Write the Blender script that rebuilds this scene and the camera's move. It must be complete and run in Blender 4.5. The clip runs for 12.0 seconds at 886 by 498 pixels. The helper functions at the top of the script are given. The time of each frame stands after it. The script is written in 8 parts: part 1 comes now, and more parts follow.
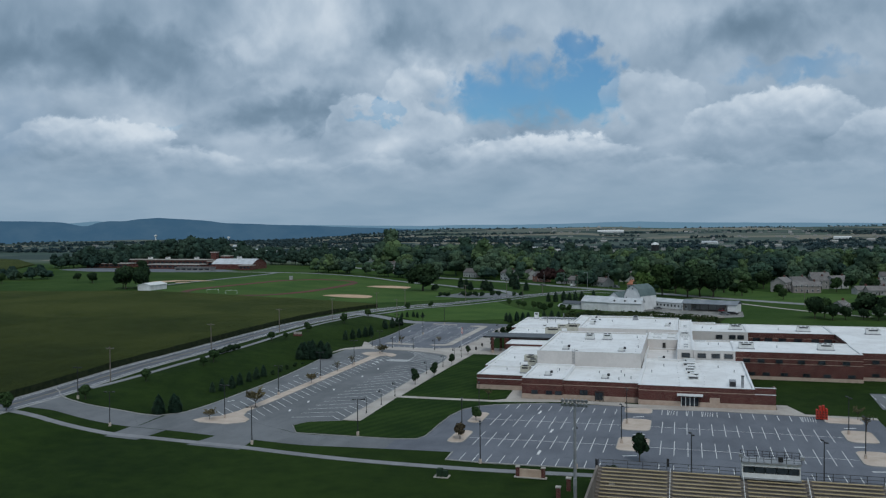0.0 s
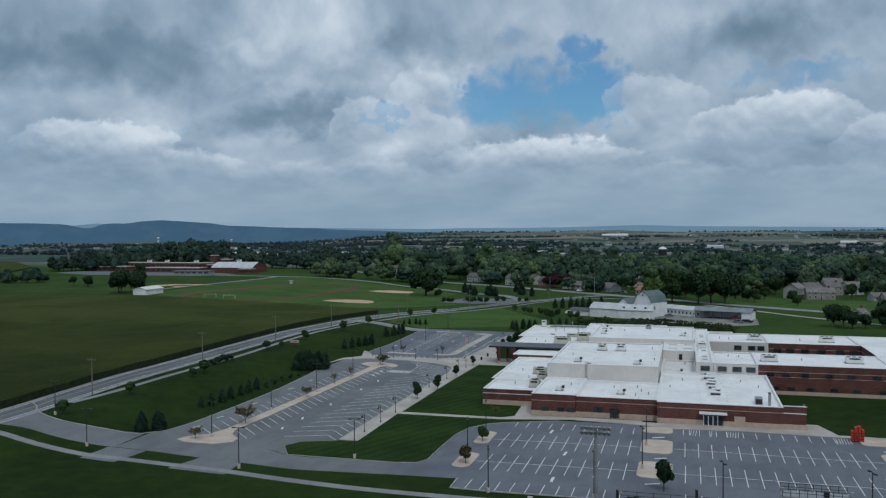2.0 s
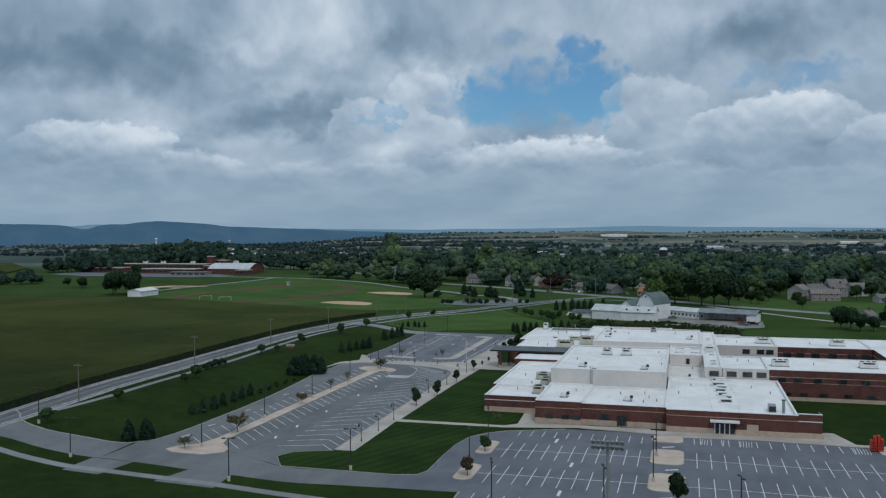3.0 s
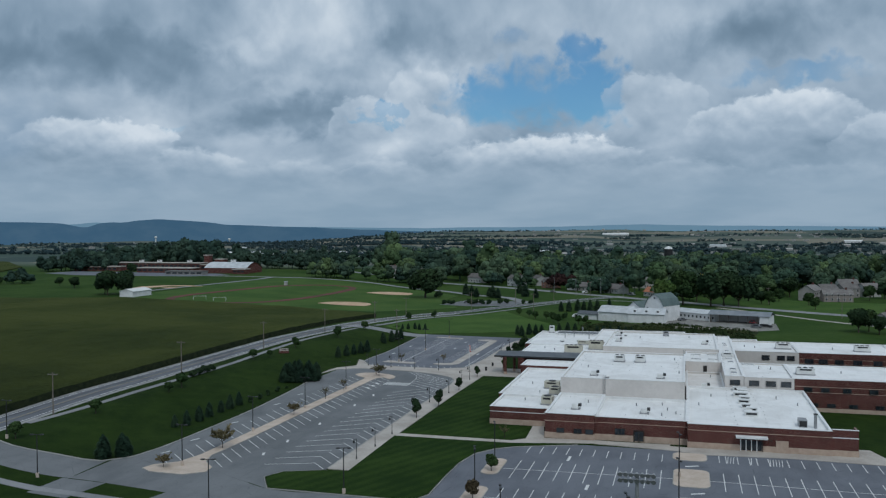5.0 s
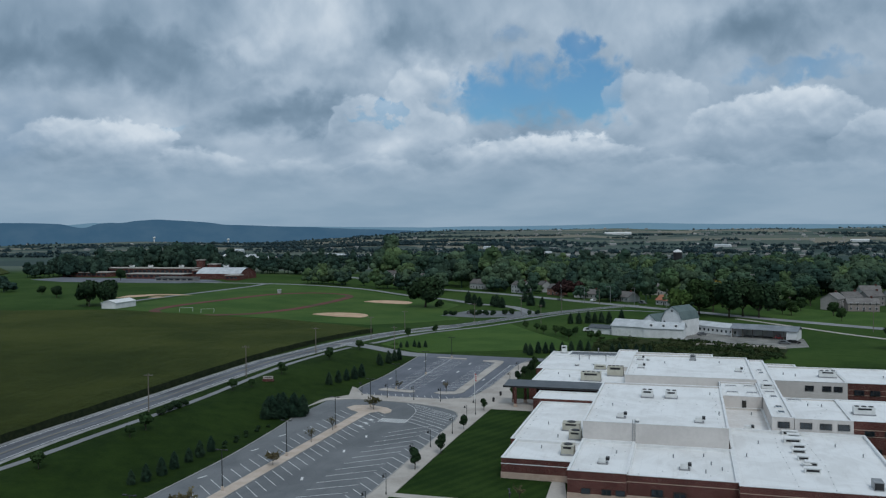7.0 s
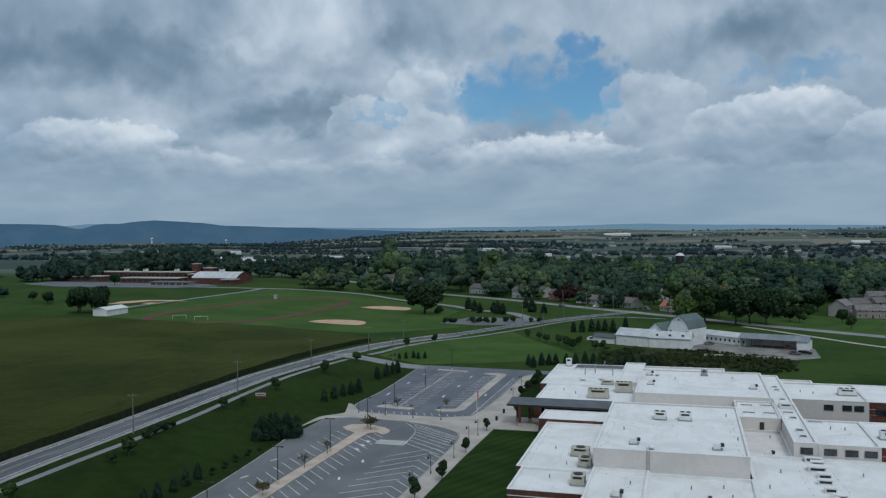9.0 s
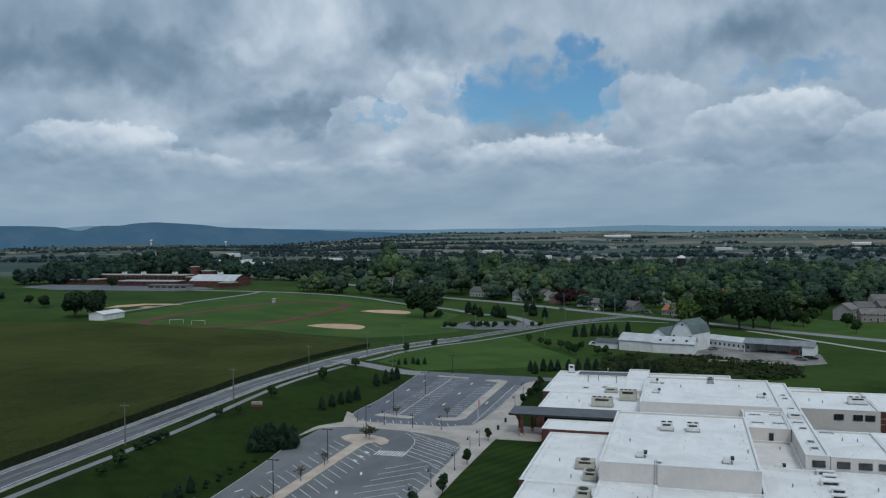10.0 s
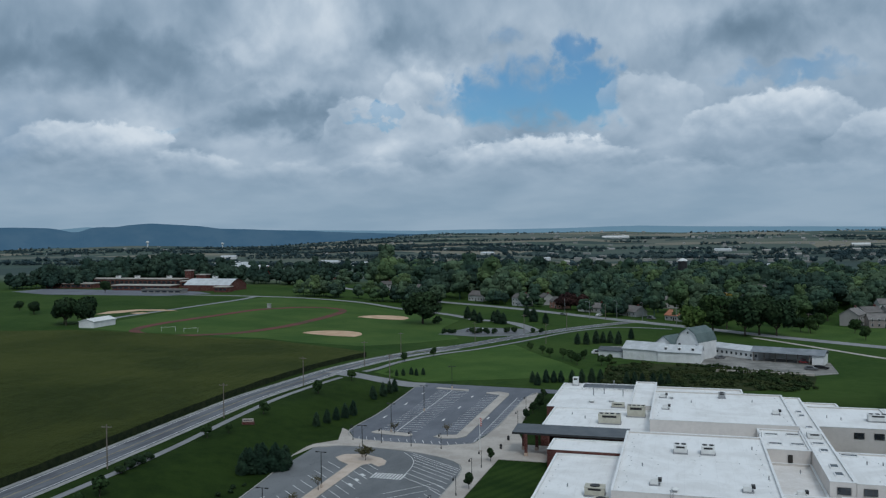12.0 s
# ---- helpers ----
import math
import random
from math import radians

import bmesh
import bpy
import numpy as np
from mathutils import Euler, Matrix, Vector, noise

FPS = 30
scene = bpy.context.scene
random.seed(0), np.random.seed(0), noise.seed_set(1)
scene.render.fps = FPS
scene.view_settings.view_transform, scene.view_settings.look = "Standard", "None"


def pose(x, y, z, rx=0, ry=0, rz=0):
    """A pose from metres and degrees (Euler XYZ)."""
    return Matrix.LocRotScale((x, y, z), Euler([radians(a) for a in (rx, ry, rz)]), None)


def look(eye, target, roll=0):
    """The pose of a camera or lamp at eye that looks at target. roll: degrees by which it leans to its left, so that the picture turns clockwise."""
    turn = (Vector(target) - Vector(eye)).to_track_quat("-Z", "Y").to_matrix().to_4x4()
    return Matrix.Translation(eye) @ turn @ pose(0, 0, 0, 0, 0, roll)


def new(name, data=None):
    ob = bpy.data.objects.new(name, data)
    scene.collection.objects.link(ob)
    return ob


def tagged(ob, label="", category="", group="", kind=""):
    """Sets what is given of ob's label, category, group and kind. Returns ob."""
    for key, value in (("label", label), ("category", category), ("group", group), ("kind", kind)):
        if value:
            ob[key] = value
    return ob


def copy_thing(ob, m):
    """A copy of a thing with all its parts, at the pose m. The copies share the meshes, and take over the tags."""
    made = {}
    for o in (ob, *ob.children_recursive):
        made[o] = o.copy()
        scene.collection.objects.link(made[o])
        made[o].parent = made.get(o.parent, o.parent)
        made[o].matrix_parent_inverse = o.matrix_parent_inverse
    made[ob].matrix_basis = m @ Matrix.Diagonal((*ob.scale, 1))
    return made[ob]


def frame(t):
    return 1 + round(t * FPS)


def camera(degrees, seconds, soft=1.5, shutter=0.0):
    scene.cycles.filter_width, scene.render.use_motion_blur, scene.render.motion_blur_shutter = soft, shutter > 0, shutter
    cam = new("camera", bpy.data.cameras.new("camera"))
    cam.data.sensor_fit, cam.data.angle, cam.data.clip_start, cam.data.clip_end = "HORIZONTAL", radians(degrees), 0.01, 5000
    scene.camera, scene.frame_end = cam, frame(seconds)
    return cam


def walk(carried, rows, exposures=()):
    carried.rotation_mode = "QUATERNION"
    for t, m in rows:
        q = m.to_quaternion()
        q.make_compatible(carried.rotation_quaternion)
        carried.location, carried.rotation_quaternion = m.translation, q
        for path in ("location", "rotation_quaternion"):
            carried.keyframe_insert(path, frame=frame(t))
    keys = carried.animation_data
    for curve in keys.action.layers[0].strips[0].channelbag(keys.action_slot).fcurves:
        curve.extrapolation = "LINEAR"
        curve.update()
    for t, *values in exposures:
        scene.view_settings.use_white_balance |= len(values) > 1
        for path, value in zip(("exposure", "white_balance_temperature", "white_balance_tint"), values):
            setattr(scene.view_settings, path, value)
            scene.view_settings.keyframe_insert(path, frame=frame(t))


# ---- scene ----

# ------------------------------------------------------------------ camera
cam = camera(55.0, 12.0, soft=1.25)
PATH = [
    (0, (2.84, -2.78, 45.83), (-24.47, 93.38, 43.19), -0.51),
    (0.1, (2.67, -2.24, 45.86), (-24.67, 93.91, 43.23), -0.51),
    (0.25, (1.69, 1.43, 46.33), (-26.10, 97.45, 43.67), -0.55),
    (0.5, (1.19, 2.63, 46.21), (-26.52, 98.68, 43.62), -0.48),
    (1, (-0.06, 5.64, 45.90), (-27.59, 101.75, 43.49), -0.32),
    (1.5, (-0.67, 8.50, 46.03), (-28.31, 104.58, 43.69), -0.26),
    (2, (-1.51, 11.47, 46.18), (-29.18, 107.54, 43.90), -0.35),
    (2.5, (-2.74, 15.21, 46.16), (-30.35, 111.30, 43.98), -0.38),
    (3, (-4.08, 19.15, 46.10), (-31.60, 115.27, 43.91), -0.37),
    (5, (-8.64, 33.67, 46.23), (-36.22, 129.76, 43.85), -0.33),
    (5.5, (-9.88, 37.36, 46.52), (-37.45, 133.45, 44.08), -0.32),
    (5.9, (-10.80, 40.30, 46.91), (-38.38, 136.38, 44.36), -0.34),
    (6, (-11.14, 41.40, 47.08), (-38.72, 137.48, 44.50), -0.35),
    (6.1, (-12.17, 44.91, 47.70), (-39.76, 140.99, 45.10), -0.38),
    (6.2, (-13.21, 48.42, 48.32), (-40.79, 144.50, 45.69), -0.40),
    (6.3, (-14.24, 51.93, 48.94), (-41.83, 148.01, 46.29), -0.43),
    (6.4, (-15.28, 55.44, 49.56), (-42.86, 151.52, 46.89), -0.45),
    (6.5, (-16.31, 58.95, 50.18), (-43.90, 155.03, 47.49), -0.48),
    (6.6, (-16.58, 59.88, 50.37), (-44.17, 155.96, 47.70), -0.49),
    (7, (-17.19, 62.13, 50.87), (-44.82, 158.20, 48.30), -0.53),
    (9, (-20.84, 72.97, 53.68), (-48.31, 169.09, 51.14), -0.55),
    (9.5, (-21.65, 75.37, 54.24), (-49.12, 171.49, 51.77), -0.54),
    (10, (-22.46, 78.16, 54.62), (-49.90, 174.30, 52.25), -0.59),
    (10.5, (-23.17, 80.44, 55.05), (-50.59, 176.58, 52.77), -0.61),
    (11, (-24.13, 82.87, 55.66), (-51.47, 179.03, 53.38), -0.60),
    (11.5, (-24.95, 85.25, 56.30), (-52.21, 181.44, 53.99), -0.61),
    (12, (-25.91, 88.40, 56.92), (-53.07, 184.61, 54.59), -0.69),
]
walk(cam, [(t, look(eye, target, roll)) for t, eye, target, roll in PATH], [(0.0, 0.0, 6150, 7), (12.0, 0.0, 6150, 7)])

# ------------------------------------------------------------------ light
SUN_ELEVATION, SUN_AZIMUTH = 52.0, 150.0      # degrees; azimuth clockwise from +y
sun = new("sun", bpy.data.lights.new("sun", "SUN"))
sun.data.energy, sun.data.angle, sun.data.color = 1.05, radians(14), (1.0, 0.98, 0.95)
_az = radians(SUN_AZIMUTH)
sun.matrix_world = look((0, 0, 300), (-300 * math.sin(_az), -300 * math.cos(_az), 300 - 300 * math.tan(radians(SUN_ELEVATION))))


class Nodes:
    """Short forms for building node trees."""

    def __init__(self, tree):
        self.tree = tree
        tree.nodes.clear()

    def add(self, kind, **settings):
        n = self.tree.nodes.new(kind)
        if "operation" in settings:
            n.operation = settings["operation"]
        if "use_clamp" in settings:
            n.use_clamp = settings["use_clamp"]
        if "data_type" in settings:
            n.data_type = settings["data_type"]
        if "blend_type" in settings:
            n.blend_type = settings["blend_type"]
        if "interpolation_type" in settings:
            n.interpolation_type = settings["interpolation_type"]
        if "feature" in settings:
            n.feature = settings["feature"]
        if "distance" in settings:
            n.distance = settings["distance"]
        if "sky_type" in settings:
            n.sky_type, n.sun_disc = settings["sky_type"], settings["sun_disc"]
        return n

    def put(self, value, socket):
        if isinstance(value, (int, float)):
            socket.default_value = value
        elif isinstance(value, (tuple, list)):
            v = tuple(value)
            socket.default_value = v + (1,) if len(v) == 3 and len(socket.default_value) == 4 else v
        else:
            self.tree.links.new(value, socket)

    def math(self, op, a, b=0.0, c=0.0, clamp=False):
        n = self.add("ShaderNodeMath", operation=op, use_clamp=clamp)
        for s, v in zip(n.inputs, (a, b, c)):
            self.put(v, s)
        return n.outputs[0]

    def mix(self, f, a, b, blend="MIX"):
        n = self.add("ShaderNodeMix", data_type="RGBA", blend_type=blend)
        self.put(f, n.inputs[0])
        self.put(a, n.inputs[6])
        self.put(b, n.inputs[7])
        return n.outputs[2]

    def noise(self, vec, scale, detail=4.0, rough=0.55, distortion=0.0):
        n = self.add("ShaderNodeTexNoise")
        if vec is not None:
            self.put(vec, n.inputs["Vector"])
        for key, v in (("Scale", scale), ("Detail", detail), ("Roughness", rough), ("Distortion", distortion)):
            self.put(v, n.inputs[key])
        return n.outputs[0]

    def ramp(self, f, lo, hi, a=0.0, b=1.0, kind="SMOOTHSTEP"):
        n = self.add("ShaderNodeMapRange", interpolation_type=kind)
        for s, v in zip(n.inputs, (f, lo, hi, a, b)):
            self.put(v, s)
        return n.outputs[0]

    def xyz(self, x, y, z):
        n = self.add("ShaderNodeCombineXYZ")
        for s, v in zip(n.inputs, (x, y, z)):
            self.put(v, s)
        return n.outputs[0]

    def split(self, v):
        n = self.add("ShaderNodeSeparateXYZ")
        self.put(v, n.inputs[0])
        return n.outputs

    def scaled(self, v, s):
        n = self.add("ShaderNodeVectorMath", operation="MULTIPLY")
        self.put(v, n.inputs[0])
        self.put(s, n.inputs[1])
        return n.outputs[0]


def make_world():
    """A broken overcast: a Nishita sky behind a deck of cumulus."""
    w = bpy.data.worlds.new("world")
    scene.world = w
    w.use_nodes = True
    k = Nodes(w.node_tree)
    d = k.add("ShaderNodeTexCoord").outputs["Generated"]
    dx, dy, dz = k.split(d)
    az = k.math("MULTIPLY", k.math("ARCTAN2", k.math("MULTIPLY", dx, -1.0), dy), 180 / math.pi)
    el = k.math("MULTIPLY", k.math("ARCSINE", dz), 180 / math.pi)
    # billows as seen from the side, in degrees, flatter towards the horizon
    tall = k.math("MULTIPLY", k.math("LOGARITHM", k.math("ADD", 1.0, k.math("DIVIDE", k.math("MAXIMUM", el, 0.0), 4.0)), math.e), 13.0)
    side = k.xyz(k.math("MULTIPLY", az, 0.11), k.math("MULTIPLY", tall, 0.115), 0.0)

    def puffs(vec, scale):
        """Cauliflower heads: rounded cells at several sizes."""
        n = k.add("ShaderNodeTexVoronoi", feature="SMOOTH_F1")
        n.normalize = True
        k.put(vec, n.inputs["Vector"])
        for key, value in (("Scale", scale), ("Detail", 3.0), ("Roughness", 0.47), ("Lacunarity", 2.3), ("Smoothness", 0.55)):
            n.inputs[key].default_value = value
        return k.math("SUBTRACT", 1.0, n.outputs["Distance"])

    def moved(vec, by):
        n = k.add("ShaderNodeVectorMath", operation="ADD")
        k.put(vec, n.inputs[0])
        k.put(by, n.inputs[1])
        return n.outputs[0]

    swirl = k.add("ShaderNodeTexNoise")
    k.put(side, swirl.inputs["Vector"])
    for key, value in (("Scale", 5.0), ("Detail", 5.0), ("Roughness", 0.55)):
        swirl.inputs[key].default_value = value
    bent = moved(side, k.scaled(swirl.outputs["Color"], (0.13, 0.13, 0.0)))
    puff, puff_above = puffs(bent, 2.7), puffs(moved(bent, (-0.015, 0.06, 0.0)), 2.7)
    big = k.noise(side, 1.1, 3.0, 0.5, 0.2)
    soft = k.noise(side, 2.2, 4.5, 0.46, 0.3)
    soft_above = k.noise(moved(side, (0.0, 0.06, 0.0)), 2.2, 4.5, 0.46, 0.3)
    small = k.noise(side, 9.0, 5.0, 0.55, 0.3)
    other = k.noise(moved(side, (7.3, 2.1, 0.0)), 5.0, 5.0, 0.5, 0.3)
    u = k.math("ADD", az, k.math("ADD", k.math("MULTIPLY", k.math("SUBTRACT", soft, 0.5), 6.0), k.math("MULTIPLY", k.math("SUBTRACT", small, 0.5), 4.0)))
    v = k.math("ADD", el, k.math("ADD", k.math("MULTIPLY", k.math("SUBTRACT", other, 0.5), 4.0), k.math("MULTIPLY", k.math("SUBTRACT", big, 0.5), 0.8)))

    def blobs(rows, edge=0.2, end=1.35):
        """The strongest of several soft ovals: bearing, height, half width and half height in degrees, strength."""
        out = None
        for a, e, wa, we, strength in rows:
            r = k.math("SQRT", k.math("ADD",
                       k.math("POWER", k.math("DIVIDE", k.math("SUBTRACT", u, a), wa), 2.0),
                       k.math("POWER", k.math("DIVIDE", k.math("SUBTRACT", v, e), we), 2.0)))
            one = k.ramp(r, edge, end, strength, 0.0)
            out = one if out is None else k.math("MAXIMUM", out, one)
        return out

    gaps = blobs(((10.6, 8.6, 5.4, 2.2, 1), (13.4, 9.0, 2.6, 1.5, 0.9), (6.8, 8.8, 3.6, 2.0, 1.0), (19.6, 7.6, 1.8, 0.7, 0.85), (7.2, 11.6, 1.7, 1.9, 0.85), (-6.6, 9.6, 5.2, 0.9, 0.6), (33.6, 6.0, 1.6, 0.5, 0.4), (12.0, 12.6, 1.4, 0.7, 0.35)), 0.35, 1.5)
    dark = blobs(((38.2, 10.6, 8.4, 2.0, 1), (42.5, 12.9, 6.8, 2.3, 0.6), (25.6, 7.4, 4.6, 1.2, 0.8), (30.6, 8.8, 3.5, 1.0, 0.4), (-4.3, 12.0, 5.4, 1.5, 0.75), (-9.4, 13.3, 3.4, 1.7, 0.6), (13.5, 12.2, 3.6, 1.3, 0.5), (17.7, 12.6, 2.1, 1.4, 0.4), (-3.9, 4.8, 6.7, 1.2, 0.4), (38.8, 3.0, 8.4, 1.1, 0.35), (12.0, 5.2, 5.0, 0.6, 0.3)), 0.1, 1.5)
    light = blobs(((24.0, 13.3, 4.6, 2.4, 0.9), (29.0, 11.4, 2.6, 0.9, 0.5), (24.6, 9.6, 3.4, 0.7, 0.45), (3.4, 13.3, 4.7, 2.4, 0.5), (17.6, 10.2, 2.0, 1.2, 0.6), (4.5, 7.6, 2.6, 1.4, 0.35), (21.0, 5.6, 6.0, 1.0, 0.3), (35.0, 6.4, 4.0, 1.2, 0.35)), 0.1, 1.5)
    veil = blobs(((42.9, 5.9, 2.6, 2.4, 0.85), (21.0, 3.6, 1.6, 0.9, 0.4), (-0.5, 1.8, 9.8, 1.3, 0.35), (34.5, 3.0, 5.0, 0.8, 0.35)), 0.1, 1.5)
    drift = k.math("SUBTRACT", soft, soft_above)
    tone = k.math("MULTIPLY_ADD", k.math("SUBTRACT", big, 0.5), 0.6, 0.52)
    tone = k.math("MULTIPLY_ADD", k.math("SUBTRACT", soft, 0.5), 0.5, tone)
    tone = k.math("MULTIPLY_ADD", drift, 0.35, tone)
    tone = k.math("MULTIPLY_ADD", k.math("SUBTRACT", puff, 0.62), 0.4, tone)
    tone = k.math("MULTIPLY_ADD", light, 0.30, tone)
    tone = k.math("SUBTRACT", tone, k.math("MULTIPLY", dark, 0.33), clamp=True)
    # where the deck thins out, soft-edged
    ragged = k.math("ADD", gaps, k.math("MULTIPLY", k.math("SUBTRACT", 0.62, puff), 0.55))
    ragged = k.math("ADD", ragged, k.math("MULTIPLY", k.math("SUBTRACT", soft, 0.5), 0.9))

    # cumulus in front of the deck: crisp bulging tops, grey soft bases
    bulge = k.math("ADD", k.math("MULTIPLY", k.math("SUBTRACT", puff, 0.60), 2.6), k.math("MULTIPLY", k.math("SUBTRACT", small, 0.5), 2.2))
    heads, glow = None, None
    for a, half, base, top, strength in ((9.4, 7.8, 3.7, 6.7, 1.0), (-5.6, 6.2, 5.6, 8.9, 1.0), (19.4, 4.6, 5.6, 9.4, 0.6), (17.6, 2.6, 8.0, 10.9, 0.5), (38.4, 6.2, 3.9, 7.4, 0.85), (32.4, 3.4, 3.4, 5.6, 0.8), (2.4, 3.6, 7.6, 10.6, 0.55), (-12.4, 4.0, 4.4, 7.4, 0.85), (26.6, 4.6, 3.2, 5.0, 0.65), (0.0, 4.4, 2.9, 4.9, 0.6), (19.8, 4.2, 2.9, 5.2, 0.7), (-8.0, 5.0, 2.6, 4.4, 0.5)):
        span = k.math("DIVIDE", k.math("SUBTRACT", k.math("MULTIPLY_ADD", k.math("SUBTRACT", soft, 0.5), 5.0, az), a), half)
        arch = k.math("SQRT", k.math("MAXIMUM", k.math("SUBTRACT", 1.0, k.math("MULTIPLY", span, span)), 0.0))
        brim = k.math("ADD", k.math("MULTIPLY_ADD", arch, (top - base) * 0.92, base - 0.25), k.math("MULTIPLY", bulge, 0.62 * (top - base) / 2.6))
        rise = k.math("DIVIDE", k.math("SUBTRACT", el, base), top - base)
        below = k.ramp(k.math("SUBTRACT", brim, el), -0.05, 0.42, 0.0, 1.0)
        solid = k.math("MULTIPLY", k.math("MULTIPLY", below, k.ramp(rise, -0.25, 0.45)), k.ramp(arch, 0.05, 0.55, 0.0, strength))
        lit = k.math("MULTIPLY_ADD", k.ramp(rise, 0.0, 0.9), 0.46, 0.48)
        lit = k.math("MULTIPLY_ADD", k.math("SUBTRACT", puff, puff_above), 1.3, lit)
        lit = k.math("MULTIPLY_ADD", k.math("SUBTRACT", soft, 0.5), 0.5, lit)
        if heads is None:
            heads, glow = solid, k.math("MULTIPLY", lit, 1.0)
        else:
            n = k.add("ShaderNodeMix", data_type="FLOAT")
            k.put(solid, n.inputs[0])
            k.put(glow, n.inputs[2])
            k.put(lit, n.inputs[3])
            glow = n.outputs[0]
            heads = k.math("MAXIMUM", heads, solid)
    n = k.add("ShaderNodeMix", data_type="FLOAT")
    k.put(heads, n.inputs[0])
    k.put(tone, n.inputs[2])
    k.put(glow, n.inputs[3])
    tone = k.math("MULTIPLY", n.outputs[0], 1.0, clamp=True)
    ramp = k.add("ShaderNodeValToRGB")
    ramp.color_ramp.interpolation = "B_SPLINE"
    stops = ((0.0, (0.115, 0.175, 0.24)), (0.3, (0.200, 0.278, 0.364)), (0.55, (0.318, 0.398, 0.490)), (0.8, (0.484, 0.553, 0.632)), (1.0, (0.68, 0.72, 0.765)))
    for n, (at, colour) in enumerate(stops):
        e = ramp.color_ramp.elements[n] if n < 2 else ramp.color_ramp.elements.new(at)
        e.position, e.color = at, (*colour, 1)
    k.put(tone, ramp.inputs[0])
    cloud = ramp.outputs[0]
    sky = k.add("ShaderNodeTexSky", sky_type="NISHITA", sun_disc=False)
    sky.sun_elevation, sky.sun_rotation = radians(SUN_ELEVATION), radians(SUN_AZIMUTH)
    sky.dust_density = 1.0
    clear = k.mix(1.0, sky.outputs[0], (0.040, 0.066, 0.083), "MULTIPLY")
    cover = k.math("MAXIMUM", k.ramp(ragged, 0.15, 0.95, 1.0, 0.06), heads)
    col = k.mix(cover, clear, cloud)
    col = k.mix(k.math("MULTIPLY", veil, 0.6), col, (0.19, 0.285, 0.40))
    # the deck greys out into a milky band near the horizon
    low = k.ramp(el, 0.8, 5.6, 0.96, 0.0)
    wide = k.noise(k.scaled(side, (0.6, 1.0, 1.0)), 1.6, 4.0, 0.5)
    col = k.mix(low, col, k.mix(k.ramp(wide, 0.35, 0.65), (0.245, 0.335, 0.425), (0.305, 0.39, 0.475)))
    # overhead, the thinner cloud lets more light through
    col = k.mix(k.ramp(el, 17.0, 40.0), col, k.mix(0.5, col, (0.50, 0.56, 0.63)))
    bg = k.add("ShaderNodeBackground")
    k.put(col, bg.inputs[0])
    bg.inputs[1].default_value = 1.0
    out = k.add("ShaderNodeOutputWorld")
    k.put(bg.outputs[0], out.inputs[0])


make_world()


# ------------------------------------------------------------------ materials
def surface(name, build, rough=0.9, metal=0.0, bump=0.0, spec=0.2, sheen=None):
    """A node material: build(k, pos) returns its colour, or a colour and a height for the relief."""
    m = bpy.data.materials.new(name)
    m.use_nodes = True
    k = Nodes(m.node_tree)
    pos = k.add("ShaderNodeNewGeometry").outputs["Position"]
    made = build(k, pos)
    colour, height = made if isinstance(made, tuple) and len(made) == 2 else (made, None)
    b = k.add("ShaderNodeBsdfPrincipled")
    k.put(colour, b.inputs["Base Color"])
    b.inputs["Roughness"].default_value, b.inputs["Metallic"].default_value = rough, metal
    b.inputs["Specular IOR Level"].default_value = spec
    if sheen:
        b.inputs["Sheen Weight"].default_value, b.inputs["Sheen Roughness"].default_value = 1.0, 0.45
        b.inputs["Sheen Tint"].default_value = (*sheen, 1)
    if height is not None and bump:
        n = k.add("ShaderNodeBump")
        n.inputs["Distance"].default_value = bump
        k.put(height, n.inputs["Height"])
        k.put(n.outputs[0], b.inputs["Normal"])
    out = k.add("ShaderNodeOutputMaterial")
    k.put(b.outputs[0], out.inputs[0])
    return m


def mottled(a, b, s1=0.3, s2=3.0, mix2=0.35, contrast=(0.35, 0.65)):
    """Two tones at a coarse and a fine scale."""
    def build(k, pos):
        n1, n2 = k.noise(pos, s1, 4.0), k.noise(pos, s2, 5.0, 0.65)
        t = k.math("ADD", k.math("MULTIPLY", n1, 1 - mix2), k.math("MULTIPLY", n2, mix2))
        return k.mix(k.ramp(t, *contrast), a, b), n2
    return build


def by_object(a, b, s1=0.3, s2=3.0, spread=0.25):
    """As mottled, with each object a little lighter or darker than the next."""
    def build(k, pos):
        n1, n2 = k.noise(pos, s1, 3.0), k.noise(pos, s2, 4.0, 0.6)
        c = k.mix(k.ramp(k.math("ADD", k.math("MULTIPLY", n1, 0.5), k.math("MULTIPLY", n2, 0.5)), 0.35, 0.65), a, b)
        r = k.add("ShaderNodeObjectInfo").outputs["Random"]
        g = k.ramp(r, 0.0, 1.0, 1 - spread, 1 + spread, "LINEAR")
        return k.mix(1.0, c, k.xyz(g, g, g), "MULTIPLY"), n2
    return build


def islands(a, b, spread=0.35, scale=0.09):
    """Leaves and clumps, each of its own shade."""
    def build(k, pos):
        r = k.add("ShaderNodeNewGeometry").outputs["Random Per Island"]
        n = k.noise(pos, scale, 2.0)
        c = k.mix(k.ramp(n, 0.38, 0.62), a, b)
        g = k.ramp(r, 0.0, 1.0, 1 - spread, 1 + spread, "LINEAR")
        return k.mix(1.0, c, k.xyz(g, g, g), "MULTIPLY")
    return build


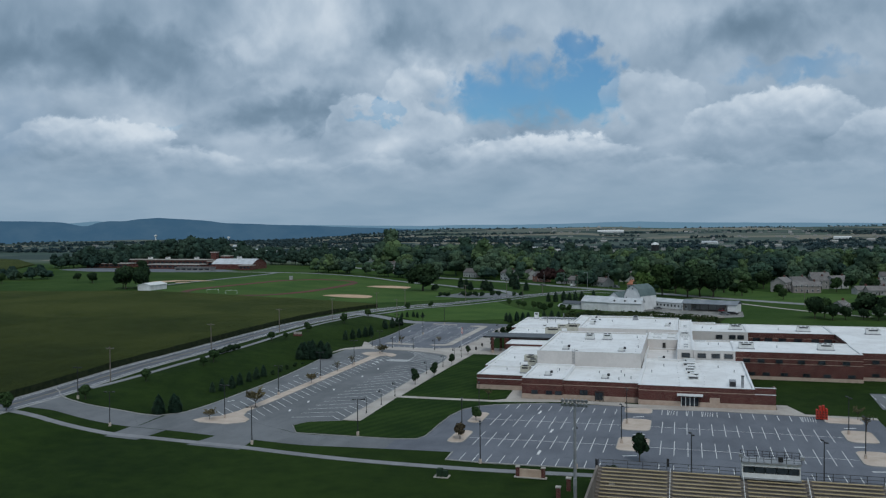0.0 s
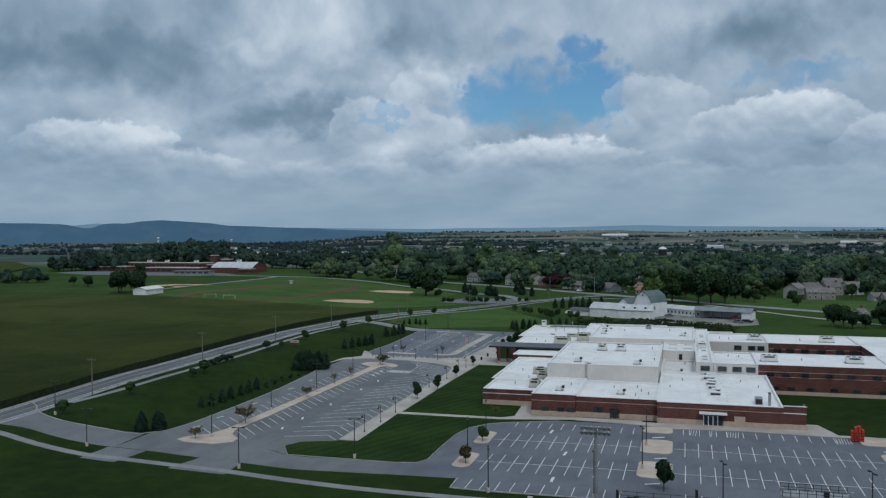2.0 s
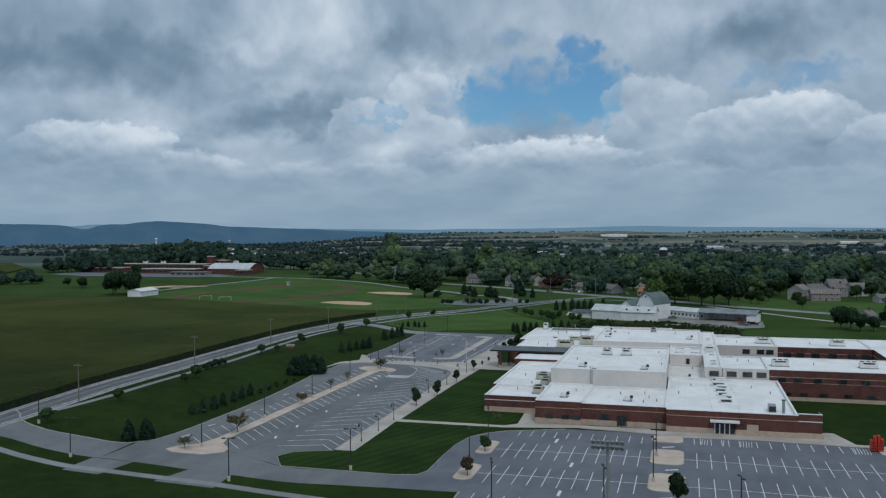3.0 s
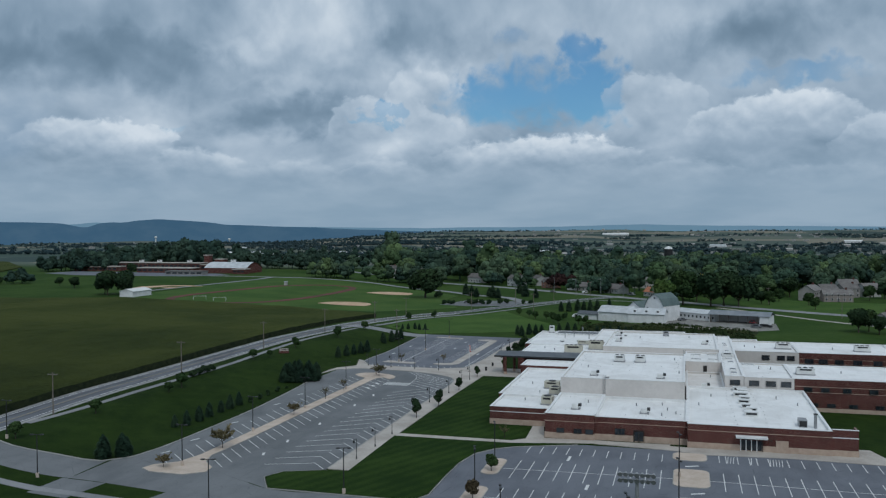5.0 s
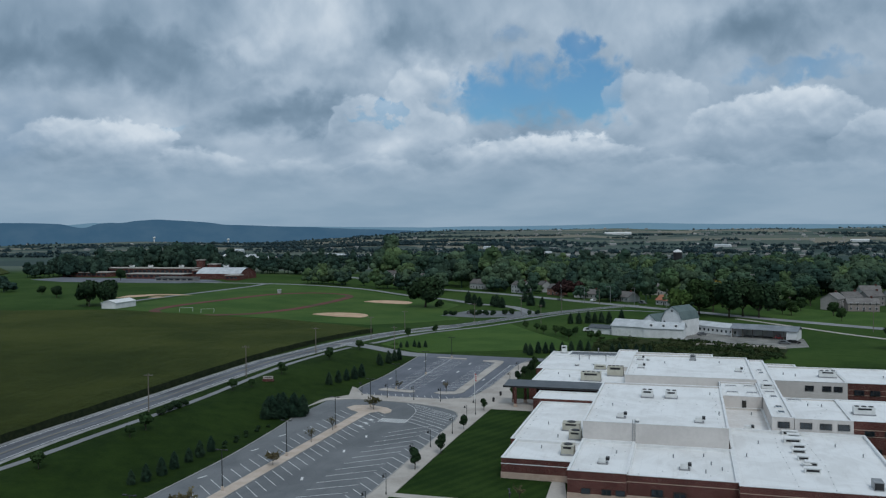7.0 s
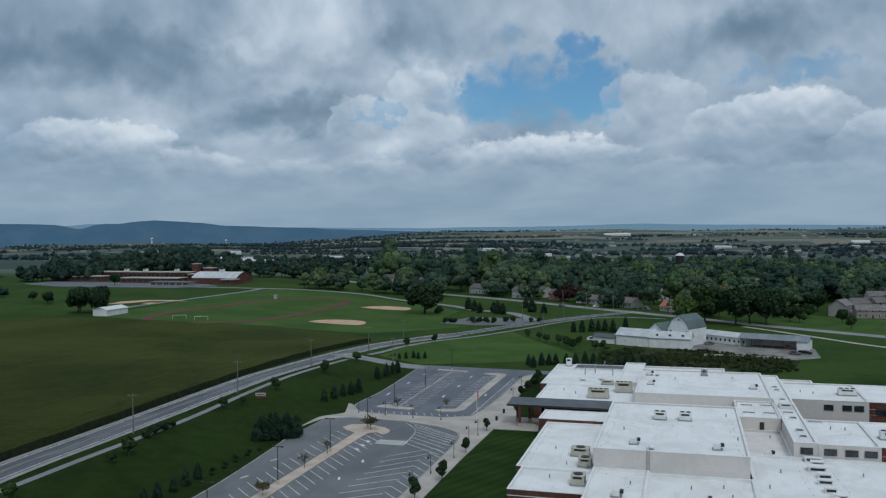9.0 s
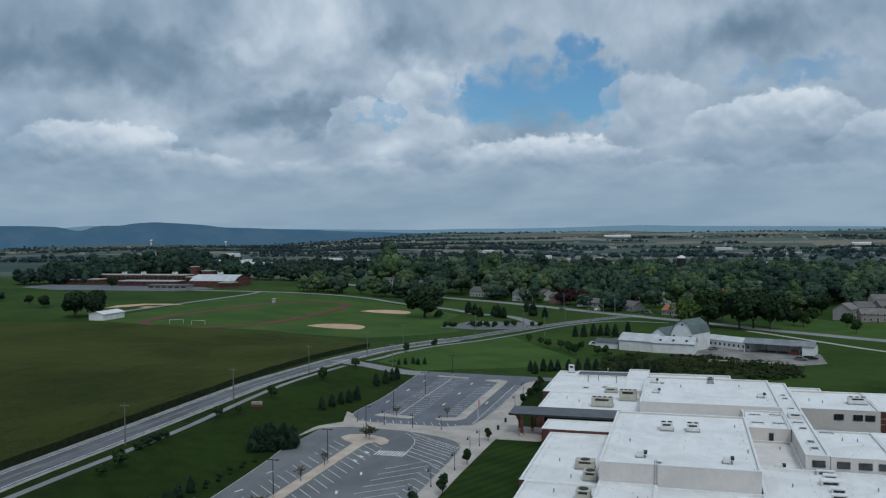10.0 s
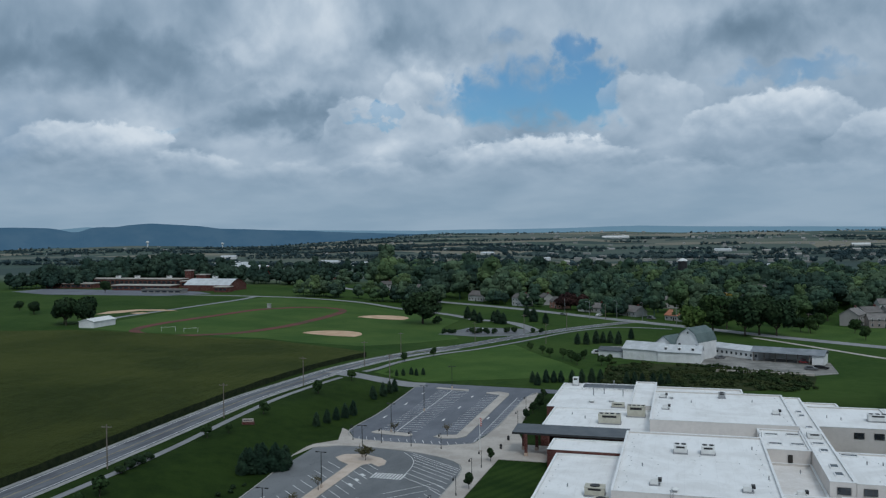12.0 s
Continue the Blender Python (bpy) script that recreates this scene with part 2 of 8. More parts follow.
def ground_colour(k, pos):
    """Mown grass near by; far off, a patchwork of fields with painted-in haze."""
    x, y, z = k.split(pos)
    g1, g2, g3 = k.noise(pos, 0.02, 4.0), k.noise(pos, 0.25, 5.0, 0.6), k.noise(pos, 2.5, 4.0, 0.7)
    t = k.math("ADD", k.math("ADD", k.math("MULTIPLY", g1, 0.5), k.math("MULTIPLY", g2, 0.3)), k.math("MULTIPLY", g3, 0.2))
    lawn = k.mix(k.ramp(t, 0.36, 0.62), (0.0095, 0.0215, 0.0050), (0.0245, 0.0450, 0.0090))
    v = k.add("ShaderNodeTexVoronoi", feature="F1", distance="MANHATTAN")
    k.put(k.scaled(pos, (0.0030, 0.0062, 0.0)), v.inputs["Vector"])
    v.inputs["Scale"].default_value = 1.0
    pick = k.split(v.outputs["Color"])[0]
    # bluish, lightened field tones: haze of the distance put into the base colour
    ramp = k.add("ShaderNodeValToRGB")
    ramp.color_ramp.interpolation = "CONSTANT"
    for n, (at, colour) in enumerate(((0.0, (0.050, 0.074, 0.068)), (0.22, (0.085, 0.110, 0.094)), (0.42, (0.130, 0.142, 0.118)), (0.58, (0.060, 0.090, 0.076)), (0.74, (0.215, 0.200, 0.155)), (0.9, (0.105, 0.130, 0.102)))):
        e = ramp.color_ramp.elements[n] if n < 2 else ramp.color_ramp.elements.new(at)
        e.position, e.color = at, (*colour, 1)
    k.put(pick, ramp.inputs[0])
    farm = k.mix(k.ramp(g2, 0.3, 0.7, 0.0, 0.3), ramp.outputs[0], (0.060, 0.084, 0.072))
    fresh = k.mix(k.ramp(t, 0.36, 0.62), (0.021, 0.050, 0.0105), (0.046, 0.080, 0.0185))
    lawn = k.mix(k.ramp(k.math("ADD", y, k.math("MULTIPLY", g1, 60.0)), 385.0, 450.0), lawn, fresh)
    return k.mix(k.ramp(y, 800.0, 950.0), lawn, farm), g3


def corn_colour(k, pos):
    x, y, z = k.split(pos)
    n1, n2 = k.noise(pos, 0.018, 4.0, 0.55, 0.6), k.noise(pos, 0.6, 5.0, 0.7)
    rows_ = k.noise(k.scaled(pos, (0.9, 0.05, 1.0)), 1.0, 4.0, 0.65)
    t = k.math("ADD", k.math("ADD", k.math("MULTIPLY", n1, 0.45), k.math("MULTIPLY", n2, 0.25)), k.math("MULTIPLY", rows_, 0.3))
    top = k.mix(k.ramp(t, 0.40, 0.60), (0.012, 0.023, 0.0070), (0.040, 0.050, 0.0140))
    # colour runs from darker green at the road end to yellower olive far off
    far_mix = k.ramp(k.math("ADD", y, k.math("MULTIPLY", n1, 120.0)), 190.0, 470.0)
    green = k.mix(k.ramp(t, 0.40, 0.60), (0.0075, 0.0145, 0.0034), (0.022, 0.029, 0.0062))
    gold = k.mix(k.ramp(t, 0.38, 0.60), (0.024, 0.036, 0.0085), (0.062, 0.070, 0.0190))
    return k.mix(k.math("MULTIPLY", far_mix, 0.8), green, k.mix(0.45, top, gold)), n2


def brick_colour(k, pos):
    x, y, z = k.split(pos)
    b = k.add("ShaderNodeTexBrick")
    k.put(k.xyz(k.math("ADD", x, y), z, 0.0), b.inputs["Vector"])
    b.inputs["Scale"].default_value = 1.0
    for key, value in (("Brick Width", 0.41), ("Row Height", 0.15), ("Mortar Size", 0.012)):
        b.inputs[key].default_value = value
    b.inputs["Color1"].default_value, b.inputs["Color2"].default_value = (0.115, 0.036, 0.029, 1), (0.085, 0.028, 0.024, 1)
    b.inputs["Mortar"].default_value = (0.19, 0.13, 0.11, 1)
    n = k.noise(pos, 0.35, 4.0)
    g = k.ramp(n, 0.3, 0.7, 0.82, 1.14)
    return k.mix(1.0, b.outputs[0], k.xyz(g, g, g), "MULTIPLY"), b.outputs[1]


def roof_colour(k, pos):
    """White membrane: faint seams, puddle stains and streaks."""
    x, y, z = k.split(pos)
    n1, n2 = k.noise(pos, 0.09, 5.0, 0.6, 0.8), k.noise(k.scaled(pos, (1.0, 0.25, 1.0)), 0.8, 5.0, 0.65)
    seam = k.math("LESS_THAN", k.math("ABSOLUTE", k.math("SUBTRACT", k.math("FRACT", k.math("DIVIDE", x, 3.05)), 0.5)), 0.012)
    c = k.mix(k.ramp(n1, 0.38, 0.66), (0.80, 0.80, 0.79), (0.69, 0.685, 0.67))
    c = k.mix(k.ramp(n2, 0.50, 0.74, 0.0, 0.35), c, (0.54, 0.525, 0.50))
    return k.mix(k.math("MULTIPLY", seam, 0.25), c, (0.55, 0.55, 0.55)), n2


def asphalt(a, b):
    def build(k, pos):
        n1, n2, n3 = k.noise(pos, 0.05, 4.0, 0.6, 0.7), k.noise(k.scaled(pos, (1.0, 0.3, 1.0)), 0.3, 5.0), k.noise(pos, 6.0, 4.0, 0.7)
        t = k.math("ADD", k.math("ADD", k.math("MULTIPLY", n1, 0.5), k.math("MULTIPLY", n2, 0.3)), k.math("MULTIPLY", n3, 0.2))
        c = k.mix(k.ramp(t, 0.36, 0.62), a, b)
        crack = k.add("ShaderNodeTexVoronoi", feature="DISTANCE_TO_EDGE")
        k.put(k.scaled(pos, (0.09, 0.06, 0.0)), crack.inputs["Vector"])
        return k.mix(k.ramp(crack.outputs["Distance"], 0.0, 0.012, 0.35, 0.0), c, (0.035, 0.035, 0.037)), n3
    return build


def lane_wear(a, b):
    """Road asphalt, darker and patched along the wheel tracks."""
    base = asphalt(a, b)

    def build(k, pos):
        c, n3 = base(k, pos)
        streak = k.noise(k.scaled(pos, (0.9, 0.02, 0.0)), 1.0, 3.0, 0.5)
        patch = k.noise(k.scaled(pos, (0.5, 0.08, 0.0)), 1.0, 2.0, 0.5)
        c = k.mix(k.ramp(streak, 0.46, 0.58, 0.0, 0.55), c, (0.062, 0.065, 0.076))
        return k.mix(k.ramp(patch, 0.58, 0.70, 0.0, 0.35), c, (0.22, 0.225, 0.235)), n3
    return build


def stripes(k, pos):
    """Mown lawn with faint diagonal stripes."""
    x, y, z = k.split(pos)
    s = k.math("SINE", k.math("MULTIPLY", k.math("ADD", k.math("MULTIPLY", x, 0.90), k.math("MULTIPLY", y, -0.44)), 2.1))
    n1, n2 = k.noise(pos, 0.08, 4.0), k.noise(pos, 2.2, 5.0, 0.7)
    t = k.math("ADD", k.math("ADD", k.math("MULTIPLY", n1, 0.5), k.math("MULTIPLY", n2, 0.42)), k.math("MULTIPLY", s, 0.045))
    return k.mix(k.ramp(t, 0.34, 0.6), (0.013, 0.030, 0.0065), (0.028, 0.053, 0.0110)), n2


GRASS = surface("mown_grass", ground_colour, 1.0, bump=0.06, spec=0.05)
LAWN = surface("striped_lawn", stripes, 1.0, bump=0.05, spec=0.05)
ROUGH = surface("rough_meadow", mottled((0.016, 0.030, 0.011), (0.046, 0.052, 0.022), 0.12, 1.5), 1.0, bump=0.3, spec=0.05)
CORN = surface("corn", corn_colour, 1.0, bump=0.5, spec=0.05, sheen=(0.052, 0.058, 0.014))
ASPH_OLD = surface("weathered_asphalt", asphalt((0.128, 0.135, 0.141), (0.182, 0.189, 0.195)), 0.9, bump=0.01)
ASPH_NEW = surface("dark_asphalt", asphalt((0.112, 0.120, 0.139), (0.160, 0.170, 0.193)), 0.88, bump=0.01)
ROAD = surface("road_asphalt", asphalt((0.188, 0.190, 0.197), (0.264, 0.266, 0.272)), 0.9, bump=0.01)
MAINROAD = surface("worn_dark_road_asphalt", lane_wear((0.105, 0.111, 0.126), (0.158, 0.165, 0.182)), 0.9, bump=0.01)
CONCRETE = surface("pale_concrete", mottled((0.35, 0.315, 0.28), (0.48, 0.44, 0.395), 0.15, 2.0), 0.9, bump=0.01)
KERB = surface("kerb_concrete", mottled((0.27, 0.265, 0.25), (0.38, 0.37, 0.35), 0.3, 3.0), 0.9)
SHOULDER = surface("pale_gravel", mottled((0.24, 0.24, 0.235), (0.36, 0.355, 0.345), 0.3, 4.0), 1.0)
YARD = surface("worn_yard_gravel", mottled((0.13, 0.13, 0.12), (0.29, 0.28, 0.26), 0.12, 1.2), 1.0)
TANISLE = surface("tan_island_concrete", mottled((0.44, 0.355, 0.285), (0.55, 0.46, 0.385), 0.3, 2.5), 0.95)
PAINT = surface("white_road_paint", mottled((0.55, 0.55, 0.54), (0.74, 0.74, 0.72), 0.7, 8.0), 0.8)
YELLOW = surface("yellow_road_paint", mottled((0.22, 0.20, 0.14), (0.36, 0.31, 0.18), 0.5, 4.0), 0.8)
BRICK = surface("red_brick", brick_colour, 0.92, bump=0.006)
STONE = surface("tan_block", mottled((0.40, 0.30, 0.235), (0.50, 0.39, 0.31), 0.8, 5.0), 0.95)
CREAM = surface("cream_wall_panel", mottled((0.54, 0.505, 0.475), (0.64, 0.60, 0.565), 0.12, 1.5), 0.85)
COPING = surface("white_metal_coping", mottled((0.70, 0.70, 0.69), (0.80, 0.80, 0.79), 0.5, 4.0), 0.5)
ROOF = surface("white_roof_membrane", roof_colour, 0.75, bump=0.01)
GREYROOF = surface("grey_standing_seam", mottled((0.075, 0.085, 0.095), (0.11, 0.12, 0.13), 0.4, 4.0), 0.5)
GLASS = surface("dark_window_glass", lambda k, pos: k.mix(k.ramp(k.noise(pos, 0.6), 0.3, 0.7), (0.012, 0.016, 0.02), (0.045, 0.055, 0.065)), 0.12, spec=0.6)
FRAME = surface("dark_bronze_frame", mottled((0.03, 0.028, 0.026), (0.05, 0.046, 0.042), 1.0, 8.0), 0.5)
WHITE = surface("white_painted_metal", mottled((0.62, 0.62, 0.60), (0.74, 0.74, 0.72), 0.7, 5.0), 0.55)
BEIGE = surface("beige_unit_metal", mottled((0.42, 0.40, 0.33), (0.52, 0.50, 0.42), 0.7, 5.0), 0.6)
GREYMETAL = surface("grey_galvanised_metal", mottled((0.25, 0.255, 0.26), (0.36, 0.365, 0.37), 0.7, 6.0), 0.5, 0.4)
DARKMETAL = surface("dark_bronze_metal", mottled((0.022, 0.022, 0.023), (0.04, 0.04, 0.041), 0.7, 6.0), 0.5)
BLACK = surface("black_rubber", mottled((0.012, 0.012, 0.012), (0.025, 0.025, 0.025), 1.0, 6.0), 0.8)
WOODPOLE = surface("weathered_pole_wood", mottled((0.13, 0.11, 0.09), (0.22, 0.19, 0.16), 1.0, 6.0), 0.95)
BARK = surface("bark", mottled((0.045, 0.036, 0.028), (0.085, 0.07, 0.055), 0.8, 6.0), 1.0)
LEAF = surface("leaves", islands((0.028, 0.054, 0.020), (0.043, 0.074, 0.026)), 0.95, spec=0.1)
LEAF_DARK = surface("dark_leaves", islands((0.020, 0.039, 0.019), (0.030, 0.052, 0.023)), 0.95, spec=0.1)
LEAF_LIGHT = surface("light_leaves", islands((0.050, 0.088, 0.024), (0.080, 0.115, 0.032)), 0.95, spec=0.1)
LEAF_TAN = surface("turning_leaves", islands((0.085, 0.080, 0.040), (0.150, 0.125, 0.068)), 0.95, spec=0.1)
LEAF_RED = surface("copper_leaves", islands((0.030, 0.017, 0.017), (0.050, 0.027, 0.024)), 0.95, spec=0.1)
LEAF_BROWN = surface("bronze_leaves", islands((0.062, 0.050, 0.030), (0.098, 0.076, 0.046)), 0.95, spec=0.1)
LEAF_GOLD = surface("golden_leaves", islands((0.17, 0.13, 0.028), (0.24, 0.18, 0.04)), 0.95, spec=0.1)
NEEDLE = surface("conifer_needles", islands((0.016, 0.034, 0.021), (0.026, 0.047, 0.026)), 0.95, spec=0.1)
WOODS_DARK = surface("shaded_woodland_leaves", islands((0.026, 0.049, 0.038), (0.044, 0.072, 0.050), 0.4, 0.045), 0.95, spec=0.08)
WOODS_LIGHT = surface("sunny_woodland_leaves", islands((0.058, 0.098, 0.045), (0.092, 0.135, 0.058), 0.35, 0.045), 0.95, spec=0.08)
WOODS = surface("woodland_leaves", islands((0.040, 0.072, 0.048), (0.072, 0.108, 0.062), 0.4, 0.045), 0.95, spec=0.08)
TRACK = surface("worn_red_track", mottled((0.135, 0.050, 0.042), (0.075, 0.058, 0.034), 0.06, 0.7, 0.3, (0.42, 0.66)), 0.95)
STAINED = surface("stained_roof_membrane", mottled((0.60, 0.565, 0.53), (0.74, 0.72, 0.70), 0.12, 1.2), 0.8)
# shade of the upright crop edge, put into the stalk colour
STALK = surface("shaded_corn_stalks", mottled((0.012, 0.020, 0.008), (0.030, 0.040, 0.015), 0.7, 5.0), 1.0, bump=0.4)
GRASS_SPORT = surface("sports_turf", mottled((0.024, 0.056, 0.0115), (0.054, 0.088, 0.021), 0.035, 0.9), 1.0, bump=0.05, spec=0.05, sheen=(0.06, 0.09, 0.03))
GRASS_FRESH = surface("fresh_grass", mottled((0.024, 0.056, 0.0105), (0.052, 0.090, 0.0195), 0.05, 1.6), 1.0, bump=0.05, spec=0.05, sheen=(0.06, 0.09, 0.03))
INFIELD = surface("infield_clay", mottled((0.44, 0.29, 0.185), (0.58, 0.41, 0.28), 0.15, 1.5), 1.0)
REDPAINT = surface("orange_red_plastic", mottled((0.40, 0.035, 0.022), (0.52, 0.055, 0.032), 1.0, 6.0), 0.5)
SLATEROOF = surface("weathered_blue_tin_roof", mottled((0.16, 0.18, 0.20), (0.25, 0.27, 0.29), 0.25, 3.0), 0.6)
GREENROOF = surface("green_barn_roof", mottled((0.085, 0.120, 0.118), (0.13, 0.170, 0.165), 0.3, 3.0), 0.6)
TINROOF = surface("pale_tin_roof", mottled((0.42, 0.44, 0.45), (0.58, 0.60, 0.61), 0.25, 3.0), 0.5)
BARNWALL = surface("white_barn_boards", mottled((0.62, 0.62, 0.61), (0.76, 0.76, 0.75), 0.3, 4.0), 0.85)
SIDING = surface("pale_siding", by_object((0.29, 0.285, 0.27), (0.40, 0.39, 0.37), spread=0.25), 0.85)
SHINGLE = surface("grey_shingles", by_object((0.12, 0.11, 0.105), (0.19, 0.18, 0.17), 0.4, 4.0, 0.35), 0.95)
ORANGEROOF = surface("rust_orange_roof", mottled((0.34, 0.14, 0.08), (0.42, 0.19, 0.12), 0.5, 3.0), 0.9)
BENCH = surface("weathered_bench_boards", mottled((0.34, 0.27, 0.15), (0.46, 0.37, 0.22), 0.5, 5.0), 0.8)
STANDGREY = surface("grandstand_concrete", mottled((0.15, 0.13, 0.11), (0.22, 0.19, 0.165), 0.3, 3.0), 0.95)
MULCH = surface("brown_mulch", mottled((0.06, 0.04, 0.028), (0.10, 0.07, 0.05), 0.6, 6.0), 1.0)
SIGNBRICK = surface("sign_stone", mottled((0.42, 0.31, 0.23), (0.52, 0.40, 0.31), 0.6, 5.0), 0.95)


def distance_colour(a, b):
    def build(k, pos):
        n = k.noise(pos, 0.006, 5.0, 0.6)
        return k.mix(k.ramp(n, 0.35, 0.65), a, b)
    return build


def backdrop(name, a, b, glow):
    """Far hills: dim ground colour, and a bluish glow that stands in for air haze."""
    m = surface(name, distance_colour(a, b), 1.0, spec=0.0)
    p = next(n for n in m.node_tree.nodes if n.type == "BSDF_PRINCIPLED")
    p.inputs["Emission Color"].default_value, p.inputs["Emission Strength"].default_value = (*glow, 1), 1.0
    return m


HILL_NEAR = backdrop("hazed_wooded_hill", (0.018, 0.03, 0.035), (0.034, 0.046, 0.048), (0.034, 0.078, 0.134))
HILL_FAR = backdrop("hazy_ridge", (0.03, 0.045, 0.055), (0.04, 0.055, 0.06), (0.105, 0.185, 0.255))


# ------------------------------------------------------------------ building blocks
def ss(v):
    v = min(1.0, max(0.0, v))
    return v * v * (3 - 2 * v)


def zt(x, y):
    """Height of the ground: level round the school, a low bank up to the road, hills far off."""
    h = 4.2 * (1 - ss((y - 330) / 190)) * (0.7 + 0.3 * ss((y - 170) / 60))
    a = h * ss((-x - 119) / 25)
    b = 5.6 * ss((-x - 200) / 130)
    z = a + b * (1 - a / 5.6)
    r = math.hypot(x, y)
    if r > 850:
        far = ss((r - 850) / 1400)
        z += far * (11 * noise.noise((x / 700, y / 520, 0.3)) + 5 * noise.noise((x / 260, y / 230, 4.1))) + (26 - 44 * ss((math.degrees(math.atan2(-x, y)) - 14) / 14)) * ss((r - 1300) / 3000)
    return z


def mesh_of(name, bm, material):
    me = bpy.data.meshes.new(name)
    bm.normal_update()
    bm.to_mesh(me)
    bm.free()
    for m in material if isinstance(material, (list, tuple)) else [material]:
        me.materials.append(m)
    return me


def part(name, bm, material, parent=None, label=""):
    """Links a bmesh as one mesh object, under a thing or under a part."""
    ob = new(name, mesh_of(name, bm, material))
    if parent is not None:
        ob.parent = parent
    return tagged(ob, label)


def part_of(name, mesh, parent, m=None, label=""):
    """One more object on a shared mesh."""
    ob = new(name, mesh)
    ob.parent = parent
    if m is not None:
        ob.matrix_local = m
    return tagged(ob, label)


def thing(name, at, label, category, group="", kind="", turn=0.0):
    ob = new(name)
    ob.empty_display_size = 0.5
    ob.matrix_basis = pose(*at, 0, 0, turn)
    return tagged(ob, label, category, group, kind)


def box(bm, x0, x1, y0, y1, z0, z1, mat=0):
    vs = [bm.verts.new(p) for p in ((x0, y0, z0), (x1, y0, z0), (x1, y1, z0), (x0, y1, z0), (x0, y0, z1), (x1, y0, z1), (x1, y1, z1), (x0, y1, z1))]
    for f in ((3, 2, 1, 0), (4, 5, 6, 7), (0, 1, 5, 4), (1, 2, 6, 5), (2, 3, 7, 6), (3, 0, 4, 7)):
        bm.faces.new([vs[i] for i in f]).material_index = mat
    return vs


def boxes(*items):
    bm = bmesh.new()
    for i in items:
        box(bm, *i)
    return bm


def rod(bm, a, b, r0, r1, sides=8, mat=0, caps=True):
    """A tapered round bar from a to b."""
    a, b = Vector(a), Vector(b)
    q = (b - a).to_track_quat("Z", "Y").to_matrix()
    rings = []
    for c, r in ((a, r0), (b, r1)):
        rings.append([bm.verts.new(c + q @ Vector((r * math.cos(t), r * math.sin(t), 0))) for t in (2 * math.pi * i / sides for i in range(sides))])
    for i in range(sides):
        j = (i + 1) % sides
        bm.faces.new((rings[0][i], rings[0][j], rings[1][j], rings[1][i])).material_index = mat
    if caps:
        bm.faces.new(rings[1]).material_index = mat
        bm.faces.new(rings[0][::-1]).material_index = mat


def prism(bm, pts, z0, z1, mat=0, drape=False, sides=True):
    """An outline as a slab from z0 to z1."""
    area = sum(a[0] * b[1] - b[0] * a[1] for a, b in zip(pts, pts[1:] + pts[:1]))
    pts = pts if area > 0 else pts[::-1]
    g = [zt(*p) if drape else 0.0 for p in pts]
    top = [bm.verts.new((p[0], p[1], z1 + h)) for p, h in zip(pts, g)]
    bm.faces.new(top).material_index = mat
    if sides:
        low = [bm.verts.new((p[0], p[1], z0 + h)) for p, h in zip(pts, g)]
        n = len(pts)
        for i in range(n):
            j = (i + 1) % n
            bm.faces.new((low[i], low[j], top[j], top[i])).material_index = mat
    return top


def smooth_line(pts, step=4.0, closed=False):
    """Points of a Catmull-Rom curve through pts."""
    p = [Vector((a[0], a[1])) for a in pts]
    n = len(p)
    out = []
    for i in range(n if closed else n - 1):
        p0 = p[(i - 1) % n] if closed or i > 0 else p[0]
        p1, p2 = p[i], p[(i + 1) % n]
        p3 = p[(i + 2) % n] if closed or i + 2 < n else p[-1]
        m = max(1, int((p2 - p1).length / step))
        for s in range(m):
            t = s / m
            out.append(tuple(0.5 * (2 * p1 + (p2 - p0) * t + (2 * p0 - 5 * p1 + 4 * p2 - p3) * t * t + (3 * p1 - p0 - 3 * p2 + p3) * t ** 3)))
    if not closed:
        out.append(tuple(p[-1]))
    return out


def offsets(line, closed=False):
    """Unit normals, to the left, along a line."""
    n = len(line)
    out = []
    for i in range(n):
        a = line[(i - 1) % n] if closed or i > 0 else line[0]
        b = line[(i + 1) % n] if closed or i < n - 1 else line[-1]
        d = Vector((b[0] - a[0], b[1] - a[1])).normalized()
        out.append((-d.y, d.x))
    return out


def ribbon(bm, line, left, right, z0, z1, drape=True, closed=False, mat=0):
    """A band along a line, from left to right metres off it, with sides."""
    ns = offsets(line, closed)
    rows = []
    for p, n in zip(line, ns):
        a, b = (p[0] + n[0] * left, p[1] + n[1] * left), (p[0] + n[0] * right, p[1] + n[1] * right)
        ha, hb = (zt(*a), zt(*b)) if drape else (0.0, 0.0)
        rows.append([bm.verts.new((*a, z0 + ha)), bm.verts.new((*a, z1 + ha)), bm.verts.new((*b, z1 + hb)), bm.verts.new((*b, z0 + hb))])
    for i in range(len(rows) if closed else len(rows) - 1):
        r, s = rows[i], rows[(i + 1) % len(rows)]
        for a in range(3):
            bm.faces.new((r[a], s[a], s[a + 1], r[a + 1])).material_index = mat


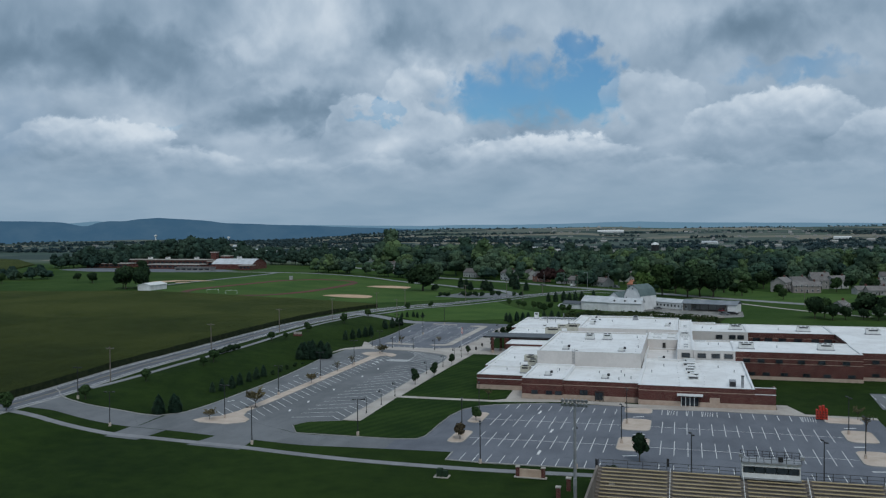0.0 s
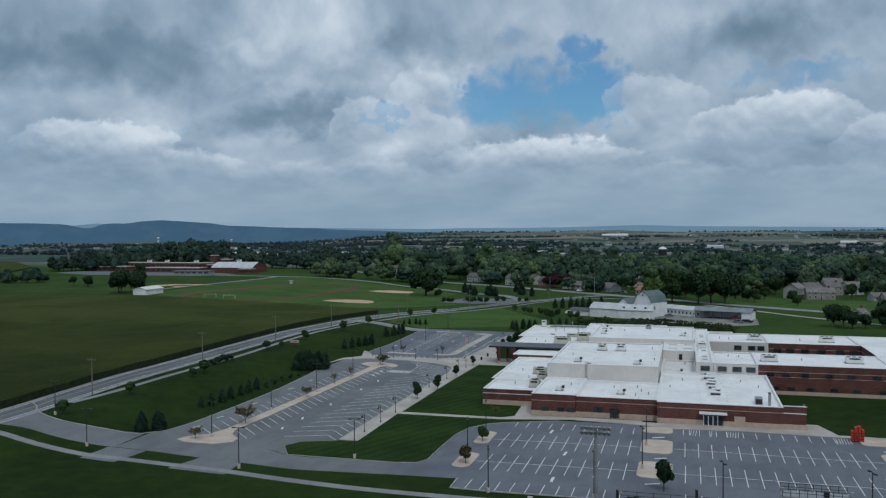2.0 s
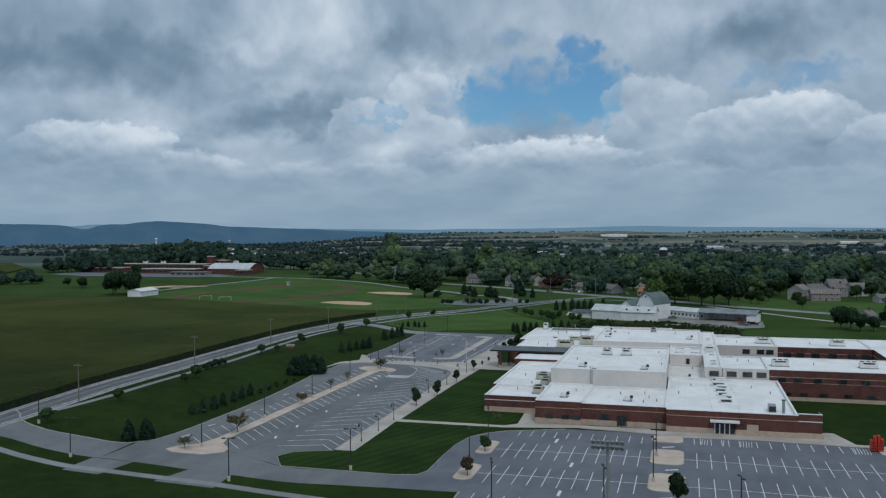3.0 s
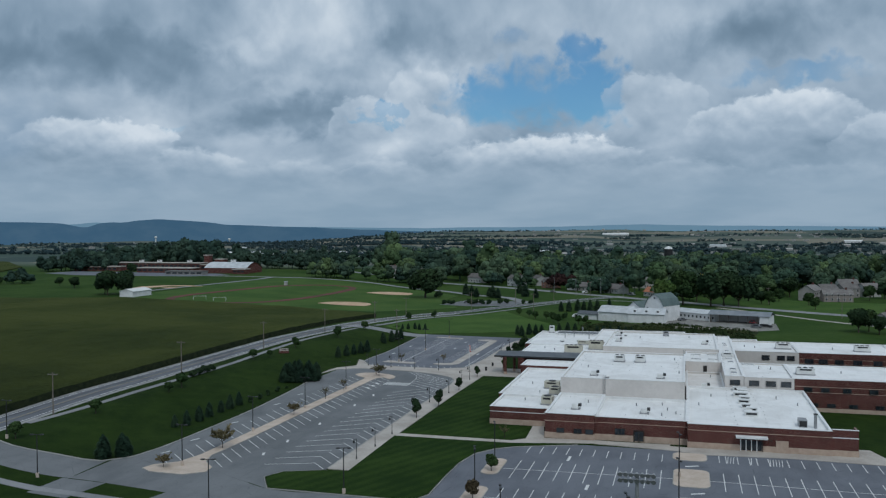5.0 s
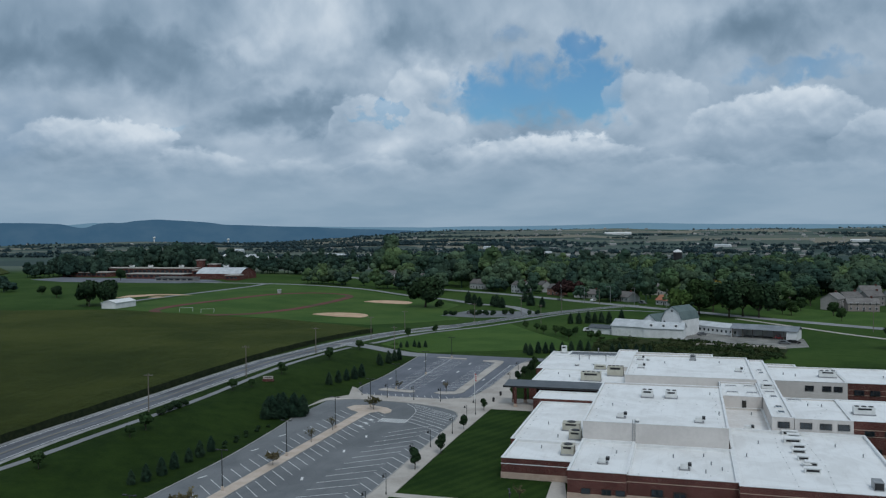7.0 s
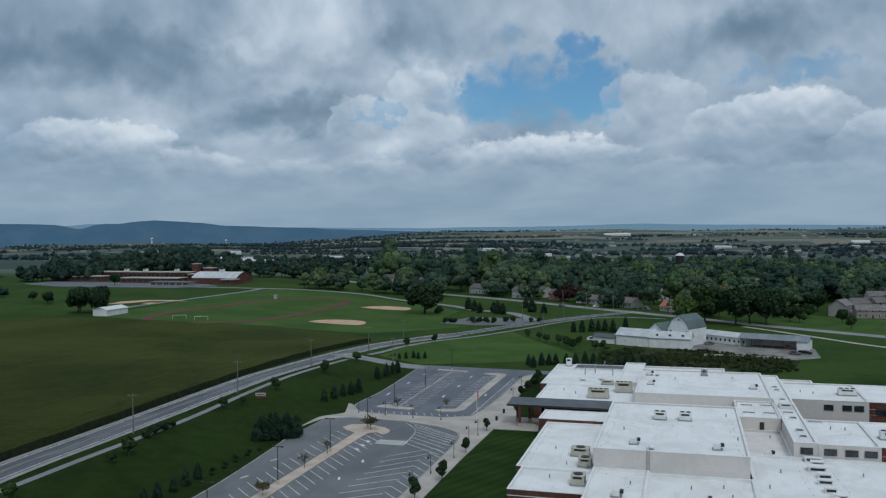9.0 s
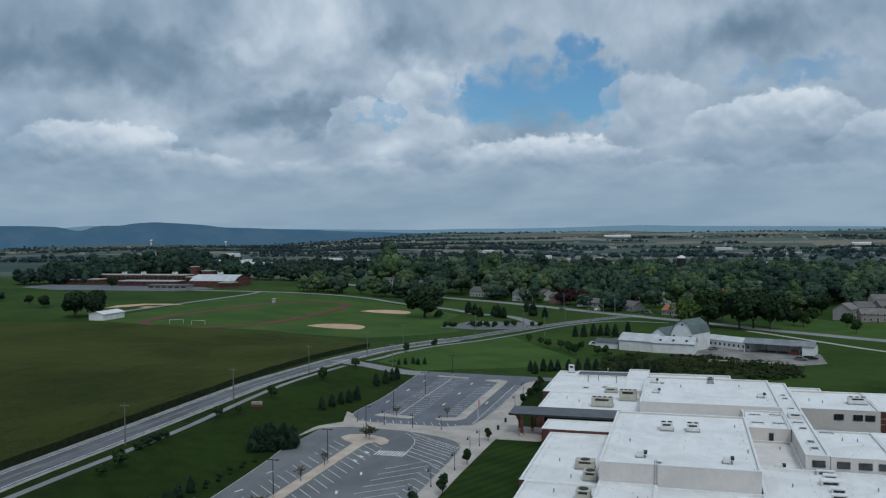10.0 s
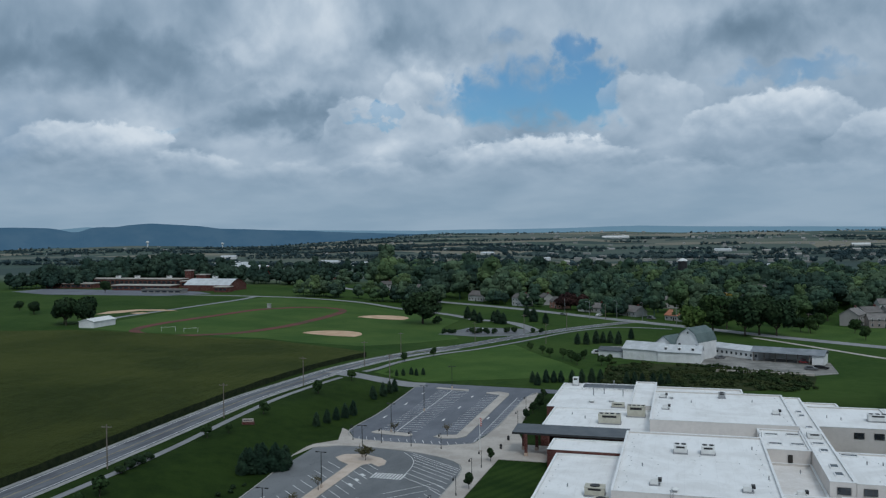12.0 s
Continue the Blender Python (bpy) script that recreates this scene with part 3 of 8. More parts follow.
def flat(name, pts, z, material, label, category, drape=False, thick=0.12, kind="structure"):
    """A slab on the ground; a wide one on sloping ground is cut up and laid over it."""
    bm = bmesh.new()
    pts = list(pts)
    prism(bm, pts, z - thick, z, drape=drape)
    if drape:
        for n in (0, 1):
            lo, hi = min(p[n] for p in pts), max(p[n] for p in pts)
            step = 8.0 if n == 0 else 16.0
            for i in range(1, min(60, int((hi - lo) / step))):
                at, no = [0.0, 0.0, 0.0], [0.0, 0.0, 0.0]
                at[n], no[n] = lo + step * i, 1.0
                bmesh.ops.bisect_plane(bm, geom=bm.verts[:] + bm.edges[:] + bm.faces[:], plane_co=at, plane_no=no)
        bm.normal_update()
        top = {v for f in bm.faces if abs(f.normal.z) > 0.7 for v in f.verts}
        for v in bm.verts:
            v.co.z = zt(v.co.x, v.co.y) + (z if v in top else z - thick)
    return tagged(part(name, bm, material), label, category, "", kind)


def band(name, line, width, z, material, label, category, thick=0.12, kind="structure", drape=True, closed=False):
    bm = bmesh.new()
    ribbon(bm, line, width / 2, -width / 2, z - thick, z, drape, closed)
    return tagged(part(name, bm, material), label, category, "", kind)


def kerb(line, closed=False, drape=False, width=0.3, height=0.17):
    bm = bmesh.new()
    ribbon(bm, line, width / 2, -width / 2, -0.05, height, drape, closed)
    return tagged(part("kerb", bm, KERB), "pale concrete kerb along the asphalt", "kerb", "", "structure")


def line_mesh(length, width=0.13):
    return mesh_of("stall_line", boxes((-width / 2, width / 2, 0, length, 0, 0.012)), PAINT)


LINES = {}


def paint(parent, a, b, z=0.045, width=0.15, material=None):
    """A painted line on a lot, from a to b."""
    d = Vector((b[0] - a[0], b[1] - a[1]))
    key = (round(d.length, 1), width, material)
    if key not in LINES:
        LINES[key] = mesh_of("stall_line", boxes((-width / 2, width / 2, 0, key[0], 0, 0.012)), material or PAINT)
    return part_of("stall_line", LINES[key], parent, pose(a[0], a[1], z, 0, 0, math.degrees(math.atan2(d.y, d.x)) - 90))


# ------------------------------------------------------------------ ground
def axis(lo, hi, near_lo, near_hi, fine, coarse):
    v = list(np.arange(near_lo, near_hi + 0.1, fine))
    step, x = fine, near_lo
    while x > lo:
        step = min(step * 1.25, coarse)
        x -= step
        v.insert(0, max(x, lo))
    step, x = fine, near_hi
    while x < hi:
        step = min(step * 1.25, coarse)
        x += step
        v.append(min(x, hi))
    return v


def make_ground():
    xs, ys = axis(-4300, 3600, -360, -110, 3.5, 90), axis(-400, 4700, 60, 520, 8, 70)
    vs = [(x, y, zt(x, y)) for y in ys for x in xs]
    w = len(xs)
    fs = [(j * w + i, j * w + i + 1, (j + 1) * w + i + 1, (j + 1) * w + i) for j in range(len(ys) - 1) for i in range(w - 1)]
    me = bpy.data.meshes.new("ground")
    me.from_pydata(vs, [], fs)
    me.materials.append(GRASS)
    for p in me.polygons:
        p.use_smooth = True
    tagged(new("ground", me), "green mown grass running out into farm fields", "ground", "", "structure")


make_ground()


def ridge(name, base, d, nodes, material, label, seed, rough=1.0):
    """A line of hills, d metres off. nodes: bearing (degrees left of +y) and height."""
    bm = bmesh.new()
    n = 300
    at, hs = [p[0] for p in nodes], [p[1] for p in nodes]
    low, mid, top = [], [], []
    for i in range(n + 1):
        a = at[0] + (at[-1] - at[0]) * i / n
        h = np.mean([np.interp(a + o, at, hs) for o in (-0.2, 0, 0.2)])
        h += rough * (1.6 * noise.noise((a * 0.9, seed, 0)) + 0.7 * noise.noise((a * 4.0, seed, 5)))
        s, c = math.sin(radians(a)), math.cos(radians(a))
        top.append(bm.verts.new((-d * s, d * c, h)))
        mid.append(bm.verts.new((-(d - 120) * s, (d - 120) * c, base + (h - base) * 0.55)))
        low.append(bm.verts.new((-(d - 260) * s, (d - 260) * c, base)))
    for i in range(n):
        for r, q in ((low, mid), (mid, top)):
            bm.faces.new((r[i + 1], r[i], q[i], q[i + 1]))
    tagged(part(name, bm, material), label, "hills", "", "structure")


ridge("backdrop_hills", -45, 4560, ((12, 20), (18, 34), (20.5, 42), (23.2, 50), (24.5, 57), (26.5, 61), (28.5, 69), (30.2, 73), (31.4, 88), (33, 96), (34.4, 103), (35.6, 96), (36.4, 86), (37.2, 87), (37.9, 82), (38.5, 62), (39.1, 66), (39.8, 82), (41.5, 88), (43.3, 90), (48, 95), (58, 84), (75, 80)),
      HILL_NEAR, "wooded hills along the horizon, blue with painted haze", 1.0)
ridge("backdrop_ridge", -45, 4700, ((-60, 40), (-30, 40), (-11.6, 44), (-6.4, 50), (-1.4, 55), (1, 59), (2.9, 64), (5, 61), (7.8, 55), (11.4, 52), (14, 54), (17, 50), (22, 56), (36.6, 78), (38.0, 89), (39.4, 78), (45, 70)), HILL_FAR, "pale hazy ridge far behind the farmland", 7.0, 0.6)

# ------------------------------------------------------------------ field and roads


def make_corn():
    """A crop field: a standing block of corn, uneven on top, shade painted into its stalk sides."""
    def near(y):
        return np.interp(y, [60, 180, 232, 270, 297, 329, 366, 393, 416, 435, 480], [-162.2, -162.4, -162.7, -163.8, -164.8, -165.4, -164.8, -164.2, -162.0, -159.0, -157.2])

    def far(s):
        return np.interp(s, [0, 12, 42, 65, 90, 130, 170, 200, 310, 450], [435, 444, 460, 470, 464, 459, 455, 445, 430, 410])

    cols = [0, 1.5, 4, 8] + list(np.arange(12, 452, 5))
    n = 110
    bm = bmesh.new()
    grid = []
    for s in cols:
        line = []
        for j in range(n + 1):
            y = 60 + (far(s) - 60) * j / n
            x = near(y) - s
            h = 2.0 + 0.26 * noise.noise((x * 0.11, y * 0.11, 0)) + 0.16 * noise.noise((x * 0.8, y * 0.8, 3))
            line.append(bm.verts.new((x, y, zt(x, y) + h)))
        grid.append(line)
    for a, b in zip(grid, grid[1:]):
        for j in range(n):
            bm.faces.new((a[j], a[j + 1], b[j + 1], b[j]))
    rim = [grid[0], [c[-1] for c in grid], grid[-1]]
    for line in rim:
        low = [bm.verts.new((v.co.x + 0.25 * noise.noise((v.co.y * 0.7, 0, 0)), v.co.y, zt(v.co.x, v.co.y) - 0.1)) for v in line]
        for j in range(len(line) - 1):
            bm.faces.new((line[j], line[j + 1], low[j + 1], low[j])).material_index = 1
    bmesh.ops.recalc_face_normals(bm, faces=bm.faces[:])
    tagged(part("corn_field", bm, [CORN, STALK]), "olive green standing corn crop, yellower towards the far side", "crop field", "", "stuff")


make_corn()

MAIN = smooth_line([(-156, 40), (-156.3, 120), (-156.6, 180), (-157, 215), (-157, 240), (-157.6, 270), (-158.4, 300), (-158.6, 330), (-157, 350), (-155.8, 370), (-154.6, 392), (-152.8, 408), (-150.5, 424), (-147, 439), (-140.8, 459), (-132.6, 479), (-124, 498), (-113, 521), (-102, 541), (-91, 560), (-78, 580), (-62, 601), (-50, 616)], 5.0)
band("road", MAIN, 8.6, 0.06, MAINROAD, "grey two-lane asphalt road with pale edges", "road")
for off, wid, mat, name in ((4.95, 1.3, SHOULDER, "shoulder"), (-4.95, 1.3, SHOULDER, "shoulder")):
    bm = bmesh.new()
    ribbon(bm, MAIN[:88], off + wid / 2, off - wid / 2, -0.05, 0.05)
    tagged(part("road_shoulder", bm, mat), "pale gravel shoulder beside the road", "shoulder", "", "structure")
for off, wid, mat in ((3.6, 0.22, PAINT), (-3.6, 0.22, PAINT), (0.16, 0.14, YELLOW), (-0.16, 0.14, YELLOW)):
    bm = bmesh.new()
    ribbon(bm, MAIN, off + wid / 2, off - wid / 2, 0.05, 0.075)
    tagged(part("road_marking", bm, mat), "worn painted line along the road", "road marking", "", "structure")

CROSS = smooth_line([(-330, 800), (-184, 712), (-128, 672), (-83, 634), (-45, 604), (-12, 578), (20, 551), (64, 519), (140, 466), (260, 380)], 8.0)
band("road_cross", CROSS, 9.0, 0.07, ROAD, "pale grey road crossing behind the barn", "road")
band("road_slip", smooth_line([(-152, 606), (-128, 594), (-114, 574), (-104, 552)], 5.0), 7.0, 0.055, ROAD, "grey asphalt slip road", "road")
band("road_park", smooth_line([(-470, 705), (-390, 700), (-315, 690), (-262, 688), (-225, 668), (-180, 637), (-152, 606)], 8.0), 6.0, 0.055, ROAD, "pale lane beside the sports field", "road")
band("road_school", smooth_line([(-350, 500), (-357, 530), (-354, 580), (-351, 620), (-348, 668), (-352, 696)], 8.0), 5.0, 0.05, ROAD, "pale lane past the white shed", "road")
band("road_lane", smooth_line([(8, 545), (20, 531), (40, 505), (58, 482), (90, 450)], 8.0), 3.0, 0.05, CONCRETE, "narrow pale lane across the meadow", "lane")
band("path_roadside", smooth_line([(-150.5, 190), (-148, 204), (-147, 218), (-146.6, 236), (-146.2, 255), (-146.4, 270), (-147.4, 286), (-148.6, 305), (-149.2, 328), (-148, 349), (-146.6, 364), (-145.6, 374)], 4.0), 2.0, 0.07, ROAD, "narrow grey footpath beside the road", "footpath")
band("path_roadside_north", smooth_line([(-142.8, 390), (-141, 401), (-140, 419.5), (-137.5, 433.6), (-134.3, 448.3), (-128.3, 464.3), (-118.5, 481), (-107, 504), (-100, 520), (-92, 540), (-80, 562), (-60, 580), (-32, 575)], 5.0), 2.2, 0.07, ROAD, "narrow grey footpath beside the road", "footpath")
band("drive_north", smooth_line([(-155, 389), (-149, 385), (-143, 381), (-136, 380.5), (-128, 382.5), (-117, 385)], 2.0), 8.5, 0.065, ROAD, "asphalt drive into the car park", "drive")

# south drive
bm = bmesh.new()
north = smooth_line([(-160.6, 188.2), (-156, 184.7), (-151.2, 179.8), (-139.9, 174.4), (-129.5, 175.9), (-121.4, 177.6), (-117.6, 182), (-108, 178), (-95, 177), (-80.7, 169.9), (-70, 169.8), (-57, 169.8)], 3.0)
south = smooth_line([(-161.7, 163.7), (-154.7, 167.1), (-148, 166.9), (-134.5, 164.6), (-120, 166.2), (-108, 165), (-96, 163.2), (-86, 162), (-75, 160.6), (-66, 161.2), (-57, 161.9)], 3.0)
m = 60


def resample(line, n):
    acc = [0.0]
    for a, b in zip(line, line[1:]):
        acc.append(acc[-1] + math.hypot(b[0] - a[0], b[1] - a[1]))
    want = np.linspace(0, acc[-1], n)
    return list(zip(np.interp(want, acc, [p[0] for p in line]), np.interp(want, acc, [p[1] for p in line])))


rows_n, rows_s = resample(north, m), resample(south, m)
cols = []
for a, b in zip(rows_n, rows_s):
    cols.append([bm.verts.new((a[0] + (b[0] - a[0]) * s, a[1] + (b[1] - a[1]) * s, 0.032 + zt(a[0] + (b[0] - a[0]) * s, a[1] + (b[1] - a[1]) * s))) for s in (0, 0.33, 0.66, 1)])
for c, d in zip(cols, cols[1:]):
    for s in range(3):
        bm.faces.new((c[s], c[s + 1], d[s + 1], d[s]))
tagged(part("drive_south", bm, ASPH_OLD), "weathered grey asphalt entrance drive", "drive", "", "structure")
kerb([p for p in north if p[0] < -117.5], drape=True)
flat("drive_apron", [(-120.9, 165.9), (-111, 165.3), (-112, 156), (-120.9, 156.9)], 0.045, ASPH_OLD, "asphalt crossing from the drive to the path", "drive", True)
flat("drive_apron_east", [(-97, 163.3), (-87, 162.2), (-86, 154), (-99, 155)], 0.045, ASPH_OLD, "asphalt crossing from the drive to the path", "drive", True)
band("path_south", smooth_line([(-170.6, 163.7), (-153.7, 163.1), (-137.1, 158.7), (-120.9, 159.1), (-98, 157), (-86, 155.8), (-73, 153.8), (-57, 152.2), (-35, 151.9), (-18, 153), (0, 154), (60, 156)], 4.0), 2.1, 0.09, ROAD, "narrow grey footpath across the grass", "footpath")

# ------------------------------------------------------------------ west car park with its turning loop
LOOP = [(-117.6, 182), (-116.2, 190), (-115.8, 206), (-115.8, 226), (-116.5, 240), (-118.0, 258), (-119.6, 272), (-121.3, 283), (-119.6, 292.3), (-113.5, 295.8), (-103.6, 296), (-92, 294), (-83, 290.2), (-78.2, 285.8), (-76.6, 281.5), (-76, 276), (-75.8, 255), (-75.8, 225), (-75.3, 184.2), (-80, 180.2), (-84, 176), (-80.7, 170), (-95, 177), (-108, 178)]
loop_line = smooth_line(LOOP[:19], 3.0)
west_lot = flat("car_park_west", loop_line + LOOP[19:], 0.045, ASPH_OLD, "weathered grey asphalt car park with painted bays", "car park")
kerb(loop_line)

for i in range(26):
    y = 177.6 + 3.95 * i
    if y + 5 < 283:
        paint(west_lot, (-105.3, y), (-110.3, y + 4.6))
for i in range(27):
    y = 180.1 + 3.72 * i
    paint(west_lot, (-95.7, y), (-101.1, y + 5.4))
for i in range(22):
    y = 184.0 + 3.9 * i
    paint(west_lot, (-76.1, y), (-79.9, y + 3.9))
for i in range(17):
    y = 184.0 + 4.75 * i
    paint(west_lot, (-88.6, y), (-79.9, y + 3.2 + 0.4 * i))
for a in ((-93.6, 294.2), (-92.2, 292), (-91.0, 289.6), (-90.1, 287.2), (-89.4, 284.7), (-88.9, 282), (-88.6, 279), (-88.4, 276), (-88.3, 273)):
    s = (-77.0 - a[0]) / 0.8
    paint(west_lot, a, (a[0] + 0.8 * s, a[1] - 0.6 * s))
arc = smooth_line([(-94.9, 293.6), (-91.6, 289.6), (-89.4, 284.7), (-88.6, 279), (-88.3, 272.8)], 2.0)
for a, b in zip(arc, arc[1:]):
    paint(west_lot, a, b)
for i in range(10):
    x = -95.3 + 0.78 * i
    paint(west_lot, (x, 270.6), (x, 274.9), 0.045, 0.42)
for i in (3, 6, 9):
    y = 262.0 + 1.3 * i
    paint(west_lot, (-98.5, y - 0.7), (-97.2, y - 2.0), 0.045, 0.8)
for y in (186, 197, 214, 236, 250):
    paint(west_lot, (-113.4, y), (-112.6, y + 2.2), 0.045, 0.4)
    paint(west_lot, (-92.2, y + 4), (-92.9, y + 6), 0.045, 0.5)

isle = [(-110.3, 175.4), (-107.5, 173.7), (-100.4, 173.5), (-96.9, 176.2), (-97.4, 179.2), (-100.8, 182.5), (-102.3, 187), (-101.7, 200), (-101.4, 254), (-101.2, 276), (-101.0, 279.8), (-99.3, 281.6), (-96.6, 279.4), (-95.7, 281.3), (-96.4, 284.4), (-98.6, 286.8), (-104.6, 289.4), (-108.8, 288), (-110, 284.9), (-107.5, 281.8), (-104.4, 279.6), (-104.3, 276), (-104.3, 254), (-104.6, 200), (-104.6, 187), (-106, 181), (-109.6, 178)]
ob = flat("car_park_island", isle, 0.2, TANISLE, "long tan concrete island with rounded ends", "traffic island", thick=0.3)
kerb(isle, True)

# lawns between the car parks
LAWN_PTS = [(-84.5, 176.2), (-82.6, 180.2), (-75, 183.2), (-70.8, 183.8), (-71.4, 212.2), (-56.4, 212.2), (-45.5, 212.4), (-27.6, 216.2), (-31, 214.6), (-43.9, 209.5), (-47.4, 206.8), (-50.5, 202.1), (-51.8, 194.6), (-52, 184.5), (-51.8, 174), (-53, 171.2), (-57.2, 170), (-80.7, 170)]
flat("lawn_middle", LAWN_PTS, 0.17, LAWN, "striped mown lawn between the car parks", "lawn", thick=0.25)
kerb([(-75, 183.2), (-82.6, 180.2), (-84.5, 176.2), (-80.7, 170), (-57.2, 170), (-53, 171.2), (-51.8, 174), (-52, 184.5), (-51.8, 194.6), (-50.5, 202.1), (-47.4, 206.8), (-43.9, 209.5), (-31, 214.6)])
flat("lawn_west_front", [(-70.9, 214.6), (-45.2, 214.6), (-42, 216.8), (-40.8, 229.3), (-53.3, 229.3), (-54.4, 245), (-54.4, 292), (-69.8, 292), (-70.6, 260)], 0.12, LAWN, "mown lawn beside the school wing", "lawn", thick=0.2)

# ------------------------------------------------------------------ plaza and pavements
flat("pavement_plaza", [(-75.2, 184.2), (-70.9, 184.2), (-71.2, 213), (-70.9, 260), (-70, 292.4), (-58.2, 292.4), (-58.2, 307.6), (-66, 307.6), (-70.8, 322), (-73.5, 366), (-74.2, 378), (-76.9, 371), (-77.2, 326), (-79.4, 306), (-86.6, 302), (-95, 302.4), (-112.5, 303.8), (-117.8, 312.4), (-120.4, 314.6), (-116.2, 301.5), (-120.9, 295.8), (-122.8, 287.8), (-121.3, 283), (-119.6, 292.5), (-113.5, 296.1), (-103.6, 296.3), (-92, 294.3), (-83, 290.5), (-78, 286), (-76.4, 281.5), (-75.8, 276), (-75.6, 225)],
     0.15, CONCRETE, "pale concrete pavement and entrance plaza", "pavement", thick=0.25)
flat("pavement_cross", [(-72.5, 212.2), (-45.5, 212.4), (-27.5, 216.4), (-12.5, 215.2), (-12, 219.5), (-38.8, 218.6), (-40.6, 229.3), (-43.2, 229.3), (-42.6, 217), (-45.4, 214.6), (-72.5, 214.6)], 0.16, CONCRETE, "concrete footpath to the school front", "pavement", thick=0.2)
flat("pavement_front", [(-27.5, 216.4), (-12.0, 214.9), (-4.7, 213.0), (11, 214.4), (28, 213.6), (46, 213.0), (46, 215.0), (30.5, 215.4), (27.5, 225), (25, 225), (24.6, 219.0), (-8.5, 218.0), (-28, 219.4)], 0.15, CONCRETE, "pale concrete pavement along the school front", "pavement", thick=0.2)

# ------------------------------------------------------------------ front car park
FRONT = [(-30, 215), (-43.9, 209.3), (-47.4, 206.6), (-50.3, 202.1), (-51.6, 194.6), (-51.8, 184.5), (-51.6, 174), (-52.8, 171), (-57.2, 169.8), (-57, 162), (-42.6, 162.9), (-42.4, 157), (-35, 156.6), (-8, 157.6), (46, 156.8), (46, 213.2), (28, 213.6), (11, 214.5), (-4.6, 213), (-12, 215)]
front_lot = flat("car_park_front", FRONT, 0.04, ASPH_NEW, "dark grey asphalt car park with white bays", "car park")
kerb([(-42.6, 162.9), (-42.4, 157), (-35, 156.6), (-8, 157.6), (46, 156.8)])
for i in range(11):
    x = -40.4 + 2.7 * i
    paint(front_lot, (x, 205.9), (x, 211.4))
    paint(front_lot, (x + 0.1, 187.5), (x + 0.1, 199.6))
    paint(front_lot, (x + 0.4, 169.6), (x + 0.4, 181.2))
for i in range(12):
    x = -42.5 + 2.7 * i
    paint(front_lot, (x, 157.4), (x, 162.8))
paint(front_lot, (-42.6, 193.4), (-11.1, 194.6))
paint(front_lot, (-42.2, 175.3), (-10.8, 176.2))
for x in (-2.5, -1.2, 1.0, 3.2, 4.6, 6.8, 10.3, 13.0, 15.75, 18.5, 21.2, 23.95, 26.7, 29.0):
    paint(front_lot, (x, 207.6), (x, 213.0))
for i in range(14):
    x = -2.1 + 2.7 * i
    paint(front_lot, (x, 188.9), (x, 200.1))
    paint(front_lot, (x + 0.15, 170.6), (x + 0.15, 182.1))
    paint(front_lot, (x + 0.2, 158.2), (x + 0.2, 163.5))
paint(front_lot, (-4.6, 194.7), (35.4, 193.9))
paint(front_lot, (-4.3, 176.2), (35.3, 175.8))
for x0, x1 in ((-1.0, 0.8), (3.4, 4.4), (6.9, 10.2), (29.2, 32.5)):
    for i in range(int((x1 - x0) / 0.55)):
        paint(front_lot, (x0 + 0.55 * i, 207.8), (x0 + 0.55 * i + 0.3, 212.8), 0.045, 0.12)
for a, b in (((-31.4, 201.7), (-31.3, 205.2)), ((-25.8, 183.8), (-25.7, 186.8)), ((-25.5, 165), (-25.5, 168.2)), ((-9, 203.5), (-6.5, 204.5)), ((-8, 186), (-5.6, 187)), ((-9, 168), (-6.4, 169)), ((37, 203), (39.5, 203.6)), ((36, 186), (38.4, 186.6)), ((36, 168), (38.5, 168.5))):
    paint(front_lot, a, b, 0.045, 0.55)


def rounded(x0, x1, y0, y1, r):
    out = []
    for cx, cy, a in ((x1 - r, y1 - r, 0), (x0 + r, y1 - r, 90), (x0 + r, y0 + r, 180), (x1 - r, y0 + r, 270)):
        out += [(cx + r * math.cos(radians(a + t)), cy + r * math.sin(radians(a + t))) for t in (0, 22, 45, 68, 90)]
    return out


for x0, x1, y0, y1, r in ((-46.2, -43.0, 188.6, 199.6, 1.5), (-46, -42.5, 170, 180.8, 1.6), (-11, -4.7, 189.8, 201.2, 1.6), (-10.7, -4.4, 172, 183.2, 1.6), (-11.3, -4.9, 207.6, 213.4, 1.5), (35.8, 41.8, 189.8, 200.4, 1.6), (35.6, 41.4, 171.8, 182.6, 1.6), (34, 42, 207.2, 213.0, 1.4)):
    pts = rounded(x0, x1, y0, y1, r)
    flat("car_park_island", pts, 0.19, TANISLE, "tan concrete island with rounded corners in the car park", "traffic island", thick=0.3)
    kerb(pts, True)

# east court with white bays
court = flat("car_park_east", [(49.5, 226), (95, 226), (95, 247), (50.5, 246.5)], 0.045, ASPH_OLD, "grey asphalt car park with close white lines", "car park")
for i in range(14):
    paint(court, (50.5 + 2.7 * i, 228), (50.5 + 2.7 * i, 233.5))
    paint(court, (50.5 + 2.7 * i, 238.5), (50.5 + 2.7 * i, 244))

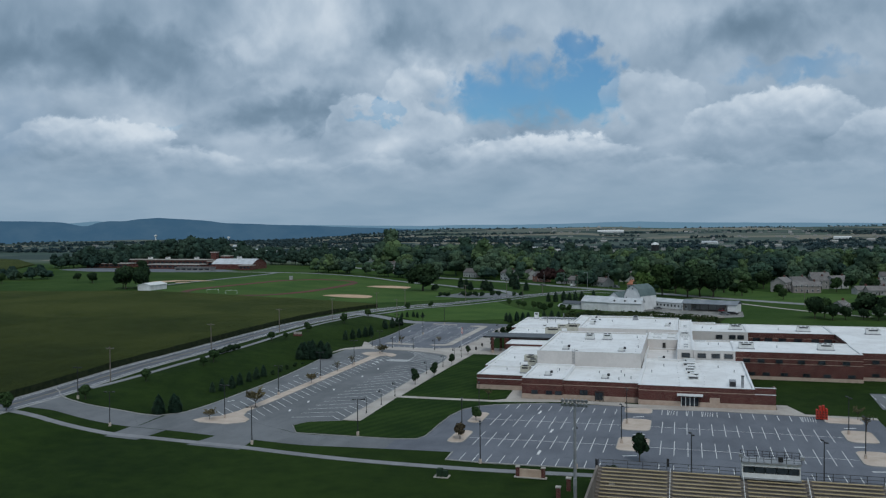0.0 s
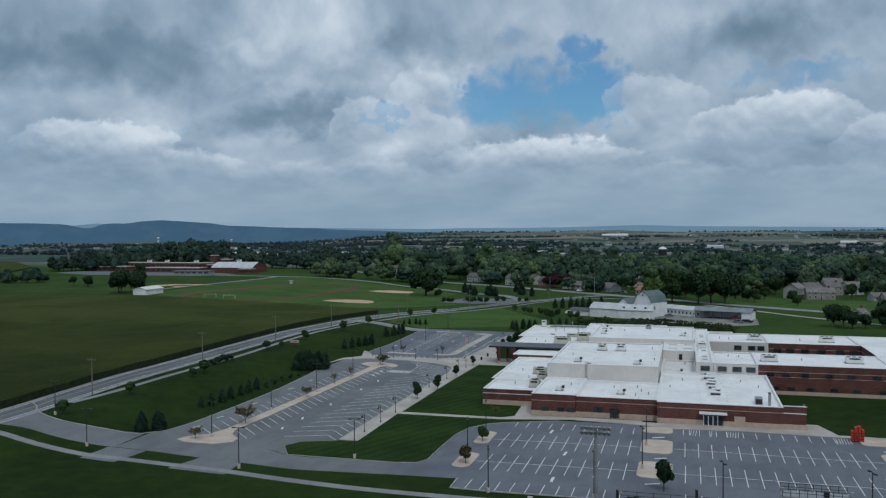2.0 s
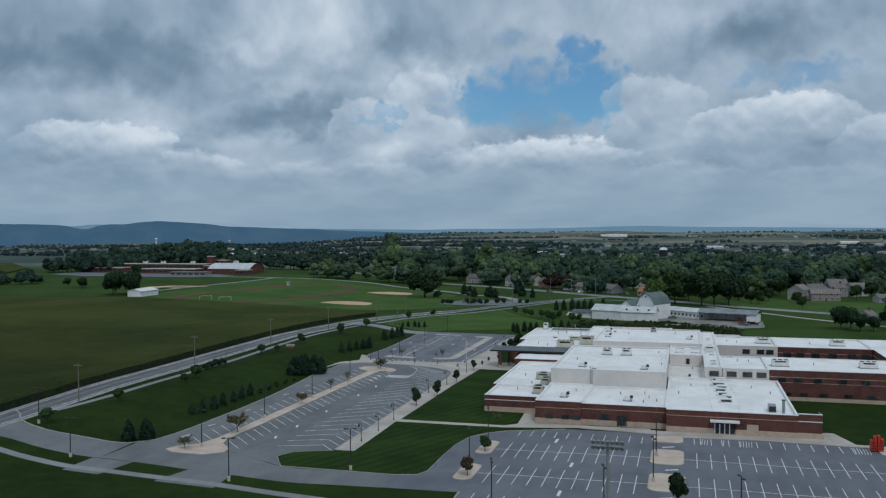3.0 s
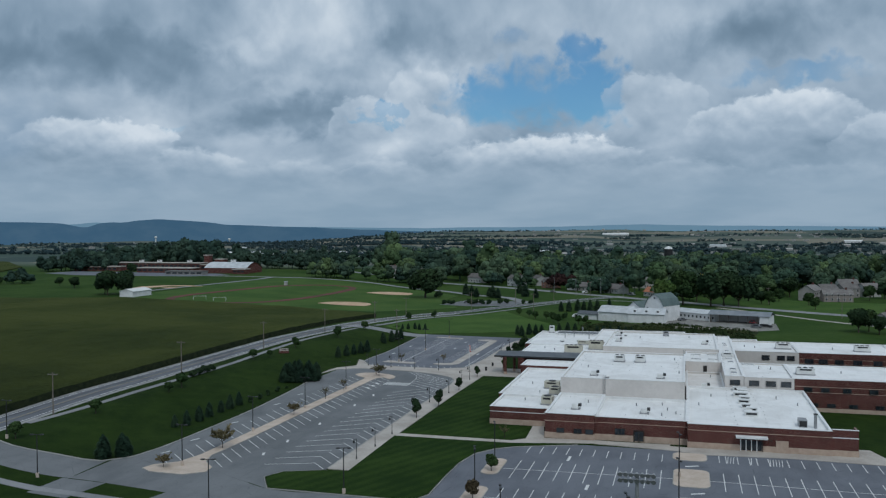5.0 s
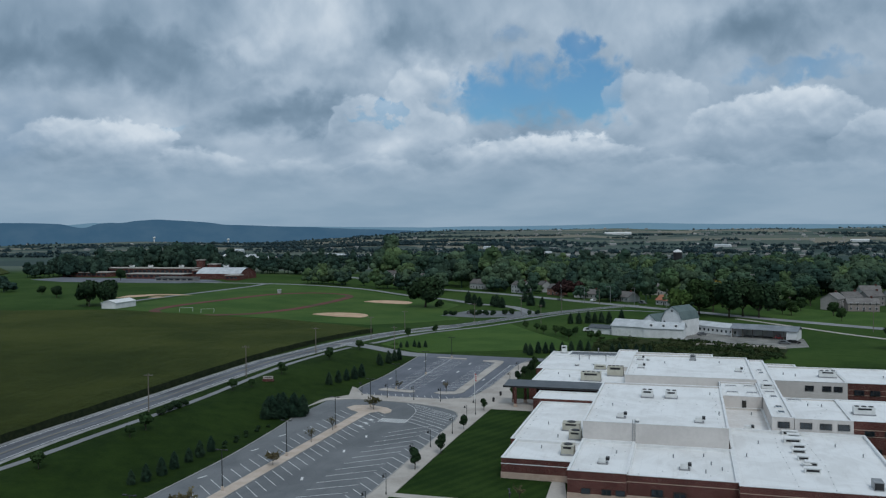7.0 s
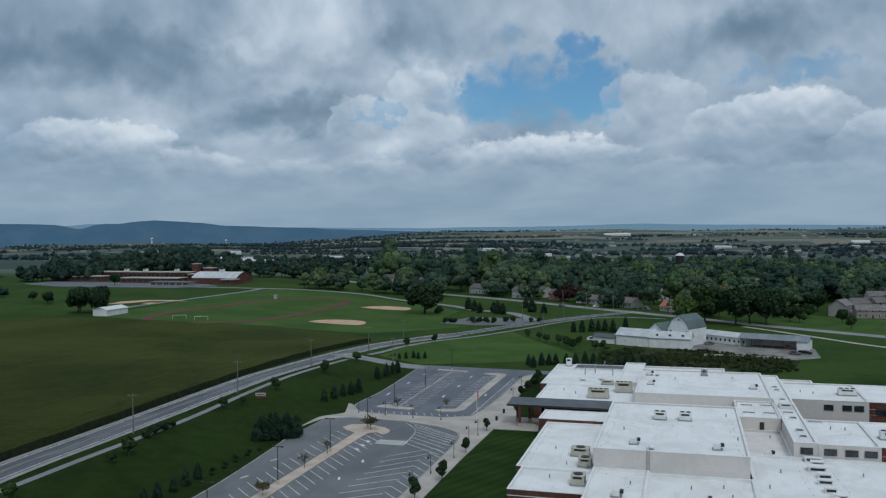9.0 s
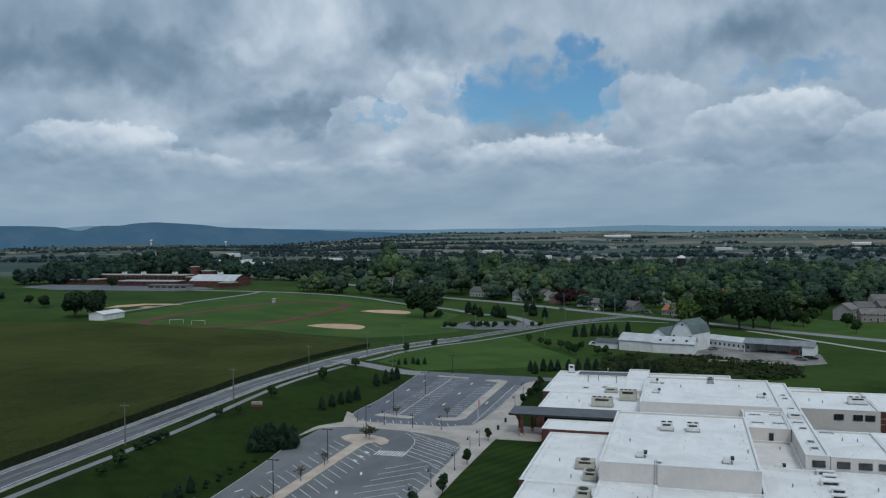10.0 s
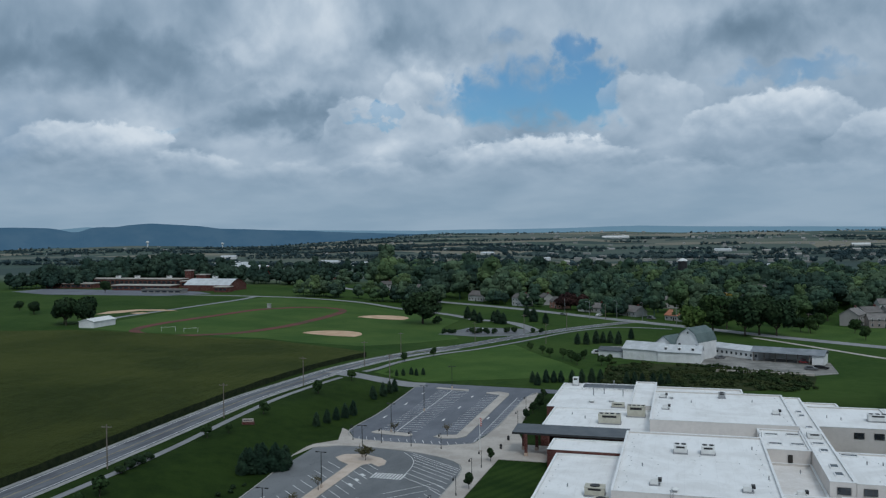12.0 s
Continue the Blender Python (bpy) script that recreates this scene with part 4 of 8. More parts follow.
# ------------------------------------------------------------------ far car park
FAR = [(-119.5, 384), (-117.2, 341), (-117.2, 330), (-117.5, 312.7), (-112.6, 304.2), (-103, 302.8), (-94.7, 302.6), (-86.8, 302.3), (-80, 305.7), (-77.6, 325.6), (-77, 369), (-74.8, 378.4), (-62, 379), (-62, 385), (-90, 386.6), (-119.5, 389)]
far_lot = flat("car_park_north", FAR, 0.045, ASPH_NEW, "grey asphalt car park with white bays", "car park")
kerb(smooth_line(FAR[:12], 4.0))
for i in range(23):
    y = 315.6 + 2.72 * i
    if y < 377:
        paint(far_lot, (-109.2, y), (-98.2, y))
    if 316 < y < 371:
        paint(far_lot, (-91.2, y), (-86.4, y))
paint(far_lot, (-104.0, 314.4), (-104.7, 376.5), 0.045, 0.2)
for i in range(22):
    paint(far_lot, (-79.9, 309.5 + 2.72 * i), (-77.5, 310.3 + 2.72 * i))
paint(far_lot, (-80.0, 308), (-79.7, 368.6))
for i in range(14):
    x = -111 + 2.3 * i
    paint(far_lot, (x, 303.6), (x - 1.3, 306.6))
for a, b in (((-113.5, 330), (-113.5, 333)), ((-113.3, 350), (-113.3, 353)), ((-95, 330), (-95, 333)), ((-94.8, 348), (-94.8, 351)), ((-82.5, 335), (-82.5, 338)), ((-113, 368), (-113, 371)), ((-95, 366), (-95, 369))):
    paint(far_lot, a, b, 0.045, 0.5)
for pts, lab in (([(-110.6, 312), (-109.5, 314.6), (-98.8, 312.6), (-98.2, 310.9), (-99.4, 309.6), (-109.4, 311)], "narrow concrete island at the end of a parking row"),
                 ([(-92, 310.8), (-91, 313), (-86.3, 314), (-86.2, 371.6), (-91.4, 373.6), (-91.8, 375.2), (-88, 377.4), (-84, 375.4), (-83.4, 372), (-83.5, 313), (-85.2, 310.4), (-89.5, 309.4)], "long concrete island with a turned end"),
                 ([(-111, 378.6), (-110.9, 380.8), (-99, 378.8), (-98.7, 376.6)], "narrow concrete island at the end of a parking row")):
    flat("car_park_island", pts, 0.19, CONCRETE, lab, "traffic island", thick=0.3)
    kerb(pts, True)

# north overflow lot behind the road, the barn yard and the far school's yards
flat("car_park_roadside", [(-154, 530), (-144, 565), (-103, 562), (-110, 533), (-130, 524)], 0.05, ASPH_OLD, "small grey car park behind shrubs", "car park")
flat("yard_barn", [(-66, 480), (-53, 467), (-34, 457.5), (-18, 452.5), (-10, 440), (18, 431), (31, 440), (32, 466), (6, 480), (-12, 496), (-34, 505), (-62, 500)], 0.05, YARD, "pale gravel farmyard round the barn", "yard")
flat("yard_far_school", [(-548, 690), (-430, 690), (-404, 716), (-428, 736), (-600, 752), (-604, 715)], 0.1, ASPH_NEW, "grey asphalt yard before the distant school", "yard", True)
flat("meadow", [(-55, 402), (-56, 428), (-51, 447), (-40, 451), (-31, 450), (-14, 447), (-1, 443), (22, 431), (18, 410), (-4, 397), (-30, 393), (-48, 394)], 0.14, ROUGH, "rough unmown meadow behind the school", "meadow")
flat("lawn_far", [(20, 556), (66, 523), (140, 472), (170, 560), (150, 588), (104, 592), (60, 600), (40, 622), (24, 606)], 0.07, GRASS_FRESH, "fresh green lawn beyond the cross road", "lawn")
flat("sports_field", [(-344, 478), (-300, 472), (-262, 482), (-236, 488), (-176, 474), (-154, 494), (-138, 514), (-160, 560), (-160, 598), (-186, 628), (-228, 660), (-262, 680), (-340, 688), (-346, 620)], 0.03, GRASS_SPORT, "worn green turf of the sports field", "sports field", True)
flat("lawn_north", [(-121, 390), (-139, 391), (-138, 419), (-135.5, 433), (-132, 447), (-126, 463), (-116, 480), (-106, 498), (-96, 480), (-86, 462), (-76, 448), (-66, 430), (-64, 408), (-84, 405)], 0.08, GRASS_FRESH, "fresh green mown bank beyond the car park", "lawn", True)
flat("field_far_west", [(-619, 655), (-721, 815), (-868, 952), (-1010, 985), (-1010, 655)], 1.2, CORN, "pale olive crop on a far rise", "crop field", True, 2.0)


# ------------------------------------------------------------------ the school
school = thing("school_building", (0, 0, 0), "sprawling brick school with flat white roofs and cream upper walls", "building")


def block(x0, x1, y0, y1, h, wall, parapet=0.45, base=None, roof=None, z0=-0.2, bands=()):
    """One block of the school: walls, a roof set below its parapet, and a coping."""
    t = 0.35
    w = part("wall", boxes((x0, x1, y0, y0 + t, z0, h), (x0, x1, y1 - t, y1, z0, h), (x0, x0 + t, y0 + t, y1 - t, z0, h), (x1 - t, x1, y0 + t, y1 - t, z0, h)), wall, school,
             "red brick wall" if wall is BRICK else "cream panel wall")
    part("roof", boxes((x0 + t, x1 - t, y0 + t, y1 - t, h - parapet - 0.3, h - parapet)), roof or ROOF, school, "flat white membrane roof")
    bm = bmesh.new()
    o = 0.06
    for i in ((x0 - o, x1 + o, y0 - o, y0 + t + o, h, h + 0.12), (x0 - o, x1 + o, y1 - t - o, y1 + o, h, h + 0.12), (x0 - o, x0 + t + o, y0 + t + o, y1 - t - o, h, h + 0.12), (x1 - t - o, x1 + o, y0 + t + o, y1 - t - o, h, h + 0.12)):
        box(bm, *i)
    part("coping", bm, COPING, school, "white metal coping")
    if wall is BRICK:
        i, zr = t + 0.03, h - parapet
        part("parapet_lining", boxes((x0 + t, x1 - t, y0 + t, y0 + i, zr, h - 0.004), (x0 + t, x1 - t, y1 - i, y1 - t, zr, h - 0.004), (x0 + t, x0 + i, y0 + i, y1 - i, zr, h - 0.004), (x1 - i, x1 - t, y0 + i, y1 - i, zr, h - 0.004)), ROOF, school, "white membrane turned up the parapet")
    for zb, zc, mat, out, lab in bands:
        part("wall_band", boxes((x0 - out, x1 + out, y0 - out, y0 + 0.02, zb, zc), (x0 - out, x0 + 0.02, y0, y1, zb, zc), (x1 - 0.02, x1 + out, y0, y1, zb, zc)), mat, school, lab)
    return w


LOWBANDS = ((-0.1, 1.35, STONE, 0.09, "tan block plinth"), (3.80, 3.92, STONE, 0.05, "thin tan stone band"))
block(-38.8, -28.0, 219.5, 243.6, 5.45, BRICK, bands=LOWBANDS)
block(-27.95, -8.55, 220.4, 243.6, 5.05, BRICK, bands=LOWBANDS)
block(-8.5, 19.4, 218.3, 262.3, 5.1, BRICK, bands=LOWBANDS)
block(-9.1, 0.6, 262.4, 285.9, 5.0, CREAM, roof=STAINED)
part("screen_wall", boxes((19.45, 24.3, 218.6, 219.0, -0.1, 5.4), (23.9, 24.3, 219.0, 222.0, -0.1, 5.4)), BRICK, school, "free-standing brick screen wall")
part("wall_band", boxes((19.5, 24.38, 218.5, 218.62, -0.1, 1.35)), STONE, school, "tan block plinth")
part("wall_band", boxes((19.5, 24.36, 218.53, 218.61, 3.75, 3.95)), COPING, school, "pale stone band")
part("coping", boxes((19.45, 24.36, 218.54, 219.06, 5.4, 5.52)), COPING, school, "white metal coping")
block(-53.5, -38.85, 229.5, 245.0, 4.2, BRICK, bands=LOWBANDS[:1] + ((3.0, 3.15, COPING, 0.05, "pale stone band"),))
block(-54.7, -38.85, 245.05, 285.8, 4.25, BRICK, bands=LOWBANDS[:1])
block(-38.75, -9.15, 243.7, 290.2, 9.3, CREAM, 0.35)
block(-38.75, -9.15, 290.3, 305.5, 5.2, CREAM)
block(-34.2, 0.5, 305.6, 344.4, 8.85, CREAM, 0.35)
block(-34.2, -9.4, 344.5, 355.5, 8.0, CREAM)
block(-9.05, 0.6, 286.0, 305.5, 7.9, CREAM, 0.3)
block(0.7, 5.3, 262.6, 345.0, 8.15, CREAM, 0.25)
block(5.4, 17.3, 262.6, 286.0, 8.0, CREAM, 0.3)
WINGB = ((-0.1, 1.0, STONE, 0.08, "tan block plinth"), (4.75, 4.87, STONE, 0.05, "thin tan stone band"), (6.15, 6.27, STONE, 0.05, "thin tan stone band"))
block(17.35, 51.9, 262.6, 286.0, 8.05, BRICK, 0.3, bands=WINGB)
block(51.95, 95, 266.8, 335, 8.0, BRICK, 0.3, bands=WINGB)
block(5.4, 24.0, 310.4, 335, 8.0, CREAM, 0.3)
block(24.05, 51.9, 310.4, 335, 8.0, BRICK, 0.3, bands=WINGB)
block(5.4, 14.0, 335.1, 340, 7.9, CREAM, 0.3)
block(-62.0, -34.3, 308.0, 334.0, 5.0, BRICK, 0.35)
block(-64.4, -40.9, 334.1, 363.5, 5.0, BRICK, 0.35)
block(-64.4, -58.0, 363.6, 372.0, 5.0, BRICK, 0.35)
block(-40.8, -34.3, 334.1, 372, 6.3, CREAM, 0.3)
block(-57.9, -40.9, 363.6, 372.0, 5.2, BRICK, 0.1, roof=GREYROOF)
# entrance: vestibule, side walls and canopy
block(-56.9, -38.85, 286.0, 296.6, 5.0, BRICK, 0.3)
part("wall", boxes((-58.4, -40, 303.6, 304.0, -0.1, 5.6), (-58.4, -58.0, 296.7, 303.5, -0.1, 5.6)), BRICK, school, "red brick wall")
bm = bmesh.new()
vs = box(bm, -67.3, -38.9, 296.7, 304.2, 5.75, 6.05)
for v in vs[6:8]:
    v.co.z += 0.5
bm.normal_update()
part("canopy", bm, GREYROOF, school, "dark grey sloping entrance canopy roof")
part("canopy_fascia", boxes((-67.34, -38.9, 296.6, 296.69, 5.55, 6.05), (-67.4, -67.31, 296.6, 304.2, 5.55, 6.05)), DARKMETAL, school, "dark canopy edge")
for x, y in ((-63.9, 296.9), (-62.2, 303.0), (-65.6, 303.0)):
    part("column", boxes((x - 0.35, x + 0.35, y - 0.35, y + 0.35, 0.0, 5.7)), BRICK, school, "square brick column")
    part("column_base", boxes((x - 0.45, x + 0.45, y - 0.45, y + 0.45, 0.0, 1.0)), STONE, school, "tan stone column base")


def window(x0, x1, y, z0, z1, panes=3, facing=-1, name="window"):
    """A window in a wall that faces -y: frame, mullions and panes, set slightly proud of the wall."""
    w = part("window", boxes((x0, x1, y - 0.05, y + 0.05, z0 - 0.08, z0), (x0, x1, y - 0.05, y + 0.05, z1, z1 + 0.08), (x0 - 0.08, x0, y - 0.05, y + 0.05, z0 - 0.08, z1 + 0.08), (x1, x1 + 0.08, y - 0.05, y + 0.05, z0 - 0.08, z1 + 0.08)), FRAME, school, "dark framed window")
    step = (x1 - x0) / panes
    for i in range(panes):
        part("pane", boxes((x0 + step * i + 0.04, x0 + step * (i + 1) - 0.04, y - 0.02, y + 0.02, z0, z1)), GLASS, w)
        if i:
            part("mullion", boxes((x0 + step * i - 0.04, x0 + step * i + 0.04, y - 0.045, y + 0.045, z0, z1)), FRAME, w)
    return w


def doors(x0, x1, y, h, n):
    d = part("door", boxes((x0 - 0.12, x1 + 0.12, y - 0.06, y + 0.06, h, h + 0.15), (x0 - 0.12, x0, y - 0.06, y + 0.06, 0, h), (x1, x1 + 0.12, y - 0.06, y + 0.06, 0, h)), FRAME, school, "dark metal entrance doors with glass")
    step = (x1 - x0) / n
    for i in range(n):
        part("pane", boxes((x0 + step * i + 0.1, x0 + step * (i + 1) - 0.1, y - 0.03, y + 0.03, 0.3, h - 0.15)), GLASS, d)
        part("mullion", boxes((x0 + step * i - 0.09, x0 + step * i + 0.09, y - 0.07, y + 0.05, 0.05, h)), COPING if n > 2 else FRAME, d)
    return d


# front windows and doors
for x in (-36.2, -32.4, -29.9):
    window(x, x + 1.6, 219.36, 1.4, 2.3, 2)
for x in (-23.6,):
    window(x, x + 2.0, 220.26, 1.5, 2.7, 3)
doors(-19.6, -17.6, 220.26, 2.4, 2)
doors(2.0, 6.2, 218.16, 2.5, 4)
part("door_canopy", boxes((1.0, 7.2, 216.6, 218.28, 3.0, 3.35)), COPING, school, "flat white canopy over the doors")
part("door_panel", boxes((8.8, 11.2, 218.1, 218.27, 0.1, 2.6)), STONE, school, "tan roller door")
for x in (7.5, 7.9):
    part("wall_light", boxes((x, x + 0.18, 218.1, 218.28, 2.4, 2.7)), DARKMETAL, school)
# cream clerestory above the front roof
for x in (2.0, 6.6, 10.6, 14.2):
    window(x, x + 2.3, 262.48, 5.9, 7.1, 3)
# brick wing, two floors
for x in (19.5, 23.5, 28.5, 34.5, 40.0, 46.5):
    window(x, x + 1.9, 262.48, 5.0, 6.0, 2)
    window(x + 1.4, x + 3.3, 262.48, 1.25, 2.1, 2)
for x in (55, 60, 66, 72, 78, 85):
    window(x, x + 1.9, 266.68, 5.0, 6.0, 2)
    window(x, x + 1.9, 266.68, 1.25, 2.1, 2)
for x in (13.4, 17.8, 20.6):
    window(x, x + 2.1, 310.28, 5.6, 6.9, 3)
for x in (25.6, 29.5, 34, 39, 44.5, 48.5):
    window(x, x + 2.4, 310.28, 4.9, 6.2, 3)
# door of the roof court
part("roof_door", boxes((-4.2, -3.2, 285.82, 285.95, 4.7, 6.9)), FRAME, school, "dark metal roof door")
# small ladder hoops and roof kerbs
part("roof_kerb", boxes((-28.25, -27.75, 220.6, 243.5, 4.7, 5.6)), COPING, school, "raised white roof upstand")
part("roof_kerb", boxes((-8.8, -8.5, 243.8, 286, 5.0, 5.5)), COPING, school, "raised white roof upstand")


# ------------------------------------------------------------------ on the roofs
def packaged_unit(x, y, z, w, d, h, turn=0.0, body=None, label="white rooftop air unit with dark top fans", fans=2, group="rooftop units"):
    """A large rooftop air unit: curb, casing with panel ribs, and fan openings."""
    t = thing("rooftop_unit", (x, y, z), label, "air unit", group, turn=turn)
    part("curb", boxes((-w / 2 - 0.15, w / 2 + 0.15, -d / 2 - 0.15, d / 2 + 0.15, 0, 0.3)), GREYMETAL, t)
    bm = boxes((-w / 2, w / 2, -d / 2, d / 2, 0.3, h))
    for i in range(1, int(w / 0.9)):
        px = -w / 2 + 0.9 * i
        box(bm, px - 0.03, px + 0.03, -d / 2 - 0.03, -d / 2, 0.35, h - 0.05)
    part("casing", bm, body or WHITE, t)
    part("lid", boxes((-w / 2 - 0.06, w / 2 + 0.06, -d / 2 - 0.06, d / 2 + 0.06, h, h + 0.07)), body or WHITE, t)
    for i in range(fans):
        cx = -w / 2 + w * (i + 0.5) / fans
        bm = bmesh.new()
        r = min(w / fans, d) * 0.36
        rod(bm, (cx, 0, h + 0.07), (cx, 0, h + 0.22), r, r, 12)
        part("fan_ring", bm, DARKMETAL, t)
    part("louvre", boxes((-w * 0.32, w * 0.32, -d / 2 - 0.05, -d / 2 - 0.01, h * 0.72, h * 0.93)), DARKMETAL, t)
    return t


for x, y in ((20.4, 320.5), (43.0, 319.5), (64.5, 315.5), (20.9, 271.6), (43.5, 273.2)):
    packaged_unit(x, y, 7.72, 4.4, 2.2, 1.75, fans=3)
    bm = boxes((-3.4, -2.25, -0.7, 0.7, 0.35, 1.35))
for x, y in ((-26.7, 274.6), (-21.1, 274.8)):
    packaged_unit(x, y, 8.95, 2.7, 2.6, 1.75, fans=2)
for x, y, w, d, h, f in ((-45, 317.6, 5.8, 3.0, 2.5, 4), (-38.6, 327.7, 4.8, 3.2, 2.9, 4), (-44.3, 338.4, 3.6, 2.0, 1.3, 0), (-43.0, 257.9, 3.9, 2.8, 1.8, 1), (-41.1, 250.0, 2.6, 2.8, 1.8, 1), (-41.0, 237.2, 2.6, 3.0, 1.9, 1)):
    packaged_unit(x, y, 4.65 if y > 300 else 3.8, w, d, h, 0.0, BEIGE, "beige rooftop chiller unit with open top", f, "rooftop chillers")


def roof_hood(x, y, z, label="white roof exhaust hood with a dark mouth"):
    t = thing("roof_hood", (x, y, z), label, "roof vent", "roof hoods")
    part("curb", boxes((-1.0, 1.0, -0.9, 0.9, 0, 0.25)), GREYMETAL, t)
    part("casing", boxes((-0.8, 0.6, -0.7, 0.7, 0.25, 1.15)), WHITE, t)
    bm = boxes((0.6, 1.25, -0.6, 0.6, 0.75, 1.3))
    part("mouth", bm, DARKMETAL, t)
    return t


for x, y, z in ((-31.2, 250.2, 8.95), (-14.9, 249.6, 8.95), (-33.0, 227.4, 5.0), (-17.8, 228.4, 4.6), (-4.2, 263.5, 4.55), (-30.6, 320.6, 8.5), (-3.3, 319.8, 8.5), (-31.6, 336, 8.5)):
    roof_hood(x, y, z)


def roof_fan(x, y, z, r=0.85, label="white mushroom roof fan"):
    t = thing("roof_fan", (x, y, z), label, "roof vent", "mushroom fans")
    bm = bmesh.new()
    rod(bm, (0, 0, 0), (0, 0, 0.45), r * 0.75, r * 0.75, 14)
    part("stack", bm, GREYMETAL, t)
    bm = bmesh.new()
    rod(bm, (0, 0, 0.45), (0, 0, 0.6), r * 1.2, r * 1.25, 16)
    rod(bm, (0, 0, 0.6), (0, 0, 0.95), r * 1.25, r * 0.3, 16)
    part("cap", bm, WHITE, t)


def roof_curb_unit(x, y, z, w, d, h=0.9, label="low white roof unit with a dark grille"):
    t = thing("roof_ventilator", (x, y, z), label, "roof vent", "roof ventilators")
    part("casing", boxes((-w / 2, w / 2, -d / 2, d / 2, 0, h)), WHITE, t)
    part("lid", boxes((-w / 2 - 0.1, w / 2 + 0.1, -d / 2 - 0.1, d / 2 + 0.1, h, h + 0.1)), COPING, t)
    part("grille", boxes((-w * 0.4, w * 0.4, -d / 2 - 0.04, -d / 2 - 0.005, h * 0.35, h * 0.8)), DARKMETAL, t)


for x, y, w, d in ((4.2, 261.0, 3.2, 0.9), (4.0, 254.5, 3.3, 2.2), (4.6, 258.2, 2.4, 1.4), (4.7, 249.4, 2.4, 1.6), (4.2, 245.2, 2.6, 1.0), (4.4, 240.2, 2.0, 1.4), (5.4, 236.2, 2.2, 1.4), (5.0, 231.6, 2.8, 1.3)):
    roof_curb_unit(x, y, 4.65, w, d, 0.95)
packaged_unit(2.8, 299.0, 7.6, 3.0, 2.6, 1.5, fans=0)
packaged_unit(-15.7, 338.4, 8.5, 1.8, 1.4, 1.6, 0, GREYMETAL, "dark grey metal rooftop unit", 1)
packaged_unit(-60.4, 371.0, 4.65, 1.8, 1.8, 2.6, 0, WHITE, "tall white roof housing", 0)
for x, y in ((-29.2, 335.2), (-27.6, 246.6)):
    roof_fan(x, y, 8.5 if y > 300 else 8.95, 0.6)
for x, y, z in ((-52.5, 344, 4.65), (-46.8, 346, 4.65), (4.6, 236.0, 4.65), (5.5, 232.5, 4.65)):
    roof_fan(x, y, z)
for x, y, z in ((-53, 355, 4.65), (-50, 358, 4.65), (-44, 355, 4.65), (-47.5, 365, 5.1)):
    t = thing("flue_pipe", (x, y, z), "thin galvanised flue pipe on the roof", "flue", "flue pipes")
    bm = bmesh.new()
    rod(bm, (0, 0, 0), (0, 0, 2.4), 0.16, 0.16, 10)
    part("pipe", bm, GREYMETAL, t)
    bm = bmesh.new()
    rod(bm, (0, 0, 2.4), (0, 0, 2.62), 0.3, 0.12, 10)
    part("cowl", bm, GREYMETAL, t)


def skylight(x, y, z, w, d, dome=True):
    t = thing("roof_skylight", (x, y, z), "low skylight with a dark pane in a white kerb", "skylight", "roof skylights")
    bm = boxes((-w / 2, w / 2, -d / 2, -d / 2 + 0.15, 0, 0.35), (-w / 2, w / 2, d / 2 - 0.15, d / 2, 0, 0.35), (-w / 2, -w / 2 + 0.15, -d / 2 + 0.15, d / 2 - 0.15, 0, 0.35), (w / 2 - 0.15, w / 2, -d / 2 + 0.15, d / 2 - 0.15, 0, 0.35))
    part("kerb_frame", bm, COPING, t)
    n = max(1, int(w / 0.9))
    for i in range(n):
        a, b = -w / 2 + 0.15 + (w - 0.3) * i / n, -w / 2 + 0.15 + (w - 0.3) * (i + 1) / n
        part("pane", boxes((a + 0.03, b - 0.03, -d / 2 + 0.15, d / 2 - 0.15, 0.18, 0.26)), GLASS, t)


for x, y, w, d in ((-6.2, 300.6, 3.0, 1.8), (-1.5, 301.2, 3.0, 1.8), (-6.2, 291.8, 3.0, 1.8), (-1.5, 292.0, 3.0, 1.8), (2.8, 292.6, 2.6, 1.8), (3.1, 308.6, 1.6, 2.0), (3.2, 286.6, 1.7, 2.4), (3.2, 274.2, 1.7, 2.6), (3.2, 268.4, 1.7, 2.6), (2.9, 326.2, 1.5, 2.4), (3.0, 321.7, 1.5, 2.4), (7.7, 284.2, 3.4, 1.6)):
    skylight(x, y, 7.6 if x < 0 else 7.9 if x < 5 else 7.7, w, d)
t = thing("roof_louvre", (14.5, 224.0, 4.65), "grey sloping louvre box on the front roof", "roof vent")
bm = boxes((-0.8, 0.8, -1.4, 1.4, 0, 1.5))
part("casing", bm, GREYMETAL, t)
part("grille", boxes((-0.7, 0.7, -1.46, -1.41, 0.2, 1.35)), DARKMETAL, t)
t = thing("roof_stack", (16.8, 222.4, 4.65), "upright grey metal stack at the roof edge", "flue")
bm = bmesh.new()
rod(bm, (0, 0, 0), (0, 0, 2.9), 0.32, 0.32, 12)
part("pipe", bm, GREYMETAL, t)
bm = bmesh.new()
rod(bm, (0, 0, 2.9), (0, 0, 3.05), 0.42, 0.42, 12)
part("cowl", bm, DARKMETAL, t)
vent_rng = random.Random(5)
